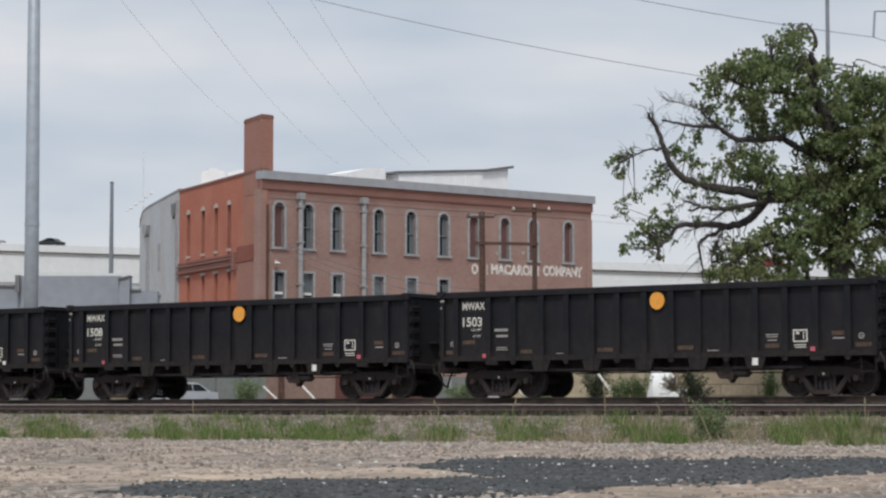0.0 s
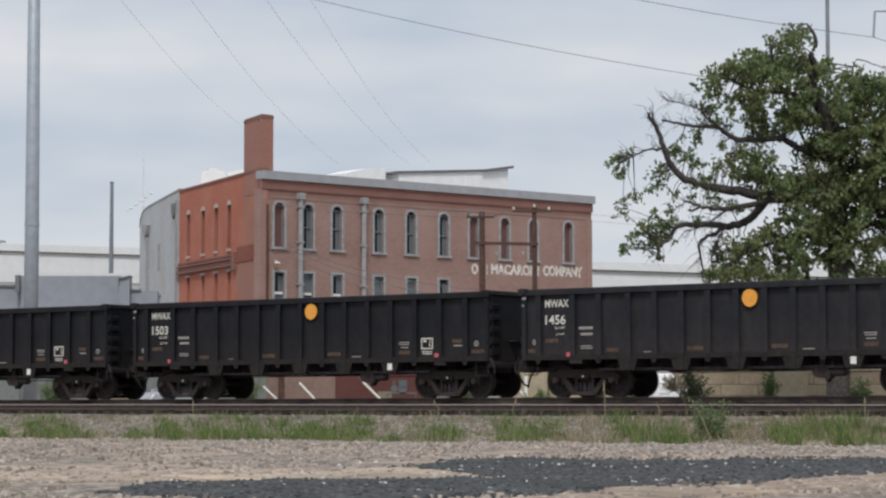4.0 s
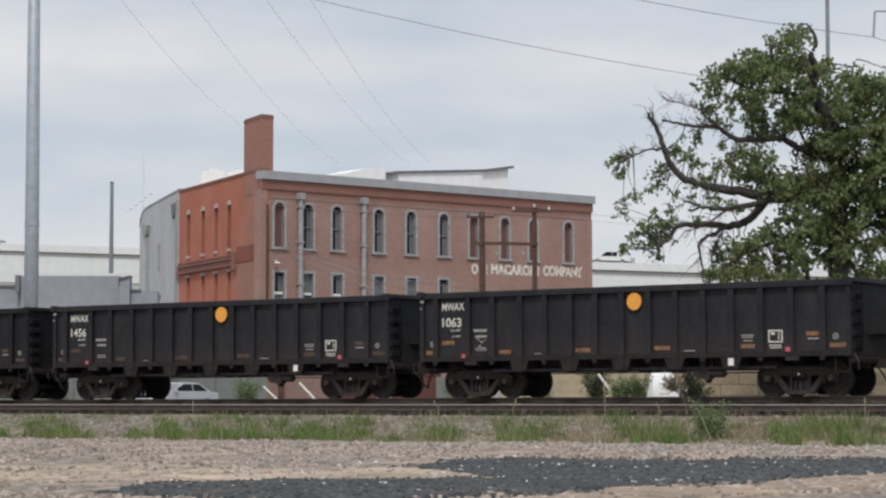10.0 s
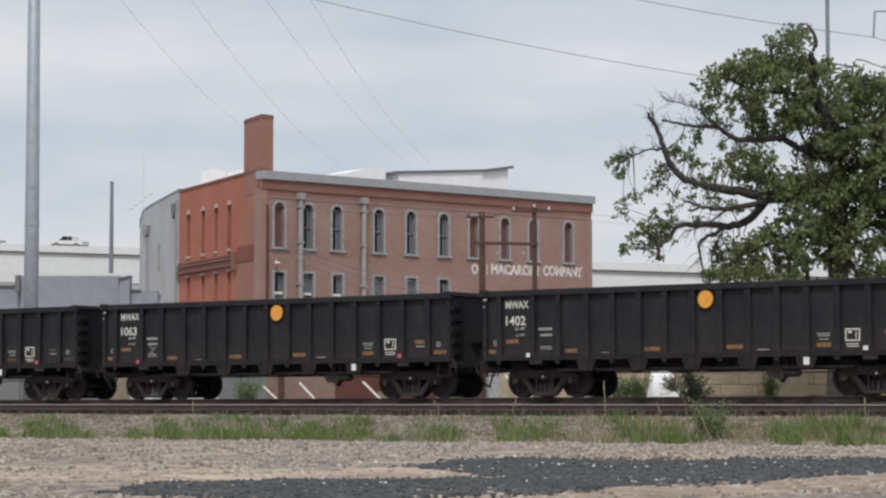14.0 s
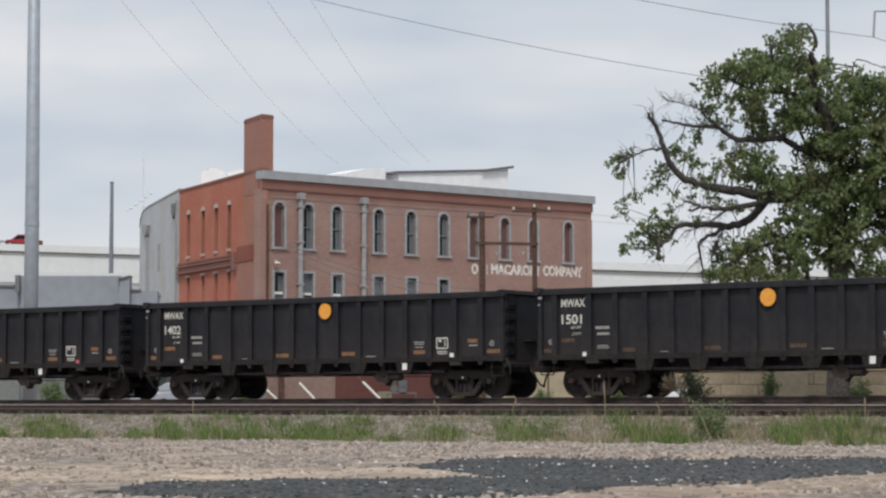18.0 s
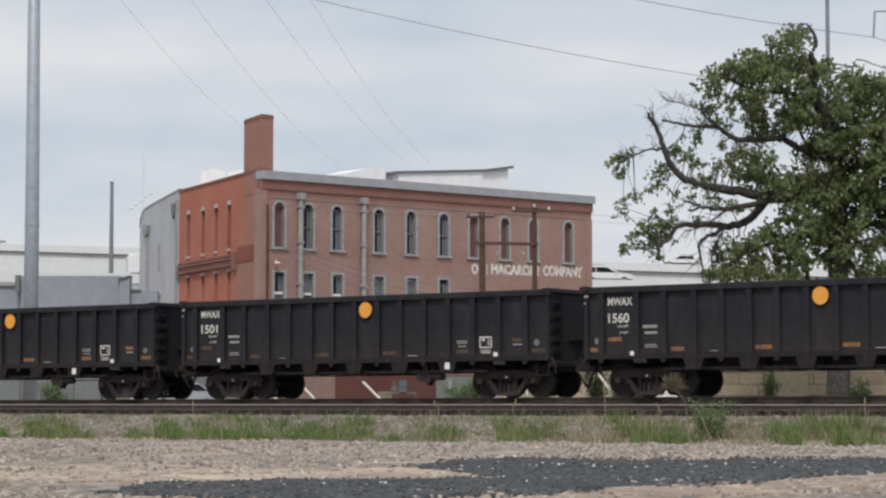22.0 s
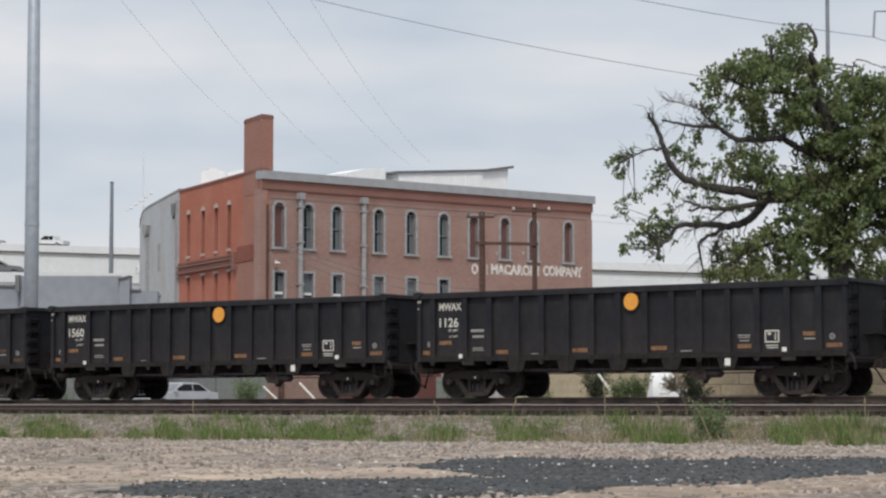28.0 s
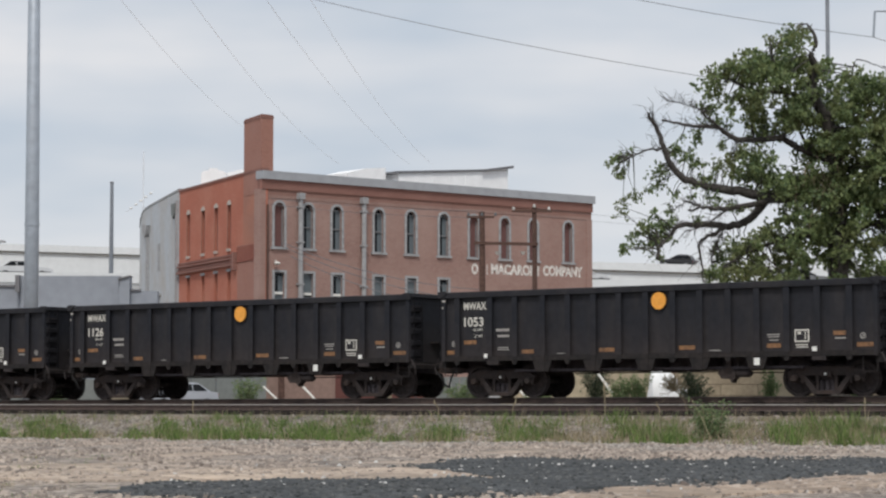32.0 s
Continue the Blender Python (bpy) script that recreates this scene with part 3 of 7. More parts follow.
def build_track(line, z, name, label, head, grade=0.0):
    track = thing(name, label, "railway track", at=track_pose(0, line, z + 30 * grade, 0, grade), kind="structure")
    for side in (-0.7535, 0.7535):
        outline = [(side + a, b) for a, b in RAIL_PROFILE]
        rail = part("rail", Shape().prism(outline, -400, 300, "x"), RAIL_SIDE, track, "rusty steel rail with a worn bright head")
        # wraps down the head's side to show as a line at eye height
        part("rail_head", Shape().box(-400, 300, side - 0.039, side + 0.039, -0.026, 0.003), head, rail, "worn running surface")
    tie = Shape().box(-0.115, 0.115, -1.3, 1.3, -0.36, -0.18).mesh("tie", TIE_WOOD)
    plate = Shape().box(-0.1, 0.1, -0.17, 0.17, -0.185, -0.168).mesh("tie_plate", RAIL_SIDE)
    u = -82.0
    while u < 2.0:
        t = part("tie", tie, TIE_WOOD, track)
        t.location = (u, 0, random.uniform(-0.012, 0.008))
        t.rotation_euler = (0, 0, radians(random.uniform(-1.2, 1.2)))
        if -72 < u < -6 and line < 55:
            q = part("tie_plate", plate, RAIL_SIDE, t)
            q.location = (0, -0.7535, 0)
        u += 0.52
    return track


# ---- gondola wagons ----
WEST_END, EAST_END = -7.0, 6.89
WIDE = 1.52
BOTTOM, TOP = 1.06, 3.02
TRUCK_AT = 5.19
WHEEL_R = 0.483
POST_EDGES = [-6.36, -5.22, -4.35, -3.40, -2.55, -1.70, -0.87, 0.0, 0.86, 1.71, 2.58, 3.45, 4.34, 5.24, 6.17]
TAB_POSTS = (-3.40, -1.70, 0.0, 1.71, 3.45)


def build_truck(parent, at):
    truck = part("truck", Shape().box(-0.2, 0.2, -0.95, 0.95, 0.42, 0.72).box(-0.16, 0.16, -1.12, 1.12, 0.52, 0.66).lathe([(0, 0.72), (0.32, 0.72), (0.32, 0.84), (0, 0.84)], (0, 0, 0), "z", 14), TRUCK_STEEL, parent, "grimy cast steel truck bolster")
    truck.location = (at, 0, TRAIN_RAIL_Z - WAGON_Z)
    for y in (-1.0, 1.0):
        frame_ = Shape()
        a, b = y - 0.075, y + 0.075
        # top member, swept ends over the bearings
        frame_.prism([(-1.16, 0.62), (-1.12, 0.50), (-0.72, 0.52), (-0.62, 0.56), (0.62, 0.56), (0.72, 0.52), (1.12, 0.50), (1.16, 0.62), (1.02, 0.73), (0.55, 0.80), (-0.55, 0.80), (-1.02, 0.73)], a, b)
        # slanted tension legs and the bottom member
        frame_.prism([(-0.78, 0.58), (-0.62, 0.58), (-0.27, 0.15), (-0.30, 0.055), (-0.40, 0.07)], a - 0.015, b + 0.015)
        frame_.prism([(0.78, 0.58), (0.62, 0.58), (0.27, 0.15), (0.30, 0.055), (0.40, 0.07)], a - 0.015, b + 0.015)
        frame_.prism([(-0.36, 0.055), (0.36, 0.055), (0.33, 0.155), (-0.33, 0.155)], a - 0.03, b + 0.03)
        frame_.box(-0.31, -0.23, a + 0.02, b - 0.02, 0.15, 0.58).box(0.23, 0.31, a + 0.02, b - 0.02, 0.15, 0.58)
        # pedestal jaws
        for s in (-1, 1):
            frame_.prism([(s * 0.70, 0.56), (s * 0.76, 0.56), (s * 0.74, 0.36), (s * 0.68, 0.36)], a, b)
            frame_.prism([(s * 1.03, 0.56), (s * 1.10, 0.56), (s * 1.10, 0.38), (s * 1.04, 0.38)], a, b)
        part("side_frame", frame_, TRUCK_STEEL, truck, "cast steel side frame with slanted legs")
        for x in (-0.15, 0.0, 0.15):
            coil = [(0.045 if k % 2 else 0.07, 0.022 * k) for k in range(13)]
            part("coil_spring", Shape().lathe(coil, (x, y, 0.16), "z", 10), UNDER_BLACK, truck)
        for x in (-0.93, 0.93):
            part("bearing_cap", Shape().lathe([(0, -0.10), (0.075, -0.10), (0.095, -0.07), (0.11, 0), (0.11, 0.08)], (x, y + (-0.07 if y < 0 else 0.07), WHEEL_R), "y", 14), TRUCK_STEEL, truck)
    part("bolster_end", Shape().box(-0.16, 0.16, -1.135, -1.121, 0.54, 0.64), TRUCK_STEEL, truck)
    # reflection off the bearing, painted on as a small white square
    part("white_spot", Shape().box(-0.03, 0.03, -1.142, -1.136, 0.57, 0.63), MARK_WHITE, truck)
    part("brake_beam", Shape().tube([(-0.42, -0.72, 0.36), (-0.42, 0.72, 0.36)], 0.045, 6).tube([(0.42, -0.72, 0.36), (0.42, 0.72, 0.36)], 0.045, 6), TRUCK_STEEL, truck)
    for x in (-0.93, 0.93):
        w = Shape()
        for s in (-1, 1):
            prof = [(0.0, s * 0.79), (0.10, s * 0.80), (0.16, s * 0.76), (0.36, s * 0.74), (0.40, s * 0.80), (WHEEL_R, s * 0.80), (WHEEL_R + 0.002, s * 0.715), (WHEEL_R + 0.026, s * 0.70), (WHEEL_R + 0.024, s * 0.675), (0.39, s * 0.67), (0.35, s * 0.70), (0.16, s * 0.69), (0.10, s * 0.64), (0.0, s * 0.64)]
            w.lathe(prof, (0, 0, 0), "y", 28)
            for k in range(4):
                t = k * math.pi / 2
                w.box(0.25 * math.cos(t) - 0.02, 0.25 * math.cos(t) + 0.02, s * 0.77 - 0.01, s * 0.77 + 0.01, 0.25 * math.sin(t) - 0.02, 0.25 * math.sin(t) + 0.02)
        w.tube([(0, -1.0, 0), (0, 1.0, 0)], 0.08, 12)
        wheelset = part("wheelset", w, WHEEL_STEEL, truck, "pair of rust-brown steel wheels on an axle")
        wheelset.location = (x, 0, WHEEL_R)
    return truck


def build_gondola(sheet, post_paint):
    g = thing("gondola_wagon", "black steel open gondola wagon rolling on the far track", "railway wagon", "wagons of the train")
    tub = Shape()
    tub.box(WEST_END, EAST_END, -WIDE + 0.09, -WIDE + 0.11, BOTTOM + 0.02, TOP - 0.02)
    tub.box(WEST_END, EAST_END, WIDE - 0.11, WIDE - 0.09, BOTTOM + 0.02, TOP - 0.02)
    part("body", tub, sheet, g, "weathered black side sheets")
    part("floor", Shape().box(WEST_END, EAST_END, -WIDE + 0.115, WIDE - 0.115, BOTTOM + 0.05, BOTTOM + 0.12), UNDER_BLACK, g)
    for x in (WEST_END, EAST_END):
        s = 1 if x > 0 else -1
        e = Shape().box(min(x, x + s * 0.03), max(x, x + s * 0.03), -WIDE + 0.03, WIDE - 0.03, BOTTOM, TOP - 0.02)
        for y0, y1 in ((-WIDE + 0.05, -WIDE + 0.50), (WIDE - 0.50, WIDE - 0.05)):
            ribs = Shape()
            for z in (1.28, 1.62, 1.96, 2.30, 2.64):
                ribs.prism([(x + s * 0.03, z - 0.11), (x + s * 0.11, z - 0.06), (x + s * 0.11, z + 0.06), (x + s * 0.03, z + 0.11)], y0, y1)
            part("corner_ribs", ribs, END_PAINT, g, "stepped ribs of the end corner")
        part("brake_step", Shape().box(min(x + s * 0.03, x + s * 0.32), max(x + s * 0.03, x + s * 0.32), -0.45, 1.1, 1.63, 1.67), SILL_PAINT, g, "rusty narrow brake step")
        part("end_wall", e, post_paint, g, "flat dusty black end wall")
        part("end_rim", Shape().box(min(x - s * 0.04, x + s * 0.14), max(x - s * 0.04, x + s * 0.14), -WIDE - 0.02, WIDE + 0.02, TOP - 0.02, TOP + 0.09), sheet, g)
        for y in (-WIDE, WIDE):
            part("corner_cap", Shape().prism([(x - s * 0.22, TOP + 0.05), (x - s * 0.17, TOP + 0.095), (x + s * 0.02, TOP + 0.105), (x + s * 0.07, TOP + 0.07), (x + s * 0.07, TOP - 0.10), (x - s * 0.02, TOP - 0.10)], y - 0.06, y + 0.055), sheet, g)
        # corner ladder and grab irons
        for y in (-WIDE + 0.12, WIDE - 0.12):
            lad = Shape()
            y1 = y + (0.42 if y < 0 else -0.42)
            lad.box(x + s * 0.10 - 0.015, x + s * 0.10 + 0.015, y - 0.012, y + 0.012, 0.95, TOP - 0.05)
            lad.box(x + s * 0.10 - 0.015, x + s * 0.10 + 0.015, y1 - 0.012, y1 + 0.012, 0.95, TOP - 0.05)
            for k in range(5):
                lad.tube([(x + s * 0.12, y, 1.0 + k * 0.42), (x + s * 0.12, y1, 1.0 + k * 0.42)], 0.012, 6)
            part("ladder", lad, END_PAINT, g)
        part("end_sill", Shape().box(min(x - s * 0.1, x + s * 0.16), max(x - s * 0.1, x + s * 0.16), -WIDE + 0.08, WIDE - 0.08, 0.86, BOTTOM - 0.004), SILL_PAINT, g)
        # coupler and draft gear
        c = Shape().box(min(x, x + s * 0.42), max(x, x + s * 0.42), -0.12, 0.12, 0.72, 0.98)
        c.prism([(x + s * 0.40, -0.17), (x + s * 0.62, -0.20), (x + s * 0.63, -0.04), (x + s * 0.56, 0.02), (x + s * 0.62, 0.10), (x + s * 0.58, 0.19), (x + s * 0.40, 0.17)], 0.70, 1.02, "z")
        part("coupler", c, TRUCK_STEEL, g, "rust-brown steel coupler")
        hose = [(x + s * 0.25, -0.45, 0.78), (x + s * 0.40, -0.42, 0.60), (x + s * 0.52, -0.36, 0.36), (x + s * 0.60, -0.24, 0.28)]
        part("air_hose", Shape().tube(hose, 0.03, 6), RUBBER, g, "hanging black brake hose")
        part("uncoupling_lever", Shape().tube([(x + s * 0.10, -WIDE - 0.02, 1.12), (x + s * 0.24, -WIDE - 0.02, 0.86), (x + s * 0.22, -WIDE + 0.02, 0.66)], 0.022, 6).tube([(x + s * 0.2, -WIDE + 0.06, 0.98), (x + s * 0.28, -0.7, 0.96), (x + s * 0.36, -0.2, 1.04)], 0.016, 6), WHEEL_STEEL, g, "bent uncoupling lever")
        for y in (-WIDE + 0.08,):
            st = Shape().tube([(x - s * 0.05, y, 1.1), (x - s * 0.05, y, 0.62)], 0.018, 6).tube([(x - s * 0.47, y, 1.1), (x - s * 0.47, y, 0.62)], 0.018, 6).box(min(x - s * 0.05, x - s * 0.47), max(x - s * 0.05, x - s * 0.47), y - 0.03, y + 0.03, 0.60, 0.63)
            part("step", st, SILL_PAINT, g)
    part("brake_wheel", Shape().lathe([(0.24, -0.015), (0.27, 0), (0.24, 0.015), (0.22, 0)], (EAST_END + 0.24, 0.5, 2.3), "x", 18).tube([(EAST_END, 0.5, 2.3), (EAST_END + 0.24, 0.5, 2.3)], 0.02, 6), TRUCK_STEEL, g)
    for s in (-1, 1):
        y = s * WIDE
        lo, hi = min(y - s * 0.12, y + s * 0.03), max(y - s * 0.12, y + s * 0.03)
        part("top_chord", Shape().prism([(lo, TOP - 0.10), (hi, TOP - 0.10), (hi, TOP + 0.05), (hi - 0.02, TOP + 0.07), (lo + 0.02, TOP + 0.07), (lo, TOP + 0.05)], WEST_END - 0.05, EAST_END + 0.05, "x"), sheet, g, "dented black top rail")
        part("side_sill", Shape().box(WEST_END, EAST_END, min(y - s * 0.10, y + s * 0.005), max(y - s * 0.10, y + s * 0.005), BOTTOM - 0.02, BOTTOM + 0.13), SILL_PAINT, g, "rust-dusted bottom rail")
        for e in (WEST_END, EAST_END):
            a, b = (e, e + 0.12) if e < 0 else (e - 0.12, e)
            part("corner_post", Shape().box(a, b, min(y - s * 0.10, y + s * 0.008), max(y - s * 0.10, y + s * 0.008), BOTTOM - 0.03, TOP - 0.1), post_paint, g)
        for e in POST_EDGES:
            out = y + s * 0.012
            inn = y - s * 0.105
            o = [(e - 0.22, inn), (e - 0.18, out), (e, out), (e, out - s * 0.015), (e - 0.09, out - s * 0.02), (e - 0.09, inn)]
            p = Shape()
            p.prism(o, BOTTOM + 0.10, TOP - 0.10, "z")
            foot = Shape()
            if e in TAB_POSTS:
                foot.prism([(e - 0.44, BOTTOM + 0.0), (e + 0.22, BOTTOM + 0.0), (e + 0.10, 0.72), (e - 0.32, 0.72)], min(out - s * 0.02, out - s * 0.09), max(out - s * 0.02, out - s * 0.09))
                foot.box(e - 0.20, e - 0.02, min(out, out - s * 0.02), max(out, out - s * 0.02), 0.715, BOTTOM + 0.11)
            else:
                foot.prism([(e - 0.22, BOTTOM - 0.02), (e - 0.0, BOTTOM - 0.02), (e - 0.06, BOTTOM - 0.13), (e - 0.16, BOTTOM - 0.13)], min(out - s * 0.02, out - s * 0.09), max(out - s * 0.02, out - s * 0.09))
            post = part("side_post", p, post_paint, g)
            part("post_foot", foot, SILL_PAINT, post, "rust-dusted flared foot")
    part("centre_sill", Shape().box(WEST_END, EAST_END, -0.24, 0.24, 0.72, BOTTOM + 0.05), UNDER_BLACK, g)
    part("bottom_rail", Shape().box(-4.6, 4.6, -1.25, -1.17, 0.72, 0.79), UNDER_BLACK, g)
    part("bottom_rail", Shape().box(-4.6, 4.6, 1.17, 1.25, 0.72, 0.79), UNDER_BLACK, g)
    for e in TAB_POSTS:
        part("cross_bearer", Shape().prism([(-WIDE + 0.1, BOTTOM), (WIDE - 0.1, BOTTOM), (WIDE - 0.1, 0.78), (0.3, 0.73), (-0.3, 0.73), (-WIDE + 0.1, 0.78)], e - 0.16, e - 0.06, "x"), UNDER_BLACK, g)
    # long dark bottom flange of the underframe, and brake gear
    part("train_pipe", Shape().tube([(WEST_END, 0.5, 0.86), (-2, 0.55, 0.80), (3, 0.55, 0.80), (EAST_END, 0.5, 0.86)], 0.03, 6), TRUCK_STEEL, g)
    part("brake_cylinder", Shape().lathe([(0, -0.30), (0.09, -0.30), (0.11, -0.26), (0.11, 0.18), (0.05, 0.26), (0, 0.26)], (2.76, -1.12, 0.60), "x", 14).box(2.56, 2.62, -1.16, -1.08, 0.66, BOTTOM).box(2.90, 2.95, -1.16, -1.08, 0.66, BOTTOM), WHEEL_STEEL, g, "grimy brake cylinder under the frame")
    part("brake_valve", Shape().prism([(2.02, 0.62), (2.10, 0.74), (2.42, 0.78), (2.56, 0.66), (2.56, 0.46), (2.50, 0.44), (2.46, 0.34), (2.40, 0.44), (2.14, 0.46)], -1.26, -0.98).box(2.24, 2.40, -1.20, -1.06, 0.74, BOTTOM), TRUCK_STEEL, g, "hanging brake control valve")
    part("brake_rod", Shape().tube([(3.0, -1.12, 0.62), (4.3, -0.7, 0.62)], 0.018, 6).tube([(2.05, -1.0, 0.66), (-4.3, -0.6, 0.66)], 0.018, 6), TRUCK_STEEL, g)
    part("air_reservoir", Shape().lathe([(0, -0.45), (0.18, -0.45), (0.22, -0.38), (0.22, 0.38), (0.18, 0.45), (0, 0.45)], (-0.4, 0.8, 0.92), "x", 14), TRUCK_STEEL, g)
    for x in (-TRUCK_AT, TRUCK_AT):
        part("body_bolster", Shape().prism([(-WIDE + 0.05, BOTTOM), (WIDE - 0.05, BOTTOM), (WIDE - 0.1, 0.93), (0.35, 0.86), (-0.35, 0.86), (-WIDE + 0.1, 0.93)], x - 0.2, x + 0.2, "x"), SILL_PAINT, g)
        part("jacking_pad", Shape().box(x - 0.2, x + 0.2, -WIDE - 0.012, -WIDE + 0.1, 0.93, BOTTOM - 0.025), post_paint, g)
        build_truck(g, x)
    # painted marks on the near side
    f = -WIDE + 0.086
    disc = Shape().prism([(0.33 + 0.228 * math.cos(k * math.pi / 16), 2.65 + 0.245 * math.sin(k * math.pi / 16)) for k in range(32)], -WIDE - 0.0, f - 0.04)
    part("round_marker", disc, DOT_ORANGE, g, "round orange painted disc")
    box = Shape()
    for a, b, c, d in ((4.51, 4.94, 1.72, 1.76), (4.51, 4.94, 1.42, 1.46), (4.51, 4.55, 1.42, 1.76), (4.90, 4.94, 1.42, 1.76), (4.81, 4.84, 1.50, 1.70), (4.60, 4.70, 1.63, 1.70), (4.54, 4.90, 1.33, 1.36), (4.56, 4.90, 1.27, 1.30)):
        box.box(a - 0.065, b - 0.065, f - 0.004, f, c, d)
    part("stencil_box", box, LETTER_WHITE, g, "white stencilled service panel")
    for a, b, c, d in ((3.63, 4.01, 1.62, 1.65), (3.65, 3.99, 1.56, 1.59), (3.69, 3.97, 1.47, 1.50), (5.62, 6.02, 1.49, 1.53), (-3.04, -2.64, 1.22, 1.24), (1.86, 2.21, 1.22, 1.25)):
        part("stencil_line", Shape().box(a, b, f - 0.004, f, c, d), LETTER_FADED, g)
    for a, b, c, d in ((-5.14, -4.68, 1.90, 1.98), (-5.08, -4.68, 1.73, 1.80), (-5.08, -4.72, 1.41, 1.44), (-5.08, -4.68, 1.35, 1.38)):
        part("stencil_line", Shape().box(a, b, f - 0.004, f, c, d), LETTER_FADED, g)
    for a, b, c, d in ((-6.995, -6.86, 2.80, 2.865), (-6.995, -6.94, 2.60, 2.66)):
        part("corner_mark", Shape().box(a, b, -WIDE - 0.013, -WIDE - 0.009, c, d), LETTER_FADED, g)
    for x in (-6.62, 6.43):
        ring = Shape()
        for k in range(14):
            a, b = k * math.pi / 7, (k + 1) * math.pi / 7
            ring.add([(x + r * math.cos(w), f - 0.004, 1.56 + r * math.sin(w)) for r, w in ((0.055, a), (0.085, a), (0.085, b), (0.055, b))], [(0, 1, 2, 3)])
        ring.box(x - 0.02, x + 0.02, f - 0.006, f - 0.003, 1.53, 1.59)
        part("ring_emblem", ring, LETTER_FADED, g)
    part("white_plate", Shape().box(3.275, 3.445, -WIDE - 0.022, -WIDE - 0.014, 0.81, 1.01), MARK_WHITE, g, "small white square plate")
    part("end_plate", Shape().box(WEST_END - 0.036, WEST_END - 0.032, -WIDE + 0.2, -WIDE + 0.5, 2.7, 2.88), LETTER_FADED, g)
    return g


REFLECTORS = [(-6.86, -6.44, 1.25), (-6.27, -5.83, 1.54), (-4.25, -3.84, 1.24), (-1.645, -1.145, 1.25), (0.925, 1.425, 1.27), (3.615, 4.035, 1.28), (5.58, 6.06, 1.59), (6.25, 6.72, 1.27)]
WAGONS = [("", 0, 1, True), ("1508", 0, 0, False), ("1503", 0, 0, False), ("1456", 0, 0, False), ("1063", 1, 0, True), ("1402", 1, 1, True), ("1501", 0, 1, False), ("1560", 1, 1, True), ("1126", 1, 1, True), ("1053", 1, 1, True), ("", 1, 1, True)]
WAGON_NOTES = ["trailing grimy tags", "with dull tags and a pink label", "with dull tags and a pink label", "with dull orange tags and pink label", "with bright orange tags and pink label", "with bright orange tags and white label", "with dull tags and a white label", "with bright orange tags and white label", "with bright orange tags and white label", "with bright orange tags and white label", "with bright orange tags"]


def build_train():
    # the three leading wagons have a darker coat
    dark_wagon, worn = build_gondola(DARKER_PAINT, DARKER_POST), build_gondola(BLACK_PAINT, POST_PAINT)
    wagons = [dark_wagon] + [copy_thing(dark_wagon, Matrix()) for _ in range(2)] + [worn] + [copy_thing(worn, Matrix()) for _ in WAGONS[4:]]
    marks = lettering("MWAX", 0.24, 0.004, 0.028, 0.80).mesh("reporting_mark", LETTER_WHITE)
    rows = []
    for text, a, b, c in (("LD LMT", 0.0, 0.36, 0.19), ("LT WT", 0.05, 0.34, 0.0)):
        limits = lettering(text, 0.075, 0.004, 0.012, b - a).mesh("load_limit_lines", LETTER_WHITE)
        rows.append((limits, a, c))
    f = -WIDE + 0.088
    shapes = [Shape().box(a, b, f - 0.006, f, z, z + 0.115) for a, b, z in REFLECTORS]
    bright = [s.mesh("reflector", REFLECT_BRIGHT) for s in shapes]
    dull = [s.mesh("reflector", REFLECT_DULL) for s in shapes]
    tag_at = [Shape().box(-5.50, -5.38, -WIDE - 0.02, -WIDE - 0.013, 1.13, 1.25), Shape().box(5.0, 5.14, -WIDE - 0.02, -WIDE - 0.013, 1.17, 1.29)]
    pink = [s.mesh("label_tag", MARK_RED) for s in tag_at]
    white = [s.mesh("label_tag", MARK_WHITE) for s in tag_at]
    for w, (number, shiny, pale, _), note in zip(wagons, WAGONS, WAGON_NOTES):
        m = part("reporting_mark", marks, LETTER_WHITE, w, "white stencilled letters")
        m.location = (-6.27, f, 2.55)
        if number:
            d = part("wagon_number", lettering(number, 0.275, 0.004, 0.022, 0.68), LETTER_WHITE, w, "white stencilled number")
        else:
            d = part("wagon_number", Shape().box(0, 0.76, -0.004, 0, 0.0, 0.3), LETTER_FADED, w)
        d.location = (-6.26, f, 2.06)
        for limits, a, c in rows:
            k = part("load_limit_line", limits, LETTER_WHITE, w, "small white stencilled line")
            k.location = (-5.95 + a, f, 1.74 + c)
        for me in bright if shiny else dull:
            part("reflector", me, REFLECT_BRIGHT, w)
        for me in white if pale else pink:
            part("label_tag", me, MARK_WHITE, w)
        if number == "1063":
            chalk = Shape()
            for stroke in ([(-5.02, 1.70), (-4.80, 1.56), (-5.00, 1.50), (-4.74, 1.40)], [(-4.98, 1.42), (-4.86, 1.60), (-4.72, 1.66)]):
                chalk.tube([(x, f - 0.004, z) for x, z in stroke], 0.016, 4)
            part("chalk_scrawl", chalk, LETTER_FADED, w, "pale chalk scrawl")
        tagged(w, "black steel open gondola wagon " + note)
    return wagons


# ---- the brick factory ----
CORNER = Vector((-10.76, 133.3, 0))
ALONG = Vector((0.7734, 0.6339, 0)).normalized()
WALL_TURN = math.degrees(math.atan2(ALONG.y, ALONG.x))


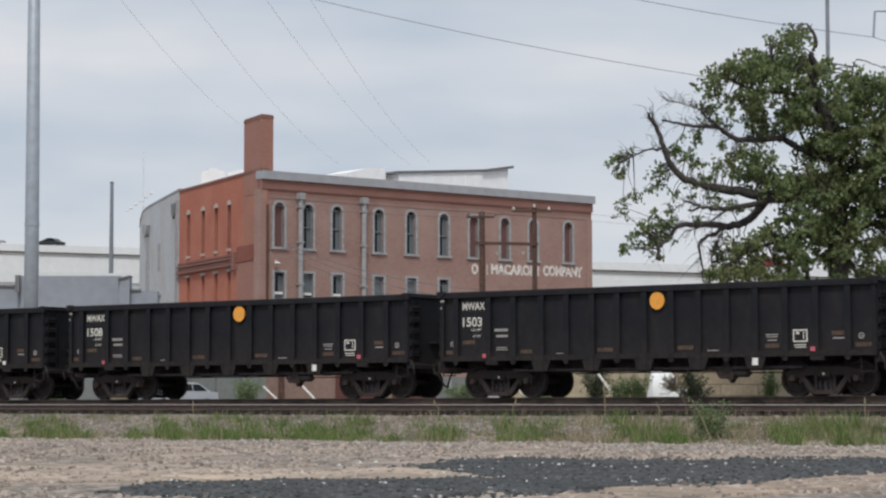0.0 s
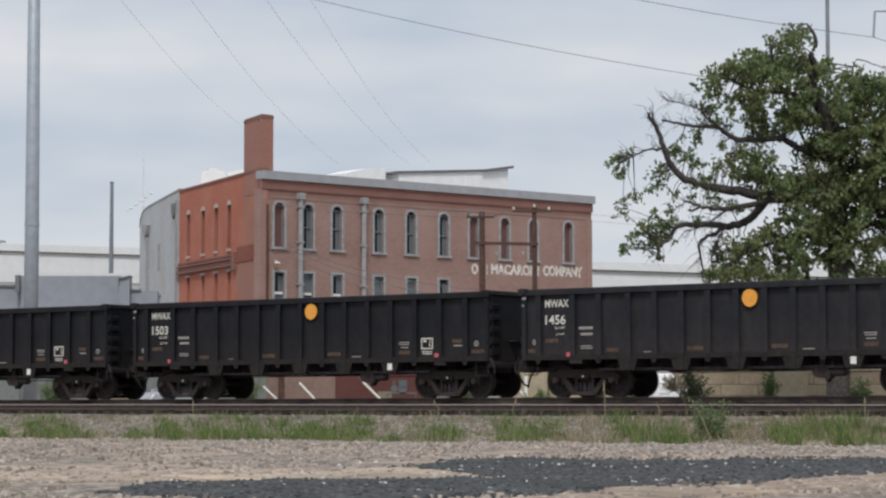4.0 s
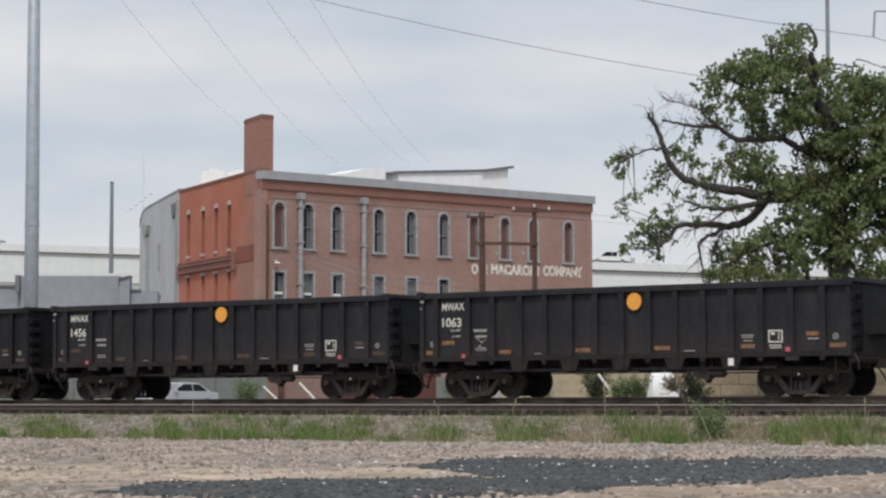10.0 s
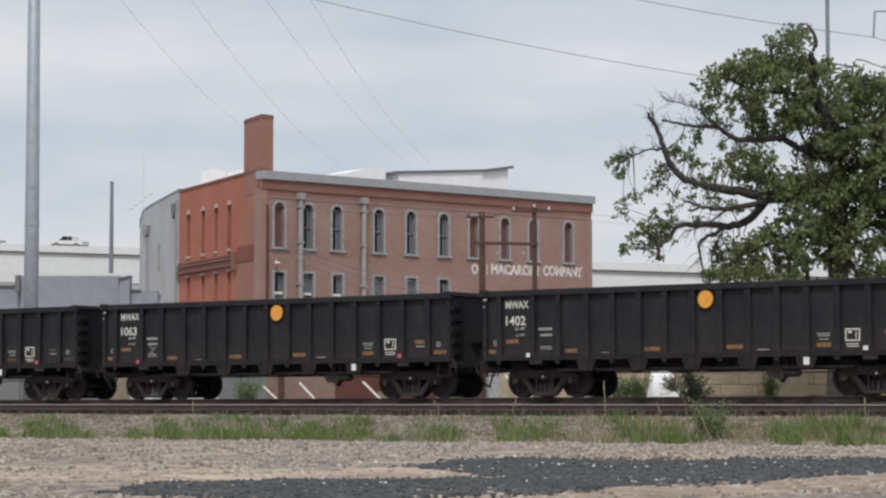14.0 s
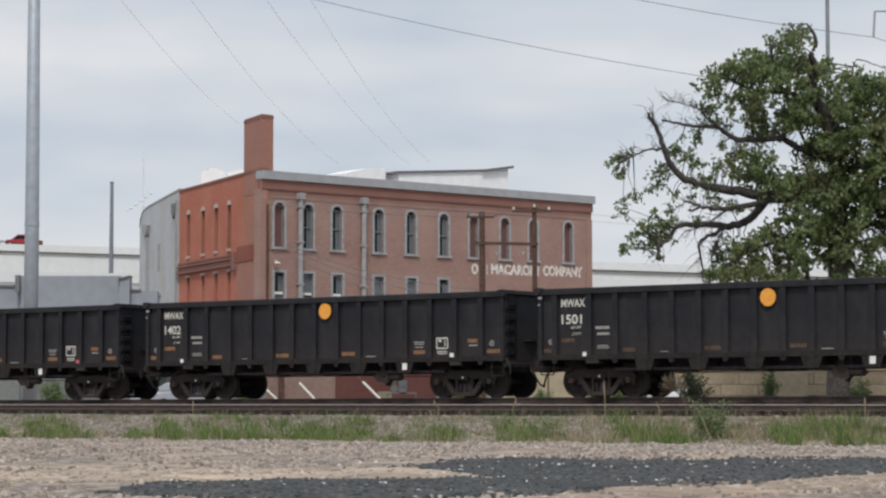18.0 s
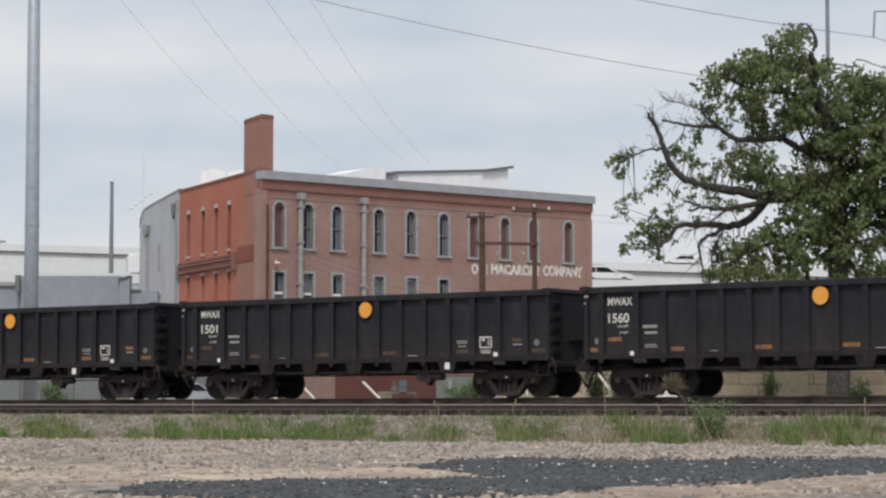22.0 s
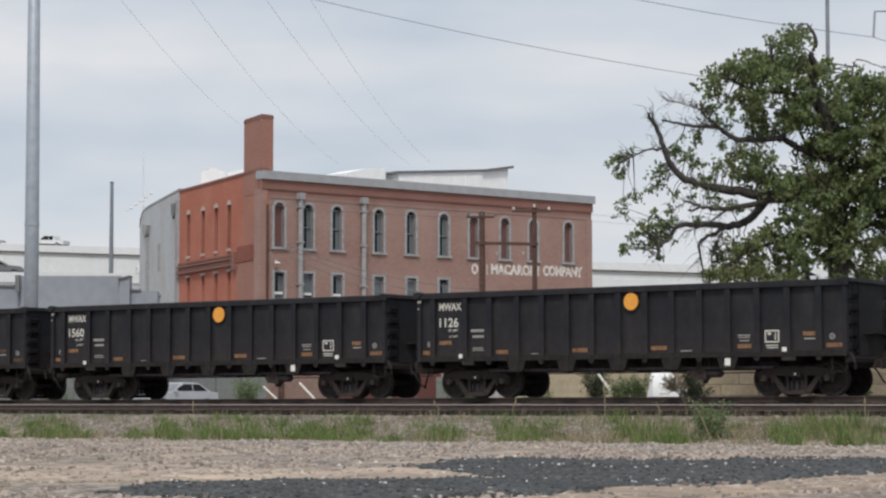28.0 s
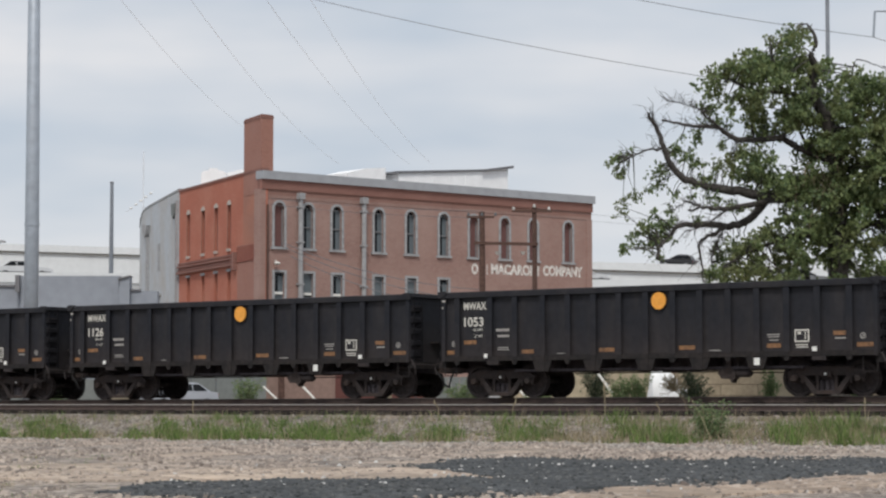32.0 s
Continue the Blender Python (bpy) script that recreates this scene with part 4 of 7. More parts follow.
def pierced_wall(length, z0, z1, holes, thick, y=0.0):
    """An upright wall along x with rectangular openings that go through it."""
    xs = sorted({0.0, length, *(h[0] for h in holes), *(h[1] for h in holes)})
    zs = sorted({z0, z1, *(h[2] for h in holes), *(h[3] for h in holes)})
    s = Shape()

    def full(i, k):
        if not (0 <= i < len(xs) - 1 and 0 <= k < len(zs) - 1):
            return False
        x, z = (xs[i] + xs[i + 1]) / 2, (zs[k] + zs[k + 1]) / 2
        return not any(a < x < b and c < z < d for a, b, c, d in holes)
    for i in range(len(xs) - 1):
        for k in range(len(zs) - 1):
            if not full(i, k):
                continue
            a, b, c, d = xs[i], xs[i + 1], zs[k], zs[k + 1]
            s.add([(a, y, c), (b, y, c), (b, y, d), (a, y, d)], [(0, 1, 2, 3)])
            s.add([(a, y + thick, c), (b, y + thick, c), (b, y + thick, d), (a, y + thick, d)], [(3, 2, 1, 0)])
            for di, dk, q in ((-1, 0, [(a, c), (a, d)]), (1, 0, [(b, d), (b, c)]), (0, -1, [(b, c), (a, c)]), (0, 1, [(a, d), (b, d)])):
                if not full(i + di, k + dk):
                    (p, r), (t, u) = q
                    s.add([(p, y, r), (t, y, u), (t, y + thick, u), (p, y + thick, r)], [(0, 1, 2, 3)])
    return s


def arch(half, spring, steps=10):
    return [(half * math.cos(math.pi * k / steps), spring + half * math.sin(math.pi * k / steps)) for k in range(steps + 1)]


def arched_window(parent, x, z0, z1, half, fill, trim, brick, y=0.0):
    """Round-headed window: raised grey surround, sill, sashes, glass or boards."""
    spring = z1 - half
    inner, outer = arch(half, spring), arch(half + 0.15, spring)
    s = Shape()
    ring_in = [(half, z0)] + inner + [(-half, z0)]
    ring_out = [(half + 0.15, z0)] + outer + [(-half - 0.15, z0)]
    for k in range(len(ring_in) - 1):
        a, b, c, d = ring_in[k], ring_out[k], ring_out[k + 1], ring_in[k + 1]
        quad = [(x + p[0], y - 0.07, p[1]) for p in (a, b, c, d)] + [(x + p[0], y + 0.06, p[1]) for p in (a, b, c, d)]
        s.add(quad, [(0, 1, 2, 3), (7, 6, 5, 4), (0, 3, 7, 4), (2, 1, 5, 6)])
    win = part("window", s, trim, parent, "arched window with a pale grey surround")
    part("sill", Shape().box(x - half - 0.24, x + half + 0.24, y - 0.12, y + 0.05, z0 - 0.13, z0), trim, win)
    corner = Shape()
    for sign in (-1, 1):
        pts = [(x + sign * half, z1 + 0.001)] + [(x + sign * abs(p[0]), p[1]) for p in inner[:len(inner) // 2 + 1]]
        corner.prism(pts if sign > 0 else pts[::-1], y - 0.003, y + 0.2)
    part("arch_spandrel", corner, brick, win)
    frame_ = Shape()
    w = 0.05
    frame_.box(x - half, x - half + w, y + 0.12, y + 0.2, z0, spring).box(x + half - w, x + half, y + 0.12, y + 0.2, z0, spring)
    frame_.box(x - half, x + half, y + 0.12, y + 0.2, z0, z0 + w)
    if fill[0] is DARK_GLASS:
        frame_.box(x - half, x + half, y + 0.11, y + 0.19, (z0 + z1) / 2 - 0.09, (z0 + z1) / 2 - 0.03)
    part("sash", frame_, SASH_GREY, win)
    mid = (z0 + z1) / 2 - 0.06
    low, high = fill
    part("pane", Shape().box(x - half, x + half, y + 0.20, y + 0.215, z0, mid), low, win)
    head = [(x - half, mid), (x + half, mid)] + [(x + p[0], p[1]) for p in inner]
    part("pane", Shape().prism(head, y + 0.20, y + 0.215), high, win)
    if low is DARK_GLASS:
        part("blind", Shape().box(x + half * 0.1, x + half - 0.04, y + 0.185, y + 0.198, z0 + 0.05, z1 - half * 0.8), PALE_GLASS, win, "pale half-drawn blind")
    return win


def build_factory():
    at = Matrix.Translation(CORNER) @ pose(0, 0, 0, 0, 0, WALL_TURN)
    fac = thing("brick_factory", "three-storey faded red brick factory with tall chimney", "factory building", at=at)
    BASE = 0.3
    upper = [1.29, 3.41, 5.57, 8.78, 11.32, 13.96, 16.43, 19.05, 21.49, 24.58]
    half = 0.36
    holes = [(x - half, x + half, 10.20, 12.86) for x in upper]
    lower = [1.32, 3.43, 5.63, 8.79, 11.37, 13.96]
    holes += [(x - 0.36, x + 0.36, 6.35, 8.70) for x in lower]
    base_holes = [(2.5, 3.5, 2.0, 4.2), (7.5, 8.5, 2.0, 4.2), (12.3, 13.3, 2.0, 4.2), (17.0, 18.0, 2.0, 4.2)]
    part("wall", pierced_wall(26.66, BASE, 13.3, holes + base_holes, 0.4), BRICK, fac, "faded red brick long wall")
    tall = {1: (DARK_GLASS, DARK_GLASS), 2: (DARK_GLASS, DARK_GLASS), 3: (DARK_GLASS, DARK_GLASS), 4: (DARK_GLASS, DARK_GLASS), 5: (DARK_GLASS, DARK_GLASS), 0: (BOARD_RED, BOARD_RED)}
    for i, x in enumerate(upper):
        arched_window(fac, x, 10.20, 12.86, half, tall.get(i, (BOARD_RED, BOARD_RED)), TRIM_GREY, BRICK)
    for i, x in enumerate(lower):
        dark = i in (0, 2, 5)
        s = Shape()
        s.box(x - 0.52, x - 0.36, -0.06, 0.06, 6.2, 8.84).box(x + 0.36, x + 0.52, -0.06, 0.06, 6.2, 8.84).box(x - 0.36, x + 0.36, -0.06, 0.06, 8.70, 8.84)
        win = part("window", s, TRIM_GREY, fac, "flat-headed window with a pale grey surround")
        part("sill", Shape().box(x - 0.58, x + 0.58, -0.1, 0.05, 6.22, 6.35), TRIM_GREY, win)
        part("sash", Shape().box(x - 0.36, x + 0.36, 0.10, 0.16, 7.42, 7.52).box(x - 0.36, x - 0.31, 0.10, 0.16, 6.35, 8.7).box(x + 0.31, x + 0.36, 0.10, 0.16, 6.35, 8.7), SASH_GREY, win)
        if i < 3:
            part("meeting_rail", Shape().box(x - 0.31, x + 0.31, 0.05, 0.10, 7.40, 7.55), GUARD_WHITE, win, "white painted meeting rail")
        part("pane", Shape().box(x - 0.36, x + 0.36, 0.165, 0.18, 7.5, 8.70), DARK_GLASS if dark else PALE_GLASS, win)
        part("pane", Shape().box(x - 0.36, x + 0.36, 0.165, 0.18, 6.35, 7.44), PALE_GLASS, win)
        if dark:
            part("blind", Shape().box(x + 0.02, x + 0.34, 0.14, 0.158, 6.4, 8.5), PALE_GLASS, win, "pale half-drawn blind")
    for a, b, c, d in base_holes:
        part("pane", Shape().box(a, b, 0.2, 0.22, c, d), DARK_GLASS, fac)
    # cornice bands, coping
    part("cornice", Shape().box(0, 26.66, -0.045, 0.4, 13.3, 13.62), BRICK_FRIEZE, fac, "darker corbelled brick cornice")
    part("frieze", Shape().box(-0.0, 26.72, -0.13, 0.4, 13.62, 14.2), BRICK_DARK, fac)
    part("corbel_band", Shape().box(0, 26.66, -0.03, 0.0, 13.12, 13.3), BRICK, fac)
    part("coping", Shape().box(-0.05, 26.84, -0.26, 0.5, 14.2, 14.70), COPING, fac, "broad grey metal coping")
    part("pilaster", Shape().box(26.22, 26.72, -0.05, 0.4, BASE, 13.12), BRICK, fac)
    part("corner_strip", Shape().box(-0.16, 0.28, -0.08, 0.5, BASE, 13.60), BRICK, fac)
    for x in (2.74, 7.51):
        p = Shape().tube([(x, -0.2, 6.0), (x, -0.2, 13.1)], 0.15, 10).box(x - 0.21, x + 0.21, -0.38, -0.02, 13.12, 13.5)
        for z in (8.0, 10.5, 12.6):
            p.box(x - 0.19, x + 0.19, -0.37, -0.01, z, z + 0.1)
        p.tube([(x, -0.2, 6.0), (x, -0.2, 0.6)], 0.15, 10)
        part("downpipe", p, PIPE_GREY, fac, "grey downpipe with a hopper head")
    part("dark_conduit", Shape().tube([(0.37, -0.14, 0.5), (0.37, -0.14, 12.7)], 0.07, 8), WOOD_POLE, fac)
    # end wall, painted a brighter red
    ends = (5.64, 8.08, 10.6, 13.52)
    holes = [(x - 0.27, x + 0.27, 10.40, 13.1) for x in ends] + [(x - 0.3, x + 0.3, 6.4, 9.0) for x in ends]
    turn = pose(0, 0, 0, 0, 0, 75.42)
    red = pierced_wall(15.46, BASE, 14.72, holes, 0.4, -0.4).move(turn)
    part("wall", red, BRICK_RED, fac, "bright red painted brick end wall")
    for x in ends:
        s = Shape()
        s.box(x - 0.31, x + 0.31, -0.07, 0.02, 13.1, 13.28).box(x - 0.18, x + 0.18, -0.06, 0.02, 13.28, 13.38)
        flip = Shape().add([(a, -b, c) for a, b, c in s.v], [q[::-1] for q in s.f])
        win = part("window", flip.move(turn), CAP_STONE, fac, "narrow window with pale cap and sill")
        part("pane", Shape().box(x - 0.29, x + 0.29, -0.16, -0.14, 10.4, 13.1).move(turn), BOARD_RED, win)
        part("sill", Shape().box(x - 0.32, x + 0.32, -0.02, 0.09, 10.24, 10.4).move(turn), CAP_STONE, win)
        part("jamb", Shape().box(x + 0.27, x + 0.36, -0.04, 0.03, 10.4, 13.1).move(turn), BRICK_CORNER, win, "pale brick strip on one window edge")
        part("lower_pane", Shape().box(x - 0.3, x + 0.3, -0.22, -0.2, 6.4, 9.0).move(turn), PALE_GLASS if x > 8 else BOARD_RED, win)
        part("lower_cap", Shape().box(x - 0.36, x + 0.36, -0.02, 0.07, 9.0, 9.16).move(turn), TRIM_GREY, win)
    part("corner_panel", Shape().box(0.1, 3.1, 0.0, 0.012, 10.5, 14.70).move(turn), BRICK_CORNER, fac, "faded brick corner strip")
    part("belt_return", Shape().box(0.1, 4.1, 0.014, 0.05, 9.45, 10.40).move(turn), BRICK_SOOT, fac, "sooty red brick band turning the corner")
    part("corner_panel", Shape().box(0.1, 4.15, 0.0, 0.012, BASE, 10.46).move(turn), BRICK_STACK, fac, "sooty darker brick corner strip")
    belt = Shape()
    for k, (a, b, d) in enumerate(((9.90, 10.02, 0.10), (9.70, 9.82, 0.18), (9.5, 9.62, 0.12), (9.30, 9.44, 0.22))):
        belt.box(4.5, 15.46, 0.0, d, a, b)
    belt.box(4.2, 4.6, 0.0, 0.25, 9.0, 10.1)
    part("belt_course", belt.move(turn), BRICK_DARK, fac, "dark moulded brick belt course")
    part("end_coping", Shape().box(-0.2, 15.46, -0.42, 0.06, 14.72, 14.86).move(turn), BRICK_DARK, fac)
    # chimney on the corner
    k = Vector((0.252, 0.968))

    def stack(e):
        return [(-e, -e), (0.80 + e, -e), (0.80 + e + k.x * 2.95, k.y * 2.95 + e), (k.x * 2.95 - e, k.y * 2.95 + e)]
    part("chimney", Shape().prism(stack(0.03), 13.4, 17.82, "z"), BRICK_STACK, fac, "square red brick chimney stack")
    part("chimney_cap", Shape().prism(stack(0.05), 17.82, 18.0, "z"), BRICK_DARK, fac)
    part("chimney_crown", Shape().prism(stack(0.0), 18.0, 18.07, "z"), BRICK_DARK, fac)
    # closing walls and the roof
    deep = 15.46
    part("wall", Shape().prism([(k.x * deep, k.y * deep), (k.x * deep + 26.66, k.y * deep), (k.x * deep + 26.66, k.y * deep - 0.4), (k.x * deep, k.y * deep - 0.4)], BASE, 14.6, "z"), BRICK, fac)
    part("wall", Shape().prism([(26.66, 0.41), (26.66 + k.x * (deep - 0.9), k.y * (deep - 0.45)), (26.26 + k.x * (deep - 0.9), k.y * (deep - 0.45)), (26.26, 0.41)], BASE, 14.6, "z"), BRICK, fac)
    part("roof", Shape().prism([(0.6, 0.41), (26.4, 0.41), (26.4 + k.x * 14, k.y * 14.9), (k.x * 14 + 0.8, k.y * 14.9)], 13.6, 13.85, "z"), ROOF_TAR, fac, "flat grey roof behind the parapet")
    part("wall_lamp", Shape().lathe([(0, 0), (0.10, 0.0), (0.20, 0.10), (0.16, 0.16), (0, 0.18)], (0.95, -0.30, 9.12), "z", 12).tube([(0.95, 0.0, 9.36), (0.95, -0.18, 9.40), (0.95, -0.30, 9.28)], 0.022, 6), GUARD_WHITE, fac, "white gooseneck wall lamp")
    # painted sign
    def sign(text, u0, u1, z0, z1):
        t = part("painted_letters", lettering(text, z1 - z0, 0.006, 0.050, u1 - u0), SIGN_WHITE, fac, "white painted sign letters")
        t.location = (u0, 0, z0)
    sign("O", 16.26, 16.80, 9.14, 9.84)
    part("painted_letters", Shape().box(17.52, 17.60, -0.006, 0, 9.16, 9.8).box(17.10, 17.20, -0.006, 0, 9.16, 9.84), SIGN_WHITE, fac)
    sign("MACARONI", 17.89, 22.02, 9.19, 9.89)
    sign("COMPANY", 22.37, 25.88, 9.25, 9.95)
    # white roof monitors and a tank
    mon = thing("roof_monitor", "white sheet-metal roof monitor with a dark sloping edge", "roof structure", at=at)
    part("end_wall", Shape().prism([(20.39, 13.86), (22.7, 13.86), (22.7, 16.6), (20.39, 16.28)], 3.86, 8.0), WHITE_METAL, mon)
    part("front_wall", Shape().prism([(13.3, 13.86), (20.37, 13.86), (20.37, 16.26), (13.3, 15.68)], 3.72, 8.0), WHITE_METAL, mon, "white sheet-metal wall")
    for x in (14.7, 16.1, 17.5, 18.9):
        part("seam", Shape().box(x - 0.02, x + 0.02, 3.69, 3.72, 13.86, 15.66 + 0.08 * (x - 13.3)), WHITE_METAL, mon)
    part("roof_edge", Shape().prism([(13.0, 15.66), (20.39, 16.26), (23.0, 16.64), (23.0, 16.82), (20.39, 16.40), (13.0, 15.80)], 3.6, 8.3), DARK_TRIM, mon, "dark sloping roof edge")
    solid("rooftop_unit", Shape().prism([(9.7, 13.86), (12.75, 13.86), (12.75, 16.06), (11.2, 15.92), (9.7, 15.55)], 4.4, 7.2), WHITE_METAL, "low white sheet-metal unit on the factory roof", "roof unit", at=at)
    tank = thing("roof_tank", "white domed tank with a long duct on the factory roof", "tank", at=pose(-14.65, 145.0, 0))
    part("dome", Shape().prism([(-0.85, 13.85), (0.75, 13.85), (0.75, 15.66), (0.55, 15.80), (0.25, 15.84), (0.15, 15.96), (-0.3, 15.98), (-0.4, 15.84), (-0.7, 15.80), (-0.85, 15.66)], -0.8, 0.8), WHITE_METAL, tank)
    part("duct", Shape().prism([(0.77, 13.85), (2.55, 13.85), (2.55, 16.02), (1.6, 15.92), (0.77, 15.72)], -0.35, 0.35), WHITE_METAL, tank, "white sheet-metal duct")
    # grey annex at the back
    annex = thing("grey_annex", "grey stucco annex with a curved parapet and drips", "building", at=at)
    prof = [(15.48, BASE), (24.1, BASE), (24.1, 13.0), (24.0, 13.5), (23.55, 13.95), (22.7, 14.2), (21.2, 14.35), (15.48, 14.86)]
    part("wall", Shape().prism(prof, 0.02, -6.0).move(turn), STUCCO_GREY, annex, "stained grey stucco wall")
    part("downpipe", Shape().box(15.6, 15.85, 0.02, 0.2, 2.0, 14.2).move(turn), PIPE_GREY, annex)
    part("hopper", Shape().prism([(15.6, 14.0), (16.4, 14.0), (16.3, 13.3), (16.0, 13.0), (15.7, 13.3)], 0.02, 0.3).move(turn), GREY_FENCE, annex, "dark sheet-metal hopper head")
    part("downpipe", Shape().box(21.9, 22.15, 0.02, 0.2, 4.0, 12.2).move(turn), PIPE_GREY, annex)
    part("hopper", Shape().prism([(21.7, 13.0), (22.8, 13.1), (22.6, 12.5), (22.2, 12.2), (21.9, 12.4)], 0.02, 0.3).move(turn), PIPE_GREY, annex, "dark sheet-metal hopper head")
    rim = [(24.1, 13.0), (24.0, 13.5), (23.55, 13.95), (22.7, 14.2), (21.2, 14.35), (15.48, 14.86)]
    part("parapet_rim", Shape().prism(rim + [(a - 0.02, b + 0.10) for a, b in rim[::-1]], 0.06, -0.4).move(turn), PIPE_GREY, annex, "thin grey metal parapet rim")
    part("window_frame", Shape().box(19.5, 19.95, 0.02, 0.06, 9.8, 11.6).move(turn), PIPE_GREY, annex)
    part("window_hood", Shape().box(19.2, 20.2, 0.02, 0.3, 8.1, 8.3).move(turn), PIPE_GREY, annex)
    part("wall_lamp", Shape().box(19.6, 20.1, 0.02, 0.5, 6.3, 6.9).move(turn), DARK_TRIM, annex)


def build_warehouse():
    wh = thing("grey_warehouse", "low flat-roofed blue-grey painted warehouse", "warehouse", at=pose(0, 0, 0))
    part("wall", Shape().box(-22.75, -17.38, 121.6, 123.2, 0.3, 7.78), WAREHOUSE_GREY, wh, "blue-grey painted long wall")
    part("parapet_block", Shape().box(-17.38, -16.86, 121.4, 122.4, 0.3, 7.72), WAREHOUSE_GREY, wh)
    part("parapet_cap", Shape().prism([(-17.48, 7.56), (-16.84, 7.72), (-16.84, 7.80), (-17.48, 7.66)], 121.3, 122.5), DARK_TRIM, wh)
    part("wall", Shape().box(-16.86, -15.4, 121.8, 122.4, 0.3, 6.98), WAREHOUSE_GREY, wh)
    part("parapet_cap", Shape().box(-16.86, -16.3, 121.7, 122.0, 6.98, 7.08), DARK_TRIM, wh)
    part("roof_post", Shape().box(-22.98, -22.75, 121.2, 121.6, 6.9, 7.8), DARK_TRIM, wh)
    part("parapet_cap", Shape().box(-40.0, -22.98, 121.7, 122.0, 7.2, 7.3), DARK_TRIM, wh)
    part("wall", Shape().box(-40, -22.75, 121.8, 123.2, 0.3, 7.2), WAREHOUSE_GREY, wh)
    part("wall", Shape().box(-40.0, -39.7, 123.21, 131.0, 0.3, 7.2), WAREHOUSE_GREY, wh)
    part("wall", Shape().box(-39.69, -17.0, 130.7, 131.0, 0.3, 7.2), WAREHOUSE_GREY, wh)
    part("wall", Shape().box(-17.3, -17.0, 123.21, 130.69, 0.3, 7.2), WAREHOUSE_GREY, wh)
    part("roof", Shape().box(-39.69, -17.31, 123.21, 130.69, 6.85, 7.05), ROOF_TAR, wh, "flat grey roof")


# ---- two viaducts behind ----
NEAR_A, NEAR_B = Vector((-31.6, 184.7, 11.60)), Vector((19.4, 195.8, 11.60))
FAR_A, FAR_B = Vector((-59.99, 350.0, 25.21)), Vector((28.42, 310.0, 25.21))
FAR_GRADE = -0.0545


def deck_pose(a, b):
    way = (b - a).normalized()
    side = Vector((-way.y, way.x, 0)).normalized()
    m = Matrix((way, side, way.cross(side))).transposed().to_4x4()
    m.translation = a
    return m


NEAR_DECK, FAR_DECK = deck_pose(NEAR_A, NEAR_B), deck_pose(FAR_A, FAR_B)


def ramp(u, grade):
    """The rise of a deck: an even slope over its middle, level beyond."""
    return grade * min(max(u, -20.0), 130.0)


def build_viaduct(name, label, m, girder, width, lo, hi, edge, rims, road, overhang, grade):
    v = thing(name, label, "viaduct", at=m, kind="structure")
    stations = [lo, -20.0, 0.0, 52.0, 130.0, hi]

    def run(outline):
        """Sweep an outline of (y, z) along the deck; a z of None stands for the barrier's rim."""
        rings = []
        for u in stations:
            rim = rims[0] + (rims[1] - rims[0]) * min(max(u / 52.0, 0.0), 1.0)
            rings.append([(u, y, ramp(u, grade) + (rim if z is None else z)) for y, z in outline])
        return loft(rings)
    part("deck", run([(-3.0, -0.75), (width, -0.75), (width, road), (-3.0, road)]), ASPHALT, v)
    part("barrier", run([(-3.4, -0.98), (-3.0, -0.98), (-3.05, -0.4), (-3.15, None), (-3.38, None)]), CONCRETE, v, "pale concrete traffic barrier")
    part("barrier", run([(width, -0.75), (width + 0.35, -0.75), (width + 0.35, -0.1), (width, -0.1)]), CONCRETE, v)
    # on the far deck this strip carries the painted shadow line
    part("deck_edge", run([(-3.28, -1.16), (overhang - 2.6, -1.16), (overhang - 2.6, -0.985), (-3.28, -0.985)]), edge, v)
    part("girder", run([(overhang - 3.35, -1.17), (overhang - 3.25, -1.40), (overhang - 3.35, -1.50), (overhang - 3.35, -girder), (overhang - 2.6, -girder), (overhang - 2.6, -1.17)]), CONCRETE, v, "pale painted girder")
    part("girder", run([(width - 1.5, -girder), (width - 0.8, -girder), (width - 0.8, -0.755), (width - 1.5, -0.755)]), CONCRETE, v)
    k = lo + 10
    while k < hi:
        z = ramp(k, grade)
        foot = -(m @ Vector((k, 0, 0))).z + 0.2
        part("pier", Shape().box(k - 0.7, k + 0.7, -2.0, width - 1.5, z - girder - 1.2, z - girder - 0.01).tube([(k, 0, z - girder - 1.0), (k, 0, foot)], 0.8, 12).tube([(k, width - 4, z - girder - 1.0), (k, width - 4, foot)], 0.8, 12), CONCRETE, v)
        k += 42
    return v


# ---- road vehicles ----
PAINTS = {}


def car_paint(name, colour):
    if name not in PAINTS:
        PAINTS[name] = surface(name + "_car_paint", colour, 0.35, grain=0.04, grain_size=3, stain=tuple(c * 0.85 for c in colour), stain_size=1.0, spec=0.6)
    return PAINTS[name]


def loft(sections):
    """Skin between outlines of equal length, closed at both ends."""
    s = Shape()
    n = len(sections[0])
    verts = [p for sec in sections for p in sec]
    faces = [(i * n + k, i * n + (k + 1) % n, (i + 1) * n + (k + 1) % n, (i + 1) * n + k) for i in range(len(sections) - 1) for k in range(n)]
    faces += [tuple(range(n)), tuple(range((len(sections) - 1) * n + n - 1, (len(sections) - 1) * n - 1, -1))]
    return s.add(verts, faces)


def side_skin(outline, half, tuck, y_in=0.0):
    """A body from a side outline, narrower at the rim than in the middle."""
    cx = sum(p[0] for p in outline) / len(outline)
    cz = sum(p[1] for p in outline) / len(outline)

    def ring(y, k):
        return [(cx + (x - cx) * k, y, cz + (z - cz) * k) for x, z in outline]
    return loft([ring(-half, 1 - tuck), ring(-half + 0.10, 1.0), ring(half - 0.10, 1.0), ring(half, 1 - tuck)])


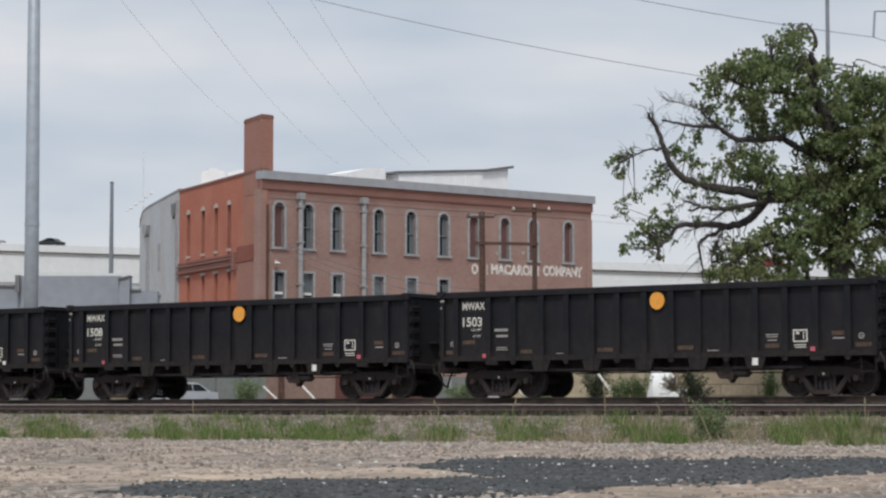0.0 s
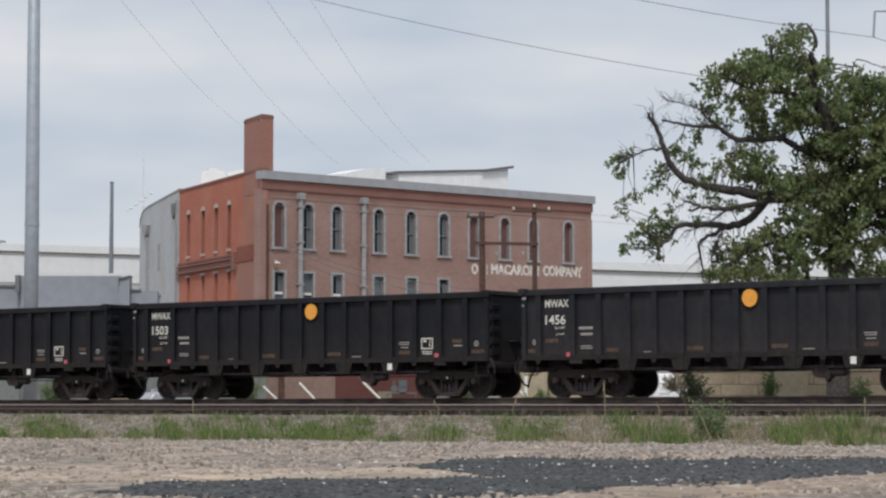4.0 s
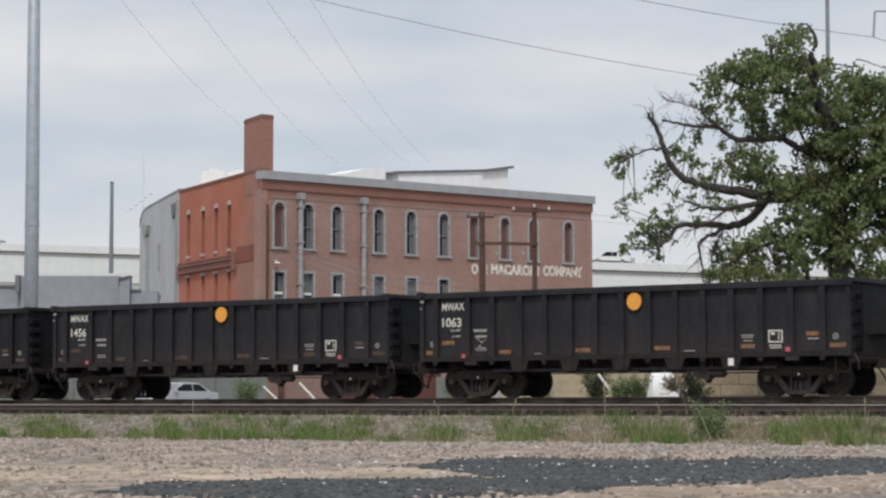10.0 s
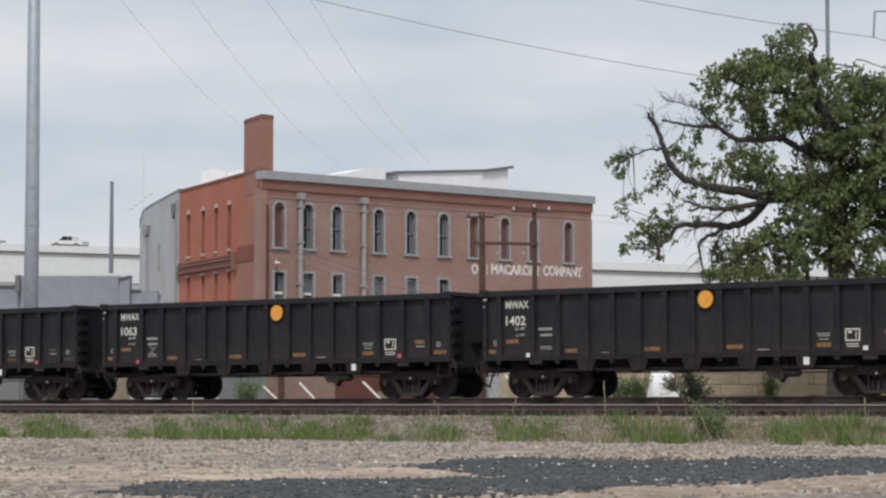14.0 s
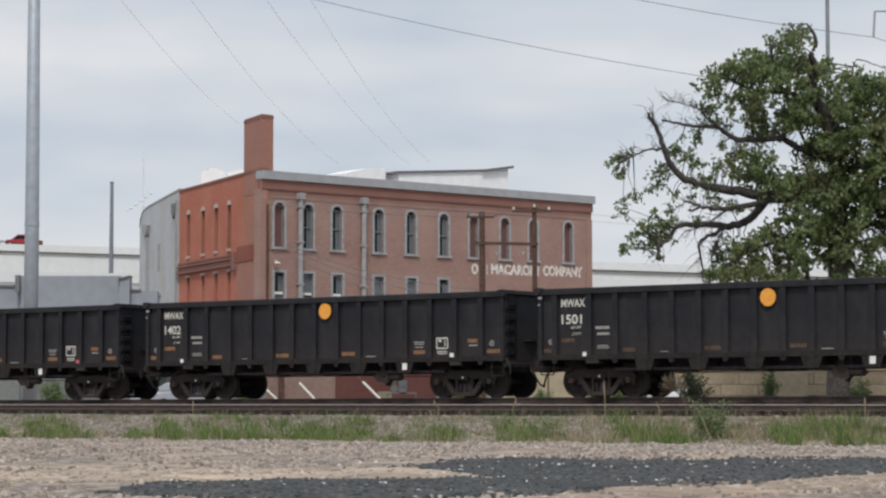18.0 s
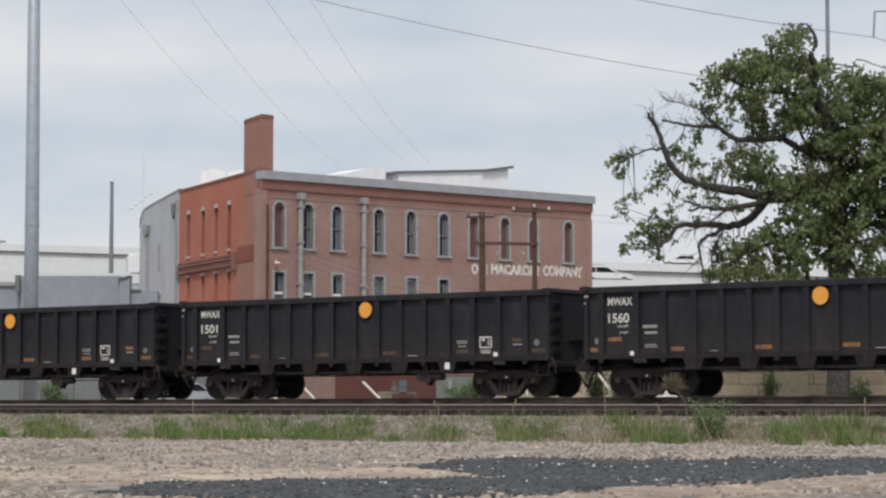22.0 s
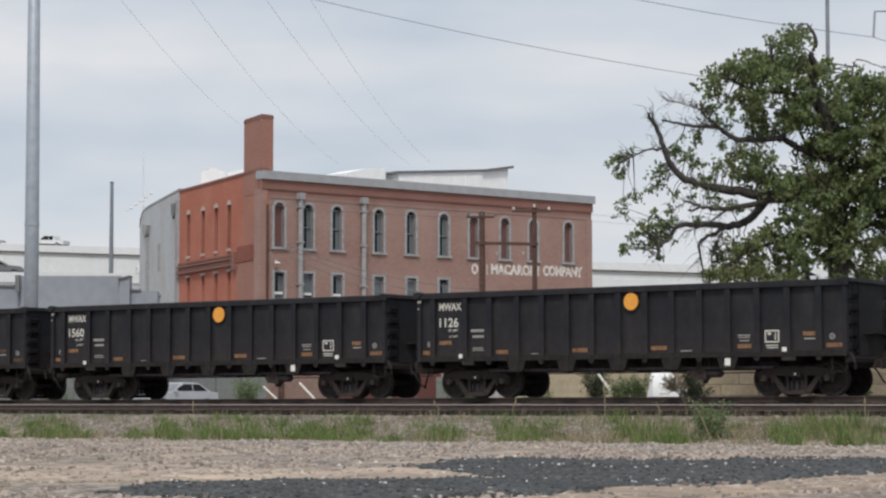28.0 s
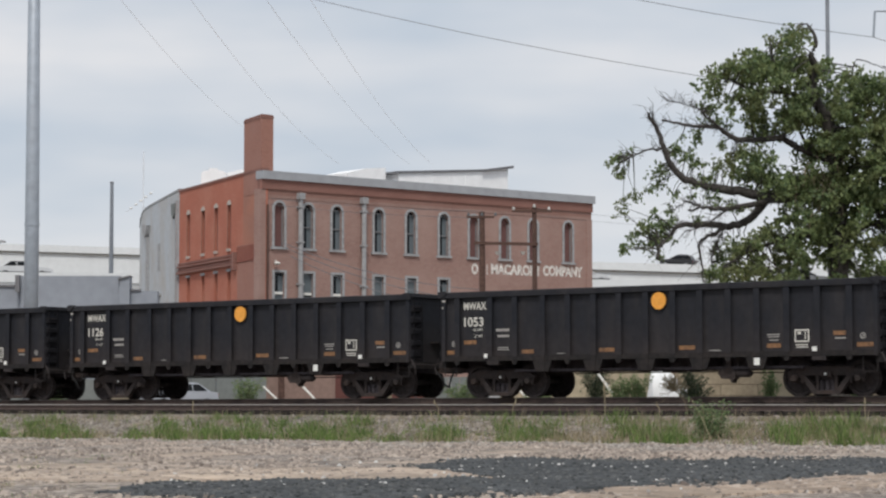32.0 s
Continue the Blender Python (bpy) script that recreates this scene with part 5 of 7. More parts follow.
# length, lower body outline, cabin outline (nose towards +x)
BODIES = {
    "sedan": (4.7, [(-2.33, 0.42), (-2.30, 0.95), (-1.55, 1.02), (1.0, 0.98), (2.15, 0.84), (2.36, 0.62), (2.33, 0.30), (-2.2, 0.28)], [(-1.75, 1.0), (-1.05, 1.42), (0.05, 1.45), (0.95, 0.98)], 0.32),
    "suv": (4.7, [(-2.32, 0.45), (-2.34, 0.95), (-2.25, 1.08), (1.05, 1.06), (2.0, 0.98), (2.30, 0.80), (2.35, 0.55), (2.32, 0.36), (-2.26, 0.36)], [(-2.24, 1.05), (-1.85, 1.58), (0.0, 1.62), (1.02, 1.04)], 0.36),
    "pickup": (5.8, [(-2.9, 0.55), (-2.9, 1.12), (1.55, 1.12), (2.68, 1.04), (2.92, 0.8), (2.9, 0.42), (-2.8, 0.44)], [(-1.12, 1.12), (-0.98, 1.84), (0.72, 1.87), (1.62, 1.12)], 0.40),
    "van": (5.9, [(-2.95, 0.45), (-2.95, 2.0), (-2.8, 2.12), (1.2, 2.12), (2.0, 1.25), (2.85, 1.05), (2.98, 0.7), (2.95, 0.38), (-2.9, 0.38)], [(0.55, 1.28), (0.55, 1.95), (1.2, 1.95), (1.85, 1.28)], 0.37),
}


def build_vehicle(kind, paint, label, group, name, screen=CAR_GLASS):
    length, low, cab, wr = BODIES[kind]
    v = thing(name, label, name.replace("_", " "), group)
    half = 0.9 if kind in ("sedan", "suv") else 0.98
    part("body", side_skin(low, half, 0.05), paint, v)
    if kind == "van":
        for y in (-half - 0.004, half - 0.008):
            part("side_window", Shape().prism(cab, y, y + 0.012), CAR_GLASS, v)
            for a, b in ((-1.10, -0.63), (-0.49, 0.02)):
                part("side_window", Shape().box(a, b, y, y + 0.012, 1.34, 1.88), CAR_GLASS, v)
        part("windscreen", Shape().prism([(1.25, 2.02), (1.98, 1.27), (2.01, 1.29), (1.29, 2.05)], -0.8, 0.8), CAR_GLASS, v)
    else:
        (xa, za), (xb, zb) = cab[1], cab[2]
        arched = [cab[0], cab[1], (xa + (xb - xa) * 0.3, max(za, zb) + 0.035), (xa + (xb - xa) * 0.7, max(za, zb) + 0.04), cab[2], cab[3]]
        cabin = loft([[(x, side * (half - (0.06 if i in (0, 5) else 0.15)), z) for i, (x, z) in enumerate(arched)] for side in (-1, 1)])
        for side in (-1, 1):
            part("side_mirror", Shape().prism([(cab[3][0] - 0.34, cab[3][1] + 0.02), (cab[3][0] - 0.16, cab[3][1] + 0.02), (cab[3][0] - 0.18, cab[3][1] + 0.16), (cab[3][0] - 0.32, cab[3][1] + 0.16)], side * (half - 0.04), side * (half + 0.14)), paint, v)
        part("cabin", cabin, paint, v)
        (x0, z0), (x1, z1), (x2, z2), (x3, z3) = cab
        for sgn in (-1, 1):
            def wall(t, x, lift=0.012):
                y = half - 0.06 - 0.09 * t + lift
                return (x, sgn * y, z0 + (z1 - z0) * t)
            mid = (x1 + x2) / 2 - 0.05
            a = [wall(0.06, x0 + 0.20), wall(0.06, mid - 0.03), wall(0.92, mid - 0.03), wall(0.92, x1 + 0.04)]
            b = [wall(0.06, mid + 0.03), wall(0.06, x3 - 0.20), wall(0.92, x2 - 0.02), wall(0.92, mid + 0.03)]
            for q in (a, b):
                part("side_window", Shape().add(q, [(0, 1, 2, 3)]).add([(p[0], p[1] - sgn * 0.01, p[2]) for p in q], [(3, 2, 1, 0)]), CAR_GLASS, v)
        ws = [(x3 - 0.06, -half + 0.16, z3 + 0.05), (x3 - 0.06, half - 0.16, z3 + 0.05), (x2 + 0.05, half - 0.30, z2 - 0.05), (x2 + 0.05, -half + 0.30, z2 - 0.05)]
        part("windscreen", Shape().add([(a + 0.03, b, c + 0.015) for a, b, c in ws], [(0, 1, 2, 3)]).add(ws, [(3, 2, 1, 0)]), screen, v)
        if kind == "suv":
            for y in (-0.62, 0.62):
                part("roof_rail", Shape().tube([(x1 + 0.1, y, z1), (x1 + 0.25, y, z1 + 0.11), (x2 - 0.35, y, z2 + 0.10), (x2 - 0.15, y, z2)], 0.022, 6), RUBBER, v, "black roof rail")
        if kind == "pickup":
            part("cargo_bed", Shape().box(-2.78, -1.22, -half + 0.14, half - 0.14, 1.122, 1.13), RUBBER, v, "dark open cargo bed")
    for y in (-half - 0.002, half - 0.058):
        part("side_trim", Shape().box(-length * 0.47, length * 0.47, y, y + 0.06, 0.36, 0.56), RUBBER, v, "dark lower side trim")
    for x in (-length * 0.305, length * 0.315):
        for y in (-half + 0.02, half - 0.02):
            wheel = part("wheel", Shape().lathe([(0.0, -0.10), (wr - 0.06, -0.11), (wr, -0.08), (wr, 0.08), (wr - 0.06, 0.11), (0.0, 0.10)], (x, y, wr), "y", 18), RUBBER, v)
            part("rim", Shape().lathe([(0.0, -0.125), (wr * 0.55, -0.12), (wr * 0.62, -0.09)] if y < 0 else [(0.0, 0.125), (wr * 0.55, 0.12), (wr * 0.62, 0.09)], (x, y, wr), "y", 14), ALLOY, wheel)
    z = 0.78 if kind in ("sedan", "suv") else 0.9
    for y in (-half + 0.2, half - 0.2):
        part("headlight", Shape().box(length / 2 - 0.16, length / 2 - 0.02, y - 0.16, y + 0.16, z - 0.09, z + 0.06), LAMP_CLEAR, v)
        part("tail_light", Shape().box(-length / 2 - 0.01, -length / 2 + 0.06, y - 0.10, y + 0.06, z, z + 0.12), LAMP_RED, v)
    return v


WHITE, PALE, SILVER, GREY, BLACK, RED, MAROON, GREEN, NAVY = (0.80, 0.81, 0.82), (0.60, 0.61, 0.62), (0.34, 0.35, 0.36), (0.17, 0.175, 0.18), (0.02, 0.02, 0.022), (0.36, 0.025, 0.03), (0.055, 0.012, 0.017), (0.035, 0.05, 0.04), (0.05, 0.055, 0.08)
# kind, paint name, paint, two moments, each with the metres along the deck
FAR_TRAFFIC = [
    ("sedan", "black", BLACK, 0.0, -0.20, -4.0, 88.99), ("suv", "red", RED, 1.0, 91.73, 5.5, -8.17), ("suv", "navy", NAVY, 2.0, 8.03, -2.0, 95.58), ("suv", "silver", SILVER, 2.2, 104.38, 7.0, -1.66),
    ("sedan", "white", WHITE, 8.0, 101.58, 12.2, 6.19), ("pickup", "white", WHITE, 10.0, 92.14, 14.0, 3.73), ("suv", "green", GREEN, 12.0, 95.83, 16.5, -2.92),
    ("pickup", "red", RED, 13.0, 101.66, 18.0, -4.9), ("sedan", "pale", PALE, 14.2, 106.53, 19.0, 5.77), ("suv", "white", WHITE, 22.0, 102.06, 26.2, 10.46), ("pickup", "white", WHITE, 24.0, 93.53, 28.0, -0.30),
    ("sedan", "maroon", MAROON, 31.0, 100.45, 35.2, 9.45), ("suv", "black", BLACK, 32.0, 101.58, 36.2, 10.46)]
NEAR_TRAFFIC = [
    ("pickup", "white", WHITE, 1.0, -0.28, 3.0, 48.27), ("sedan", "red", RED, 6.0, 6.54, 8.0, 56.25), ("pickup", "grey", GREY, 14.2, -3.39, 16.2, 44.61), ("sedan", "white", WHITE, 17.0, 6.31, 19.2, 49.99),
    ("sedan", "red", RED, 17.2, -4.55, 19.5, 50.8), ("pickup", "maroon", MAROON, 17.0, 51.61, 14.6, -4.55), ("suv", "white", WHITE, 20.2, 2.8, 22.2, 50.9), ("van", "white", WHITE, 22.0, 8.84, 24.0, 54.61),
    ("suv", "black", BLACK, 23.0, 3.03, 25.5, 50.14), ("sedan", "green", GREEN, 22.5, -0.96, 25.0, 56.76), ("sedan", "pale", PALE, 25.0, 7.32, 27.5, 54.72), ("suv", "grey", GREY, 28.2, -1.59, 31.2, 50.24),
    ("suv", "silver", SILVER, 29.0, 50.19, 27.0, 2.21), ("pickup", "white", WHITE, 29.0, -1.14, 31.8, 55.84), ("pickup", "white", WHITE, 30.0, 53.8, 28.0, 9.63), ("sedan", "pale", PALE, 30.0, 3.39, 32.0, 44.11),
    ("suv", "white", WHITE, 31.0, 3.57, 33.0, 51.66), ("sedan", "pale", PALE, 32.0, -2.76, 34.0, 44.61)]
KIND_NAMES = {"sedan": ("car", "saloon car"), "suv": ("car", "sport utility car"), "pickup": ("pickup_truck", "pickup truck"), "van": ("van", "panel van")}


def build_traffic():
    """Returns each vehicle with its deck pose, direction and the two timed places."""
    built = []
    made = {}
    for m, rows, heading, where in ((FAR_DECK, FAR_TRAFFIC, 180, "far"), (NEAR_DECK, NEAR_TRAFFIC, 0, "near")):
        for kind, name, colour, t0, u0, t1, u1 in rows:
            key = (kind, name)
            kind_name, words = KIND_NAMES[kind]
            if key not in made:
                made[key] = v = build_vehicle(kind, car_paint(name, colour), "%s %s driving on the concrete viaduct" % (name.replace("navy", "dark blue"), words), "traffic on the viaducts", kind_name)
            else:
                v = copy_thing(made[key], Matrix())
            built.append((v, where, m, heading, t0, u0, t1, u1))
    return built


# ---- poles and lines ----
def build_poles():
    big = thing("steel_pole", "tall tapered grey galvanised steel power pole", "utility pole", at=pose(-18.42, 101, 0.4))
    part("shaft", Shape().tube([(0, 0, 0), (0.0, 0, 8.5), (-0.06, 0, 30)], [0.335, 0.315, 0.22], 18), STEEL_POLE, big, smooth=True)
    part("flange", Shape().tube([(0.0, 0, 8.45), (0.0, 0, 8.60)], 0.335, 18), STEEL_POLE, big)
    part("base_plate", Shape().tube([(0, 0, -0.3), (0, 0, 0.08)], 0.55, 18), CONCRETE, big)
    thin = thing("lamp_mast", "slim dark grey steel mast by the viaduct", "mast", at=pose(-27.8, 189.0, 11.0))
    part("shaft", Shape().tube([(0, 0, 0.0), (0, 0, 8.4)], [0.2, 0.14], 10), MAST_STEEL, thin)
    part("cap", Shape().tube([(0, 0, 8.4), (0, 0, 8.5)], 0.17, 10), DARK_TRIM, thin)
    ant = thing("antenna", "thin pale whip antenna mast", "antenna", at=pose(-22.1, 166.0, 0))
    part("shaft", Shape().tube([(0, 0, 0.4), (0, 0, 19.5)], [0.07, 0.04], 8), WIRE_FAINT, ant)
    # insulators are assumed here for a row of faint pale spots
    chain = thing("insulator_string", "slanting row of pale spots built as insulators", "insulator", at=pose(-22.3, 165.5, 16.0))
    part("wire", Shape().tube([(-1.0, 0, -1.05), (1.2, 0, 0.62)], 0.012, 5), WIRE_FAINT, chain)
    for k in range(5):
        x = -0.62 + 0.36 * k
        part("insulator", Shape().lathe([(0, -0.07), (0.10, -0.05), (0.12, 0.0), (0.05, 0.07), (0, 0.07)], (x, 0, -0.76 + 0.275 * k), "z", 10), GUARD_WHITE, chain)
    board = thing("bridge_sign", "low grey sign board on the far viaduct barrier", "road sign", at=FAR_DECK @ pose(-8.2, -3.2, ramp(-8.2, FAR_GRADE) + 0.15))
    part("board", Shape().prism([(-1.0, 0.10), (0.9, 0.06), (0.95, 0.30), (0.3, 0.48), (-0.8, 0.42)], -0.1, 0.1), TRIM_GREY, board)
    part("post", Shape().box(-0.08, 0.08, -0.06, 0.06, -0.02, 0.1), METER_GREY, board)
    mast = thing("steel_mast", "tall slim grey steel mast behind the tree", "mast", at=pose(20.6, 120.0, 0.4))
    part("shaft", Shape().tube([(0, 0, 0), (0, 0, 32)], [0.14, 0.09], 10), MAST_STEEL, mast)
    frame_ = thing("wooden_h_frame", "two weathered wooden poles with a crossbeam", "utility pole", at=pose(3.38, 117, 0.5))
    for x, top, r, span, mat, pegs in ((-1.36, 10.35, 0.20, 0.80, METER_GREY, ((-0.7, 0), (0.0, 0), (0.7, 0))), (1.36, 10.65, 0.16, 1.15, INSULATOR, ((-1.08, 0), (0.0, 0.14), (0.76, 0)))):
        part("pole", Shape().tube([(x, 0, 0), (x + 0.02, 0, top * 0.5), (x, 0, top)], [r, r * 0.88, r * 0.76], 10), WOOD_POLE, frame_, "weathered brown wooden pole")
        arm = part("crossarm", Shape().box(x - span, x + span * 0.8, -0.18, -0.08, top - 0.34, top - 0.22), WOOD_POLE, frame_)
        for k, up in pegs:
            part("insulator", Shape().lathe([(0, 0), (0.06, 0.0), (0.08, 0.05), (0.05, 0.08), (0.07, 0.11), (0.03, 0.17), (0, 0.17)], (x + k, -0.13, top - 0.22 + up), "z", 8), mat, arm)
    part("crossbeam", Shape().box(-1.95, 1.36, -0.2, -0.1, 8.60, 8.76).move(pose(0, 0, 0, 0, 1.2, 0)), WOOD_POLE, frame_)
    for x in (-0.55, 0.55):
        part("floodlight", Shape().lathe([(0, 0), (0.06, 0), (0.14, 0.16), (0, 0.16)], (0.0 + x * 1.2 + 0.1, -0.3, 8.1), "z", 10), INSULATOR, frame_)
    br = thing("steel_bracket", "grey steel bracket hung from a line", "bracket", at=pose(0, 0, 0))
    part("arm", Shape().tube([(15.43, 80, 14.9), (16.8, 80, 14.9)], 0.035, 6), STEEL_POLE, br)
    part("hanger", Shape().tube([(15.43, 80, 14.9), (15.37, 80, 13.98)], 0.045, 6), STEEL_POLE, br)
    part("pole", Shape().tube([(16.8, 80, 0.5), (16.8, 80, 19.0)], [0.16, 0.1], 10), WOOD_POLE, br)


def cable(name, a, b, sag, radius, mat, label):
    pts = []
    for k in range(17):
        t = k / 16
        p = Vector(a).lerp(Vector(b), t)
        pts.append((p.x, p.y, p.z - sag * 4 * t * (1 - t)))
    return solid(name, Shape().tube(pts, radius, 6), mat, label, "cable", "overhead lines")


def build_cables():
    cable("overhead_cable", (-10.62, 104, 20.83), (26.66, 104, 14.21), 0.80, 0.015, WIRE, "slack dark overhead cable")
    cable("overhead_cable", (4.5, 80, 15.82), (15.37, 80, 13.96), 0.12, 0.012, WIRE, "slack dark overhead cable")
    cable("overhead_cable", (15.37, 80, 13.96), (24, 80, 11.6), 0.1, 0.012, WIRE, "slack dark overhead cable")
    for a, b in (((-15.49, 107, 20.29), (-14.68, 187, 22.64)), ((-12.14, 107, 20.29), (-8.60, 187, 20.77)), ((-8.53, 107, 20.29), (-2.76, 187, 20.77)), ((-6.39, 107, 20.29), (-0.89, 187, 20.77))):
        cable("power_line", a, b, 0.8, 0.0105, WIRE_FAINT, "thin high-voltage line crossing the sky")
    for a, b in (((-9.3, 130.0, 10.2), (2.0, 117, 6.8)), ((-9.1, 130.0, 9.9), (2.0, 117, 6.2)), ((-8.8, 130.0, 9.4), (2.0, 117, 5.6))):
        cable("service_line", a, b, 0.5, 0.02, WIRE, "dark service line slung to the factory")
    for z in (10.7, 11.05):
        cable("service_line", (-9.9, 130.2, z + 1.7), (2.04, 117, z - 0.15), 0.15, 0.014, WIRE, "dark service line slung to the factory")
        cable("service_line", (4.76, 117, z), (16.0, 133, z + 0.6), 0.15, 0.008, WIRE, "dark service line slung to the factory")


# ---- tree ----
TREE_AT = Vector((17.2, 100.0, 0.5))
TRUNK = [(0.2, 0.0, -0.3), (0.3, -0.1, 3.3), (0.3, -0.1, 5.9), (0.4, -0.2, 7.5), (0.3, -0.3, 9.0), (0.3, -0.3, 10.3), (0.0, -0.4, 11.5), (-0.2, -0.7, 12.9), (-0.7, -1.0, 13.6), (-1.0, -1.4, 14.3), (-0.9, -1.7, 15.2), (-1.1, -1.9, 15.6), (-0.9, -2.0, 16.1), (-1.0, -2.0, 16.6), (-1.3, -2.0, 17.0)]
# thickness at the fork, then the limb's line
WEST_LIMBS = [
    (0.25, [(0.4, -0.1, 9.7), (-2.3, -0.4, 9.5), (-3.8, -0.5, 9.7), (-5.0, -0.6, 9.9), (-5.8, -0.8, 10.0), (-6.7, -0.9, 10.4), (-7.2, -1.1, 10.9), (-7.45, -1.2, 11.5), (-7.75, -1.3, 12.3), (-8.0, -1.5, 12.7), (-8.25, -1.6, 13.15)]),
    (0.06, [(-7.85, -1.4, 12.5), (-8.05, -1.6, 13.1)]),
    (0.06, [(-7.5, -1.2, 11.6), (-8.2, -1.7, 11.5), (-8.9, -1.8, 11.2), (-9.4, -2.0, 11.0)]),
    (0.15, [(-1.8, -0.4, 9.5), (-3.9, -0.9, 9.1), (-5.1, -1.2, 8.9), (-5.8, -1.5, 9.0), (-6.5, -1.8, 8.8)]),
    (0.06, [(-5.8, -1.5, 9.0), (-6.3, -1.6, 9.1), (-6.6, -1.8, 9.2), (-7.3, -1.9, 8.7)])]
DROOPING_LIMBS = [
    (0.24, [(0.4, 0.2, 10.4), (-1.2, 0.1, 10.4), (-2.4, -0.1, 9.8), (-3.2, -0.2, 9.0), (-3.7, -0.3, 8.5), (-4.6, -0.4, 8.2), (-5.4, -0.6, 8.3), (-6.3, -0.7, 8.3), (-6.9, -0.8, 8.2), (-7.3, -0.9, 7.6), (-7.7, -1.1, 7.3), (-7.8, -1.2, 6.7)]),
    (0.10, [(-4.7, -0.5, 8.2), (-5.4, -0.8, 7.8), (-5.9, -0.8, 7.5), (-5.9, -0.9, 7.0), (-5.8, -0.9, 6.4), (-5.8, -1.0, 5.7)]),
    (0.06, [(-4.8, -0.5, 8.1), (-5.2, -0.6, 7.3), (-5.4, -0.6, 6.7)]),
    (0.05, [(-4.7, -1.1, 8.9), (-5.6, -1.3, 8.3), (-6.3, -1.4, 8.0)]),
    (0.16, [(0.3, 0.0, 7.3), (-1.1, -0.3, 7.8), (-2.6, -0.6, 7.5), (-3.9, -0.9, 7.0), (-4.9, -1.2, 6.4)])]
UPPER_LIMBS = [
    (0.17, [(0.1, -0.4, 11.1), (-1.5, -0.5, 11.7), (-2.2, -0.6, 12.1), (-3.8, -0.8, 12.0), (-4.4, -0.9, 12.1), (-5.0, -1.0, 12.5), (-5.5, -1.1, 12.6), (-6.4, -1.3, 12.6), (-6.9, -1.4, 12.7), (-7.6, -1.5, 12.8)]),
    (0.05, [(-4.4, -0.9, 12.1), (-5.3, -1.2, 12.7), (-5.9, -1.2, 13.3), (-6.5, -1.3, 13.5), (-7.4, -1.4, 13.7)]),
    (0.16, [(-0.1, -0.5, 12.6), (-1.2, -0.3, 13.3), (-2.2, 0.0, 14.6), (-2.5, 0.2, 15.9), (-2.6, 0.4, 16.7)]),
    (0.12, [(-0.8, -0.6, 13.6), (-1.8, -0.8, 14.1), (-3.3, -0.8, 14.2), (-4.6, -0.8, 14.7), (-5.4, -0.9, 15.0)])]
EAST_LIMBS = [
    (0.16, [(-0.2, -0.5, 13.0), (0.5, -0.5, 13.5), (0.9, -0.6, 13.7), (1.5, -0.6, 14.3), (2.4, -0.6, 14.5)]),
    (0.05, [(0.9, -0.6, 13.8), (0.9, -0.8, 14.8), (1.1, -0.8, 15.6), (1.8, -0.8, 15.4), (2.6, -0.8, 15.2)]),
    (0.18, [(0.3, -0.2, 8.3), (-0.6, 0.5, 10.1), (-0.7, 0.9, 11.4), (-1.5, 1.2, 13.5)]),
    (0.22, [(0.3, 0.0, 2.6), (-0.9, 0.6, 4.3), (-0.9, 0.7, 5.8), (-1.2, 0.8, 7.6)]),
    (0.20, [(0.4, -0.2, 8.8), (1.3, 0.3, 10.1), (2.4, 0.5, 11.1), (3.5, 0.8, 12.4)]),
    (0.18, [(0.4, -0.2, 7.5), (1.4, -0.5, 8.2), (2.6, -1.0, 8.5)])]
# leaf masses: middle along x and z, half width, half height
CROWN_MASSES = [(-4.8, 14.8, 0.8, 0.6), (-4.1, 15.4, 0.55, 0.5), (-4.2, 14.0, 0.75, 0.55), (-3.2, 15.6, 1.0, 0.75), (-2.1, 16.0, 1.0, 0.85), (-1.75, 16.6, 0.35, 0.35), (-1.3, 16.95, 0.25, 0.18), (-0.9, 15.4, 0.62, 0.75), (-3.2, 14.2, 1.12, 0.88), (-1.8, 14.5, 1.12, 1.0), (-3.0, 12.9, 1.12, 0.65), (-4.0, 13.2, 0.55, 0.55), (-1.1, 13.2, 1.0, 0.88), (-2.2, 12.9, 1.0, 0.55), (0.1, 15.1, 0.75, 0.75), (0.2, 14.0, 1.0, 0.88), (-3.5, 11.2, 0.95, 0.9), (-3.1, 10.2, 1.0, 0.75), (-2.0, 10.3, 1.0, 0.75), (-1.0, 11.6, 0.75, 0.88), (-0.7, 10.0, 1.0, 1.0)]
EAST_MASSES = [(1.1, 14.1, 0.9, 0.85), (2.1, 14.3, 0.85, 0.75), (0.8, 12.6, 1.1, 1.0), (2.2, 12.8, 1.0, 1.0), (0.0, 12.3, 0.88, 0.88), (1.0, 11.1, 1.1, 1.0), (2.3, 11.1, 1.0, 1.12), (0.3, 10.3, 1.0, 1.0), (1.3, 9.5, 1.1, 0.9), (2.5, 9.3, 1.0, 1.0), (0.7, 8.0, 0.85, 0.85), (1.9, 7.8, 1.0, 0.9), (-0.2, 8.5, 1.0, 1.0), (1.7, 6.3, 1.0, 0.65), (3.3, 10.8, 1.5, 2.75), (3.2, 7.3, 1.25, 1.5)]
LOW_MASSES = [(-1.1, 8.7, 1.0, 0.9), (-2.0, 8.3, 1.1, 0.85), (-3.0, 7.8, 0.9, 0.8), (-4.0, 7.3, 0.8, 0.65), (-4.6, 7.0, 0.75, 0.7), (-4.9, 6.1, 0.65, 0.45), (-3.8, 6.3, 1.0, 0.65), (-2.6, 6.5, 1.0, 0.85), (-1.5, 7.0, 1.0, 0.9), (-0.5, 7.0, 0.75, 0.85), (-1.9, 5.8, 1.0, 0.5), (-0.5, 5.8, 0.75, 0.45), (0.9, 6.5, 0.6, 0.75)]
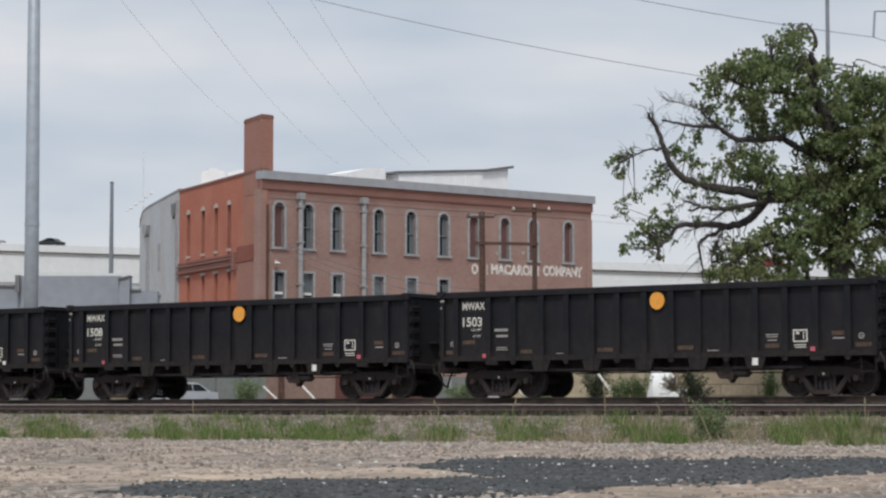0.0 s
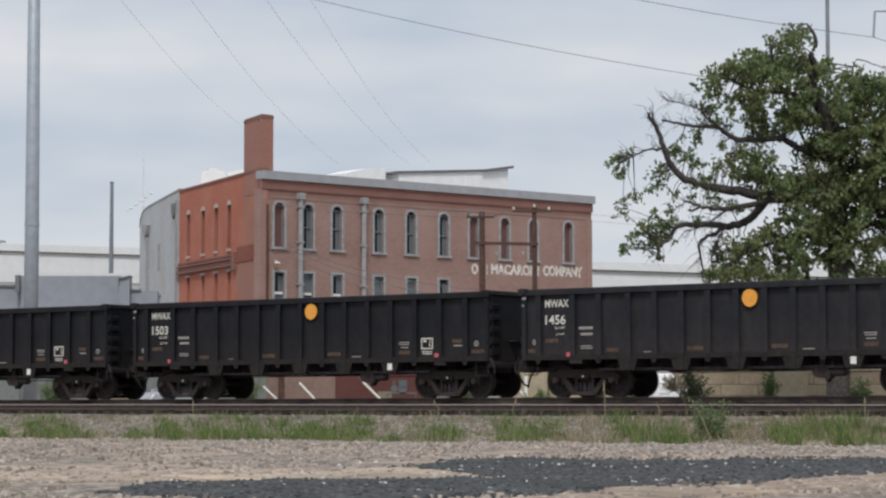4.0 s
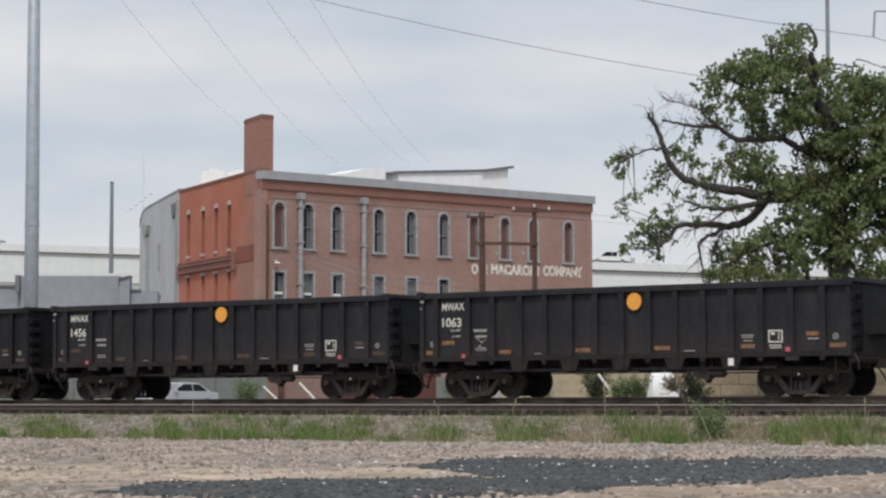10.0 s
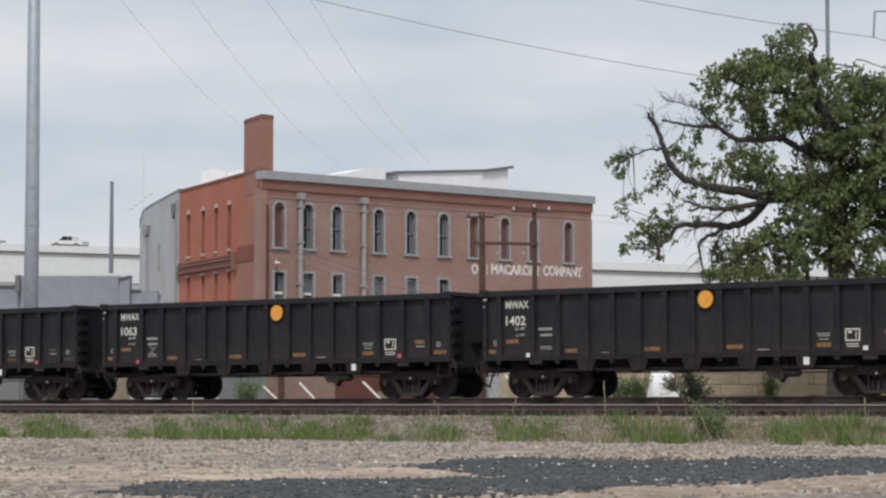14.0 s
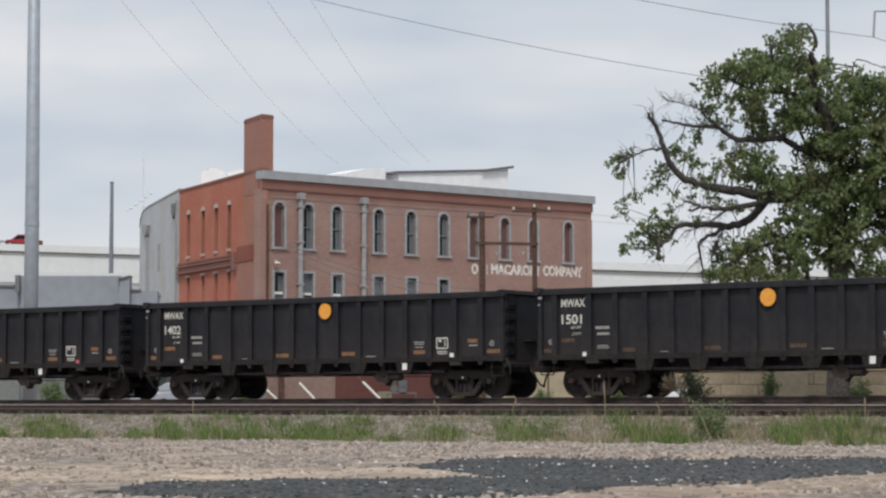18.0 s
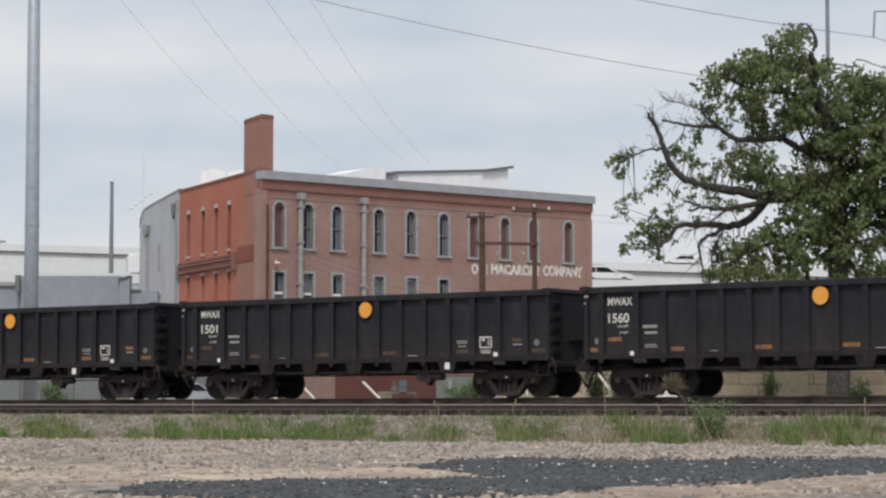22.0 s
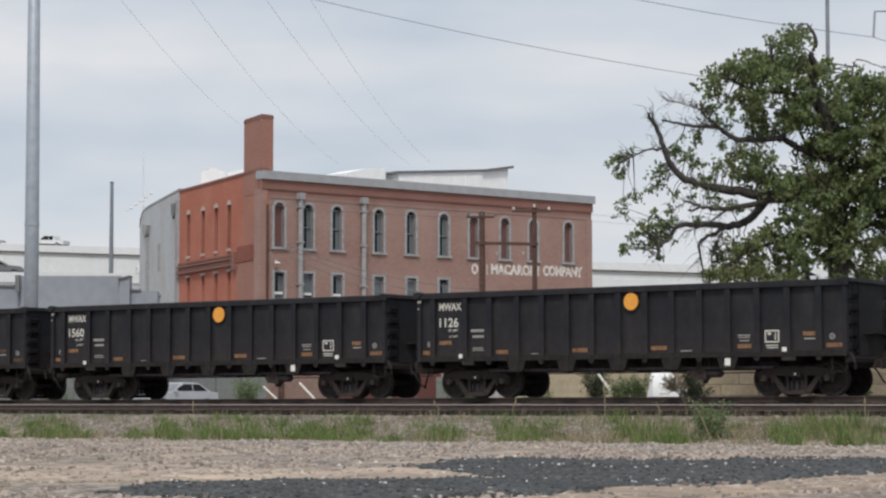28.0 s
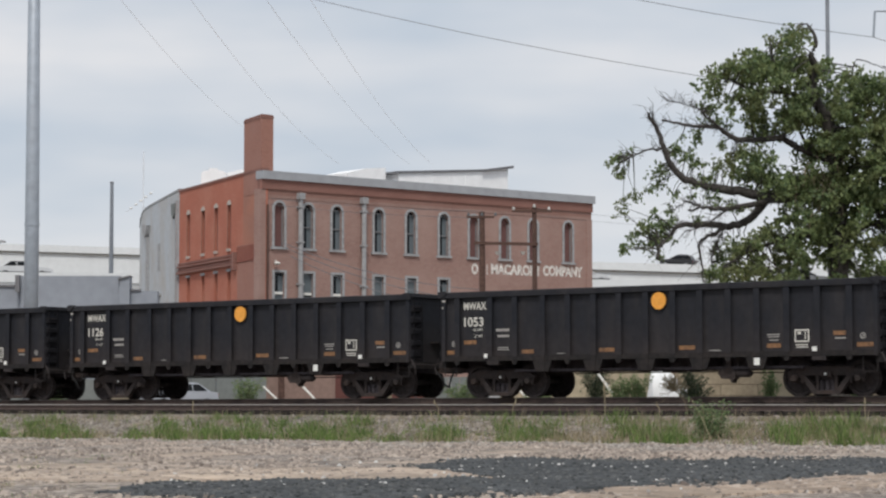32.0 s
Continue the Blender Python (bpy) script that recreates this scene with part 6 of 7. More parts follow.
TIP_SPRAYS = [(-9.5, 11.0, 0.5, 0.35), (-9.1, 11.5, 0.3, 0.25), (-9.3, 10.5, 0.4, 0.2), (-7.5, 10.8, 0.4, 0.3), (-8.0, 10.2, 0.5, 0.3), (-8.5, 9.7, 0.35, 0.25), (-9.2, 9.1, 0.3, 0.3), (-7.6, 8.7, 0.6, 0.45), (-8.3, 8.0, 0.6, 0.45), (-7.5, 7.9, 0.5, 0.4), (-9.0, 7.3, 0.45, 0.23), (-8.0, 7.4, 0.4, 0.25), (-7.5, 6.9, 0.23, 0.18)]
LIMB_SPRAYS = [(-6.7, 11.5, 0.55, 0.3), (-6.3, 11.1, 0.4, 0.2), (-7.1, 9.6, 0.15, 0.25), (-6.3, 9.7, 0.23, 0.3), (-5.4, 10.7, 0.45, 0.4), (-4.7, 10.8, 0.45, 0.4), (-5.2, 9.3, 0.23, 0.4), (-5.8, 8.7, 0.23, 0.18), (-6.1, 12.3, 0.38, 0.33), (-5.4, 13.4, 0.45, 0.55), (-4.9, 11.8, 0.3, 0.25), (-4.4, 11.5, 0.35, 0.35), (-6.8, 11.9, 0.35, 0.2), (-4.3, 9.0, 0.5, 0.45), (-6.1, 10.2, 0.25, 0.2), (-5.6, 10.0, 0.23, 0.23)]
# holes cut through the crown's whole depth, placed to fit the camera's view
GAPS = [(-1.6, 12.2, 0.38, 0.28), (-2.0, 11.4, 0.53, 0.43), (-4.0, 12.3, 0.35, 0.45), (-4.4, 14.4, 0.25, 0.25), (-4.1, 13.6, 0.18, 0.18), (-3.1, 8.5, 0.35, 0.25), (-4.3, 8.4, 0.75, 0.35), (-0.4, 16.0, 0.23, 0.35), (-0.4, 11.0, 0.2, 0.2), (0.6, 15.7, 0.23, 0.3), (1.5, 8.0, 0.35, 0.25), (2.2, 7.0, 0.4, 0.35), (2.0, 15.2, 0.35, 0.2), (0.7, 6.3, 0.23, 0.35), (-0.6, 6.2, 0.15, 0.35), (-2.9, 6.5, 0.2, 0.2), (-2.5, 13.2, 0.23, 0.2), (-0.3, 12.7, 0.18, 0.18), (1.6, 11.8, 0.25, 0.2), (-2.1, 8.2, 0.23, 0.2), (-2.9, 9.5, 0.2, 0.15), (-1.1, 12.3, 0.2, 0.15), (-4.2, 9.7, 0.2, 0.18)]


def smooth_line(points, steps=4):
    """A rounded line through the points."""
    pts = [Vector(p) for p in points]
    out = []
    for i in range(len(pts) - 1):
        p0, p1, p2, p3 = pts[max(i - 1, 0)], pts[i], pts[i + 1], pts[min(i + 2, len(pts) - 1)]
        for k in range(steps):
            t = k / steps
            out.append(0.5 * (2 * p1 + (p2 - p0) * t + (2 * p0 - 5 * p1 + 4 * p2 - p3) * t * t + (3 * p1 - 3 * p2 + p3 - p0) * t ** 3))
    return out + [pts[-1]]


def build_tree(rng):
    tree = thing("tree", "large ragged green elm with a dead-tipped side limb", "tree", at=Matrix.Translation(TREE_AT))
    line = smooth_line(TRUNK)
    part("trunk", Shape().tube(line, [0.56 * (1 - 0.93 * (k / (len(line) - 1)) ** 0.8) for k in range(len(line))], 12), BARK, tree, "dark furrowed trunk", smooth=True)
    nodes = list(line[12:])
    for r, limb in WEST_LIMBS + DROOPING_LIMBS + UPPER_LIMBS + EAST_LIMBS:
        run = smooth_line(limb)
        end = 0.42 if r > 0.25 else 0.25
        knots = [p + Vector((rng.gauss(0, 0.02), 0, rng.gauss(0, 0.03))) for p in run]
        part("limb", Shape().tube(knots, [r * (1 - (1 - end) * k / (len(run) - 1)) for k in range(len(run))], 8), BARK, tree, smooth=True)
        nodes += run
    wood, bare = Shape(), Shape()

    def twig(shape, a, b, r):
        c = a.lerp(b, 0.5) + Vector((rng.gauss(0, 0.12), rng.gauss(0, 0.1), rng.uniform(0.0, 0.22)))
        shape.tube([a, a.lerp(c, 0.6), c, c.lerp(b, 0.6), b], [r, r * 0.85, r * 0.7, r * 0.5, r * 0.25], 5)

    def gap(x, z):
        # ignores depth, so sky shows straight through from the camera
        if noise.noise(Vector((x * 1.9, 3.0, z * 1.9))) + 0.5 * noise.noise(Vector((x * 4.5, 8.0, z * 4.5))) > 0.40:
            return True
        return any(((x - a) / (b + 0.10)) ** 2 + ((z - c) / (d + 0.10)) ** 2 < 1 for a, c, b, d in GAPS)

    def leaf(s, p, size, droop):
        a = Vector((rng.gauss(0, 0.6), rng.gauss(0, 0.6), -droop + rng.gauss(0, 0.5))).normalized()
        b = a.cross(Vector((rng.gauss(0, 1), rng.gauss(0, 1), rng.gauss(0, 1)))).normalized()
        k = size * rng.uniform(0.65, 1.3)
        fold = a.cross(b) * k * 0.14
        s.add([p - a * k, p + b * k * 0.56 + fold, p + a * k, p - b * k * 0.56 + fold], [(0, 1, 2), (0, 2, 3)])

    def fill(masses, per, size, depth, ragged, bough):
        """Drooping sprigs of leaves, gathered in clumps that hang on twigs."""
        s = Shape()
        for x, z, rx, rz in masses:
            area = math.pi * rx * rz
            for _ in range(max(2, int(area * bough))):
                w, d = rng.uniform(0, 6.28), math.sqrt(rng.random())
                c = Vector((x + rx * d * math.cos(w), rng.gauss(-0.5, depth), z - 0.08 + rz * d * math.sin(w)))
                near = min(nodes, key=lambda q: (q - c).length)
                if gap(c.x, c.z) and rng.random() < 0.85:
                    continue
                if (near - c).length < 3.2:
                    twig(wood, near, c, rng.uniform(0.018, 0.034))
                r = rng.uniform(0.16, 0.34) * ragged
                for _ in range(max(3, int(per / bough))):
                    p = c + Vector((rng.gauss(0, r), rng.gauss(0, r * 1.3), rng.gauss(0, r * 0.8)))
                    way = Vector((rng.gauss(-0.1, 0.5), rng.gauss(0, 0.5), -0.6)).normalized() * rng.uniform(0.2, 0.42)
                    for k in range(8):
                        q = p + way * (k / 7 - 0.4) + Vector((rng.gauss(0, 0.06), rng.gauss(0, 0.06), rng.gauss(0, 0.05)))
                        if not gap(q.x, q.z) or rng.random() < 0.10:
                            leaf(s, q, size, 0.7)
        return s
    for masses, per in ((CROWN_MASSES, 66), (EAST_MASSES, 84), (LOW_MASSES, 60)):
        tagged(part("crown", fill(masses, per, 0.105, 1.3, 0.85, 9), LEAF, tree, "dense green leaf masses with gaps"), kind="stuff")
    for sprays in (TIP_SPRAYS, LIMB_SPRAYS):
        tagged(part("sprays", fill(sprays, 36, 0.092, 0.3, 0.5, 16), LEAF, tree, "loose hanging leaf sprays"), kind="stuff")
    # bare twigs on the dead limb, withes hanging from the drooping ones
    for limbs, low, high, count in ((WEST_LIMBS, -0.5, 0.9, 170), (UPPER_LIMBS[:2], -0.5, 0.8, 160), (DROOPING_LIMBS[:4], -1.0, 0.3, 190)):
        for _ in range(count):
            run = rng.choice(limbs)[1]
            k = rng.randrange(len(run) - 1)
            a = Vector(run[k]).lerp(Vector(run[k + 1]), rng.random())
            if a.x > -4.2:
                continue
            twig(bare, a, a + Vector((rng.gauss(-0.25, 0.35), rng.gauss(0, 0.3), rng.uniform(low, high))) * rng.uniform(0.5, 1.1), rng.uniform(0.008, 0.018))
    vines = Shape()
    for _ in range(42):
        a = Vector((rng.gauss(-0.5, 0.7), rng.uniform(-2.0, -0.8), rng.uniform(8.8, 12.0)))
        b = a + Vector((rng.gauss(0, 0.3), 0, -rng.uniform(0.4, 1.2)))
        c, d = rng.gauss(0, 0.14), rng.gauss(0, 0.14)
        vines.tube([a, a.lerp(b, 0.33) + Vector((c, 0, 0.05)), a.lerp(b, 0.66) + Vector((d, 0, 0)), b], [0.012, 0.016, 0.014, 0.006], 4)
    tagged(part("dead_vines", vines, DRY_GRASS, tree, "hanging dead straw-brown vines"), kind="stuff")
    tagged(part("twig_mass", wood, BARK, tree, "leafy brown twigs"), kind="stuff")
    tagged(part("bare_twig_mass", bare, BARK, tree, "bare grey-brown twigs"), kind="stuff")


def build_bush(name, label, x, y, w, h, rng, mat=WEED, leaves=1700, size=0.09):
    b = thing(name, label, "bush", at=pose(x, y, 0))
    z0 = lot_height(Vector((x, y, 0)))
    stems = Shape()
    s = Shape()
    for _ in range(14):
        a = Vector((rng.gauss(0, w * 0.1), rng.gauss(0, w * 0.1), z0 - 0.05))
        e = Vector((rng.gauss(0, w * 0.35), rng.gauss(0, w * 0.3), z0 + h * rng.uniform(0.5, 1.0)))
        stems.tube([a, a.lerp(e, 0.5) + Vector((0, 0, 0.05 * h)), e], [0.014, 0.010, 0.004], 5)
        for _ in range(leaves // 14):
            p = a.lerp(e, rng.uniform(0.15, 1.0)) + Vector((rng.gauss(0, w * 0.10), rng.gauss(0, w * 0.1), rng.gauss(0, h * 0.06)))
            p.z = max(p.z, z0 + 0.02)
            d = Vector((rng.gauss(0, 1), rng.gauss(0, 1), rng.gauss(0.4, 0.7))).normalized()
            c = d.cross(Vector((rng.gauss(0, 1), rng.gauss(0, 1), rng.gauss(0, 1)))).normalized()
            k = size * rng.uniform(0.5, 1.2)
            s.add([p - d * k, p + c * k * 0.35, p + d * k, p - c * k * 0.35], [(0, 1, 2, 3)])
    tagged(part("stem_mass", stems, DRY_GRASS, b), kind="stuff")
    tagged(part("foliage", s, mat, b), kind="stuff")
    return b


# ---- the strip behind the train ----
def build_backyard(rng):
    sedan = build_vehicle("sedan", car_paint("pale_silver", (0.43, 0.455, 0.50)), "parked pale silver saloon car behind the tracks", "", "car", SCREEN_SKY)
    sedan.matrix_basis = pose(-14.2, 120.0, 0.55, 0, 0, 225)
    wall = thing("panel_wall", "dull grey panel wall with a pale top rail", "fence", at=pose(-13.9, 125.0, 0.5))
    k = -4.2
    while k < 4.0:
        part("panel", Shape().box(k, k + 1.34, 0, 0.06, 0, 2.3), GREY_FENCE, wall)
        part("post", Shape().box(k - 0.05, k, -0.03, 0.09, 0, 2.32), METER_GREY, wall)
        k += 1.4
    part("top_rail", Shape().box(-4.25, 4.0, -0.05, 0.1, 2.3, 2.38), TRIM_GREY, wall)
    gate = thing("service_gate", "beige steel service gate with a round plate", "gate", at=pose(-17.0, 120.9, 0.5))
    part("gate_panel", Shape().box(-0.9, 0.62, 0, 0.06, 0, 1.9), TAN_DULL, gate)
    part("round_plate", Shape().lathe([(0, -0.03), (0.2, -0.03), (0.22, 0), (0, 0)], (0.32, 0, 1.0), "y", 16), METER_GREY, gate)
    part("side_panel", Shape().box(0.64, 1.75, 0, 0.05, 0, 1.9), GREY_FENCE, gate, "dull grey side panel")
    # added panels, no known fence: they stand in for the warehouse foot's darker tone
    low = thing("panel_fence", "added low grey panels darkening the warehouse foot", "fence", at=pose(-21.9, 121.2, 0.5))
    for k in range(5):
        part("panel", Shape().box(-3.6 + k * 1.44, -2.2 + k * 1.44, 0, 0.05, 0, 1.72), GREY_FENCE, low)
        part("post", Shape().box(-2.19 + k * 1.44, -2.17 + k * 1.44, -0.05, 0.06, 0, 1.75), METER_GREY, low)
    build_bush("shrub", "green shrub before the added grey panels", -20.6, 120.4, 1.2, 1.7, rng)
    build_bush("shrub", "green shrub before the grey panel wall", -10.7, 122.5, 1.4, 1.85, rng)
    for x, y, dx, top in ((-9.86, 124, 1.50, 1.36), (-7.87, 124, 1.52, 1.55), (-4.40, 124, 1.68, 1.61), (3.15, 115.4, 1.84, 1.84), (7.5, 109.6, 1.40, 1.86)):
        g = thing("guy_guard", "leaning white guy-wire guard tube", "guy wire", "guy wires", at=pose(x, y, 0.5))
        part("tube", Shape().tube([(dx, 0, -0.05), (0, 0, top)], 0.065, 8), GUARD_WHITE, g)
        part("wire", Shape().tube([(0, 0, top), (-dx * 1.6, 0, top * 2.6)], 0.012, 5), WIRE, g)
    meter = thing("gas_meter", "grey gas meter set on pipes by the wall", "gas meter", at=pose(-2.42, 126.5, 0.5))
    part("meter_case", Shape().box(-0.05, 0.40, -0.15, 0.15, 1.05, 1.72).box(0.02, 0.33, -0.19, -0.15, 1.35, 1.62), METER_GREY, meter)
    part("regulator", Shape().lathe([(0, -0.05), (0.2, -0.05), (0.2, 0.05), (0, 0.05)], (-0.30, 0, 1.25), "y", 12).tube([(-0.30, 0, 1.4), (-0.30, 0, 1.7)], 0.07, 8), METER_GREY, meter)
    part("pipe", Shape().tube([(-0.7, 0, 0), (-0.7, 0, 0.98), (0.9, 0, 0.98), (0.9, 0, 0)], 0.06, 6), METER_GREY, meter)
    # brick plinth and tan walls at street level
    plinth = thing("plinth_wall", "low red-brown brick yard wall", "wall", at=pose(-6.3, 128.2, 0.4))
    part("brickwork", Shape().box(-3.9, 6.2, 0, 0.35, 0, 2.3), BRICK_PLINTH, plinth)
    part("plaster_panel", Shape().box(-3.9, -2.75, -0.03, 0.0, 0.0, 2.3), PINK_PLASTER, plinth, "pinkish tan plaster")
    part("plaster_panel", Shape().box(-2.68, 0.2, -0.03, 0.0, 0.0, 2.3), PINK_PLASTER, plinth, "pinkish tan plaster")
    part("plaster_panel", Shape().box(2.6, 3.4, -0.03, 0.0, 0.0, 1.2), TAN_DULL, plinth)
    for x in (-4.22, -3.02):
        part("post", Shape().box(x, x + 0.31, -0.16, -0.031, 0, 2.3), WOOD_POLE, plinth, "dark brown post")
    part("ledge", Shape().box(-1.95, -0.35, -0.3, -0.031, 0.10, 0.22), TRIM_GREY, plinth)
    gate = thing("yard_gate", "dark grey-green panel gate with a pale post", "gate", at=pose(0.6, 126.72, 0.45))
    for k in range(5):
        part("gate_panel", Shape().box(-0.98 + k * 0.66, -0.34 + k * 0.66, 0, 0.05, 0.05, 1.95), GREY_FENCE, gate)
    part("post", Shape().box(-0.27, -0.12, -0.12, -0.01, 0, 1.8), TRIM_GREY, gate)
    tan = thing("tan_wall", "tan plastered yard wall with a white post", "wall", at=pose(5.19, 116.0, 0.4))
    part("plaster_coat", Shape().box(-2.26, 6.1, 0, 0.4, 0, 2.4), TAN_WALL, tan)
    part("end_panel", Shape().box(-2.86, -2.27, -0.02, 0.38, 0, 2.34), TRIM_GREY, tan, "plain grey end panel")
    part("post", Shape().box(-1.02, -0.86, -0.12, 0.0, 0, 2.2), GUARD_WHITE, tan)
    # not a pipe: the wall's dark upright joint, made as a tube
    part("downpipe", Shape().tube([(0.2, -0.04, 0), (0.2, -0.04, 2.3)], 0.035, 8), WOOD_POLE, tan, "dark wall joint built as a thin tube")
    # big-block retaining wall on the street's far side
    block = Shape().box(0.012, 1.788, 0, 0.5, 0.012, 0.528).mesh("stone_block", SANDSTONE)
    retain = thing("block_wall", "tan big-block retaining wall in level courses", "retaining wall", at=pose(11.6, 109.3, 0.35))
    # unseen slab, added to stop light through the joints and darken them
    part("backing", Shape().box(-0.7, 13.4, 0.42, 0.48, 0, 2.3), WOOD_POLE, retain, "dark slab closing the open block joints")
    for row in range(5):
        for k in range(8):
            b = part("stone_block", block, SANDSTONE, retain)
            b.location = (k * 1.8 - (0.9 if row % 2 else 0.0), rng.uniform(-0.015, 0.015), row * 0.54 - 0.13)
    part("plaster_panel", Shape().box(4.4, 6.0, -0.1, -0.03, 0, 2.3), TAN_WALL, retain, "plain tan plaster panel")
    for x, w, h in ((8.6, 0.8, 1.7), (9.4, 0.8, 1.9), (15.5, 0.75, 2.1), (20.0, 1.2, 1.6)):
        build_bush("shrub", "green shrub behind the tracks", x * 0.98, 106, w, h, rng)
    build_bush("shrub", "dense dark green shrub beside the white tarpaulin", 11.6, 105.2, 1.5, 2.0, rng, EVERGREEN, 3000, 0.09)
    build_bush("evergreen", "dark green upright evergreen before the tan wall", 7.62, 112, 1.3, 2.6, rng, EVERGREEN, 2800, 0.09)
    for x, y, w, h in ((0.9, 124.6, 1.3, 1.6), (4.9, 114.2, 0.8, 1.0), (1.9, 124.8, 0.9, 1.9)):
        build_bush("shrub", "green shrub by the yard walls", x, y, w, h, rng)
    # white tarped heap
    verts = []
    for k in range(11):
        for m in range(9):
            x, y = -1.6 + 0.35 * k, -1.2 + 0.3 * m
            h = max(0.0, min(2.08, 2.08 - 0.87 * (x + 0.5), 7.0 * (x + 1.6))) * (1 - (y / 1.2) ** 2)
            verts.append((x, y, h * (1 + 0.22 * noise.noise(Vector((x * 2.1, y * 2.1, 7))))))
    heap = Shape().add(verts, [(k * 9 + m, k * 9 + 9 + m, k * 9 + 10 + m, k * 9 + m + 1) for k in range(10) for m in range(8)])
    solid("tarp_cover", heap, WHITE_METAL, "white tarpaulin over a sloping heap", "tarpaulin", at=pose(11.15, 107.6, 0.4))


# ---- weeds along the bank ----
def bank_point(q, n):
    """The ground on the line n metres out, at slope q (x over y) from the eye's foot."""
    y = n / (q * N.x + N.y)
    p = Vector((q * y, y, 0))
    p.z = lot_height(p)
    return p


# from slope, to slope, height, tufts
GRASS_RUNS = [(-0.196, -0.191, 0.32, 6), (-0.1835, -0.156, 0.36, 46), (-0.1398, -0.1298, 0.28, 11), (-0.126, -0.1148, 0.38, 24), (-0.1098, -0.0885, 0.38, 28), (-0.1035, -0.0885, 0.3, 8), (-0.0897, -0.0323, 0.40, 84), (-0.026, 0.0115, 0.28, 24), (-0.0047, 0.004, 0.46, 9), (0.024, 0.0503, 0.40, 34), (0.074, 0.0905, 0.44, 24), (0.0935, 0.107, 0.42, 20), (0.1077, 0.134, 0.40, 12), (0.1465, 0.164, 0.46, 26), (0.1630, 0.1827, 0.54, 30), (0.1815, 0.196, 0.36, 14)]


def build_weeds(rng):
    green, dry = Shape(), Shape()
    for a, b, h, count in GRASS_RUNS:
        for _ in range(int(count * 1.35)):
            q = rng.uniform(a, b)
            low = 43.37 + 8.16 * q + 1.7 * noise.noise(Vector((23.52 + 120 * q, h, 2))) + rng.gauss(0, 0.3)
            p = bank_point(q, rng.triangular(low, 50.0, low + 2.2))
            lush = noise.noise(Vector((p.x * 1.3, p.y * 0.5, 11))) + 0.5 * noise.noise(Vector((p.x * 4.0, p.y * 1.5, 5)))
            if lush > -0.38:
                tuft(green, p, h * rng.choice((0.35, 0.5, 0.7, 0.9, 1.15)), int(22 + 32 * max(0.0, lush + 0.3)), 0.13, rng, 0.009, 0.42)
            tuft(dry, p, h * 0.5, 10, 0.2, rng, 0.007, 0.5)
            if rng.random() < 0.5:
                tuft(dry, p, h * rng.uniform(0.7, 1.3), 9, 0.2, rng, 0.006, 0.25)
    for _ in range(420):
        q = rng.uniform(-0.216, 0.214)
        p = bank_point(q, rng.uniform(43.6 + 8.16 * q, 50.3))
        tuft(dry, p, rng.uniform(0.1, 0.3), 12, 0.12, rng, 0.008)
        if rng.random() < 0.5:
            tuft(green, p, 0.16, 14, 0.12, rng, 0.009)
    for _ in range(330):
        q = rng.uniform(-0.216, 0.214)
        p = bank_point(q, rng.uniform(47.6, 50.4))
        tuft(dry if rng.random() < 0.55 else green, p, rng.uniform(0.16, 0.42), 9, 0.22, rng, 0.006, 0.35)
    for _ in range(300):
        q = rng.uniform(0.05, 0.214)
        p = bank_point(q, rng.triangular(44.2 + 8.16 * q, 50.3, 45.4 + 8.16 * q))
        tuft(dry, p, rng.uniform(0.15, 0.36), 12, 0.2, rng, 0.006, 0.4)
    for _ in range(130):
        y = rng.uniform(21.5, 44)
        p = Vector((rng.triangular(-0.215, -0.10, -0.205) * y, y, 0))
        p.z = lot_height(p)
        tuft(dry if rng.random() < 0.6 else green, p, rng.uniform(0.04, 0.09), 12, 0.12, rng, 0.006)
    solid("grass", green, GRASS, "green grass tufts on the ballast bank", "grass", kind="stuff")
    solid("dry_grass", dry, DRY_GRASS, "straw-coloured dry grass on the bank", "grass", kind="stuff")
    p = bank_point(0.1178, 46.4)
    build_bush("weed", "tall grey-green weed on the bank", p.x, p.y, 0.9, 1.0, rng, WEED, 1600, 0.05)
    # a dry weed bent over the rail, with a broom-like head
    p = bank_point(0.1085, 50.9)
    weed = thing("broom_weed", "bent dry weed with a straw-coloured broom head", "weed", at=Matrix.Translation(p))
    part("stalk", Shape().tube([(0, 0, -0.05), (-0.10, 0, 0.40), (-0.28, 0, 0.66), (-0.42, 0, 0.80)], [0.014, 0.012, 0.010, 0.008], 6), STRAW, weed)
    head = Shape()
    for _ in range(210):
        w, d = rng.gauss(1.75, 0.75), rng.uniform(0.15, 0.42)
        a = Vector((-0.32 - 0.12 * rng.random(), 0, 0.66 + 0.12 * rng.random()))
        e = a + Vector((math.cos(w) * d, rng.gauss(0, 0.08), math.sin(w) * d))
        head.tube([a, a.lerp(e, 0.6) + Vector((rng.gauss(0, 0.012), 0, rng.gauss(0, 0.012))), e], [0.004, 0.004, 0.006], 4)
    tagged(part("broom_head", head, STRAW, weed, "spread straw-coloured seed head"), kind="stuff")
    for q, n, h in ((0.0715, 51.2, 0.95), (0.0302, 51.1, 0.5), (-0.0022, 51.1, 0.45), (-0.1098, 50.4, 0.5), (0.0953, 51.1, 0.4), (0.1865, 51.1, 0.5)):
        p = bank_point(q, n)
        a, e = rng.uniform(-0.06, 0.06), rng.uniform(-0.16, 0.16)
        solid("dry_stalk", Shape().tube([(0, 0, -0.05), (a, 0, h * 0.5), (e, 0, h * 0.8), (e * 1.1, 0, h)], [0.012, 0.012, 0.022, 0.006], 6), DRY_GRASS, "dry brown weed stalk beside the rail", "weed", "dry stalks", at=Matrix.Translation(p))


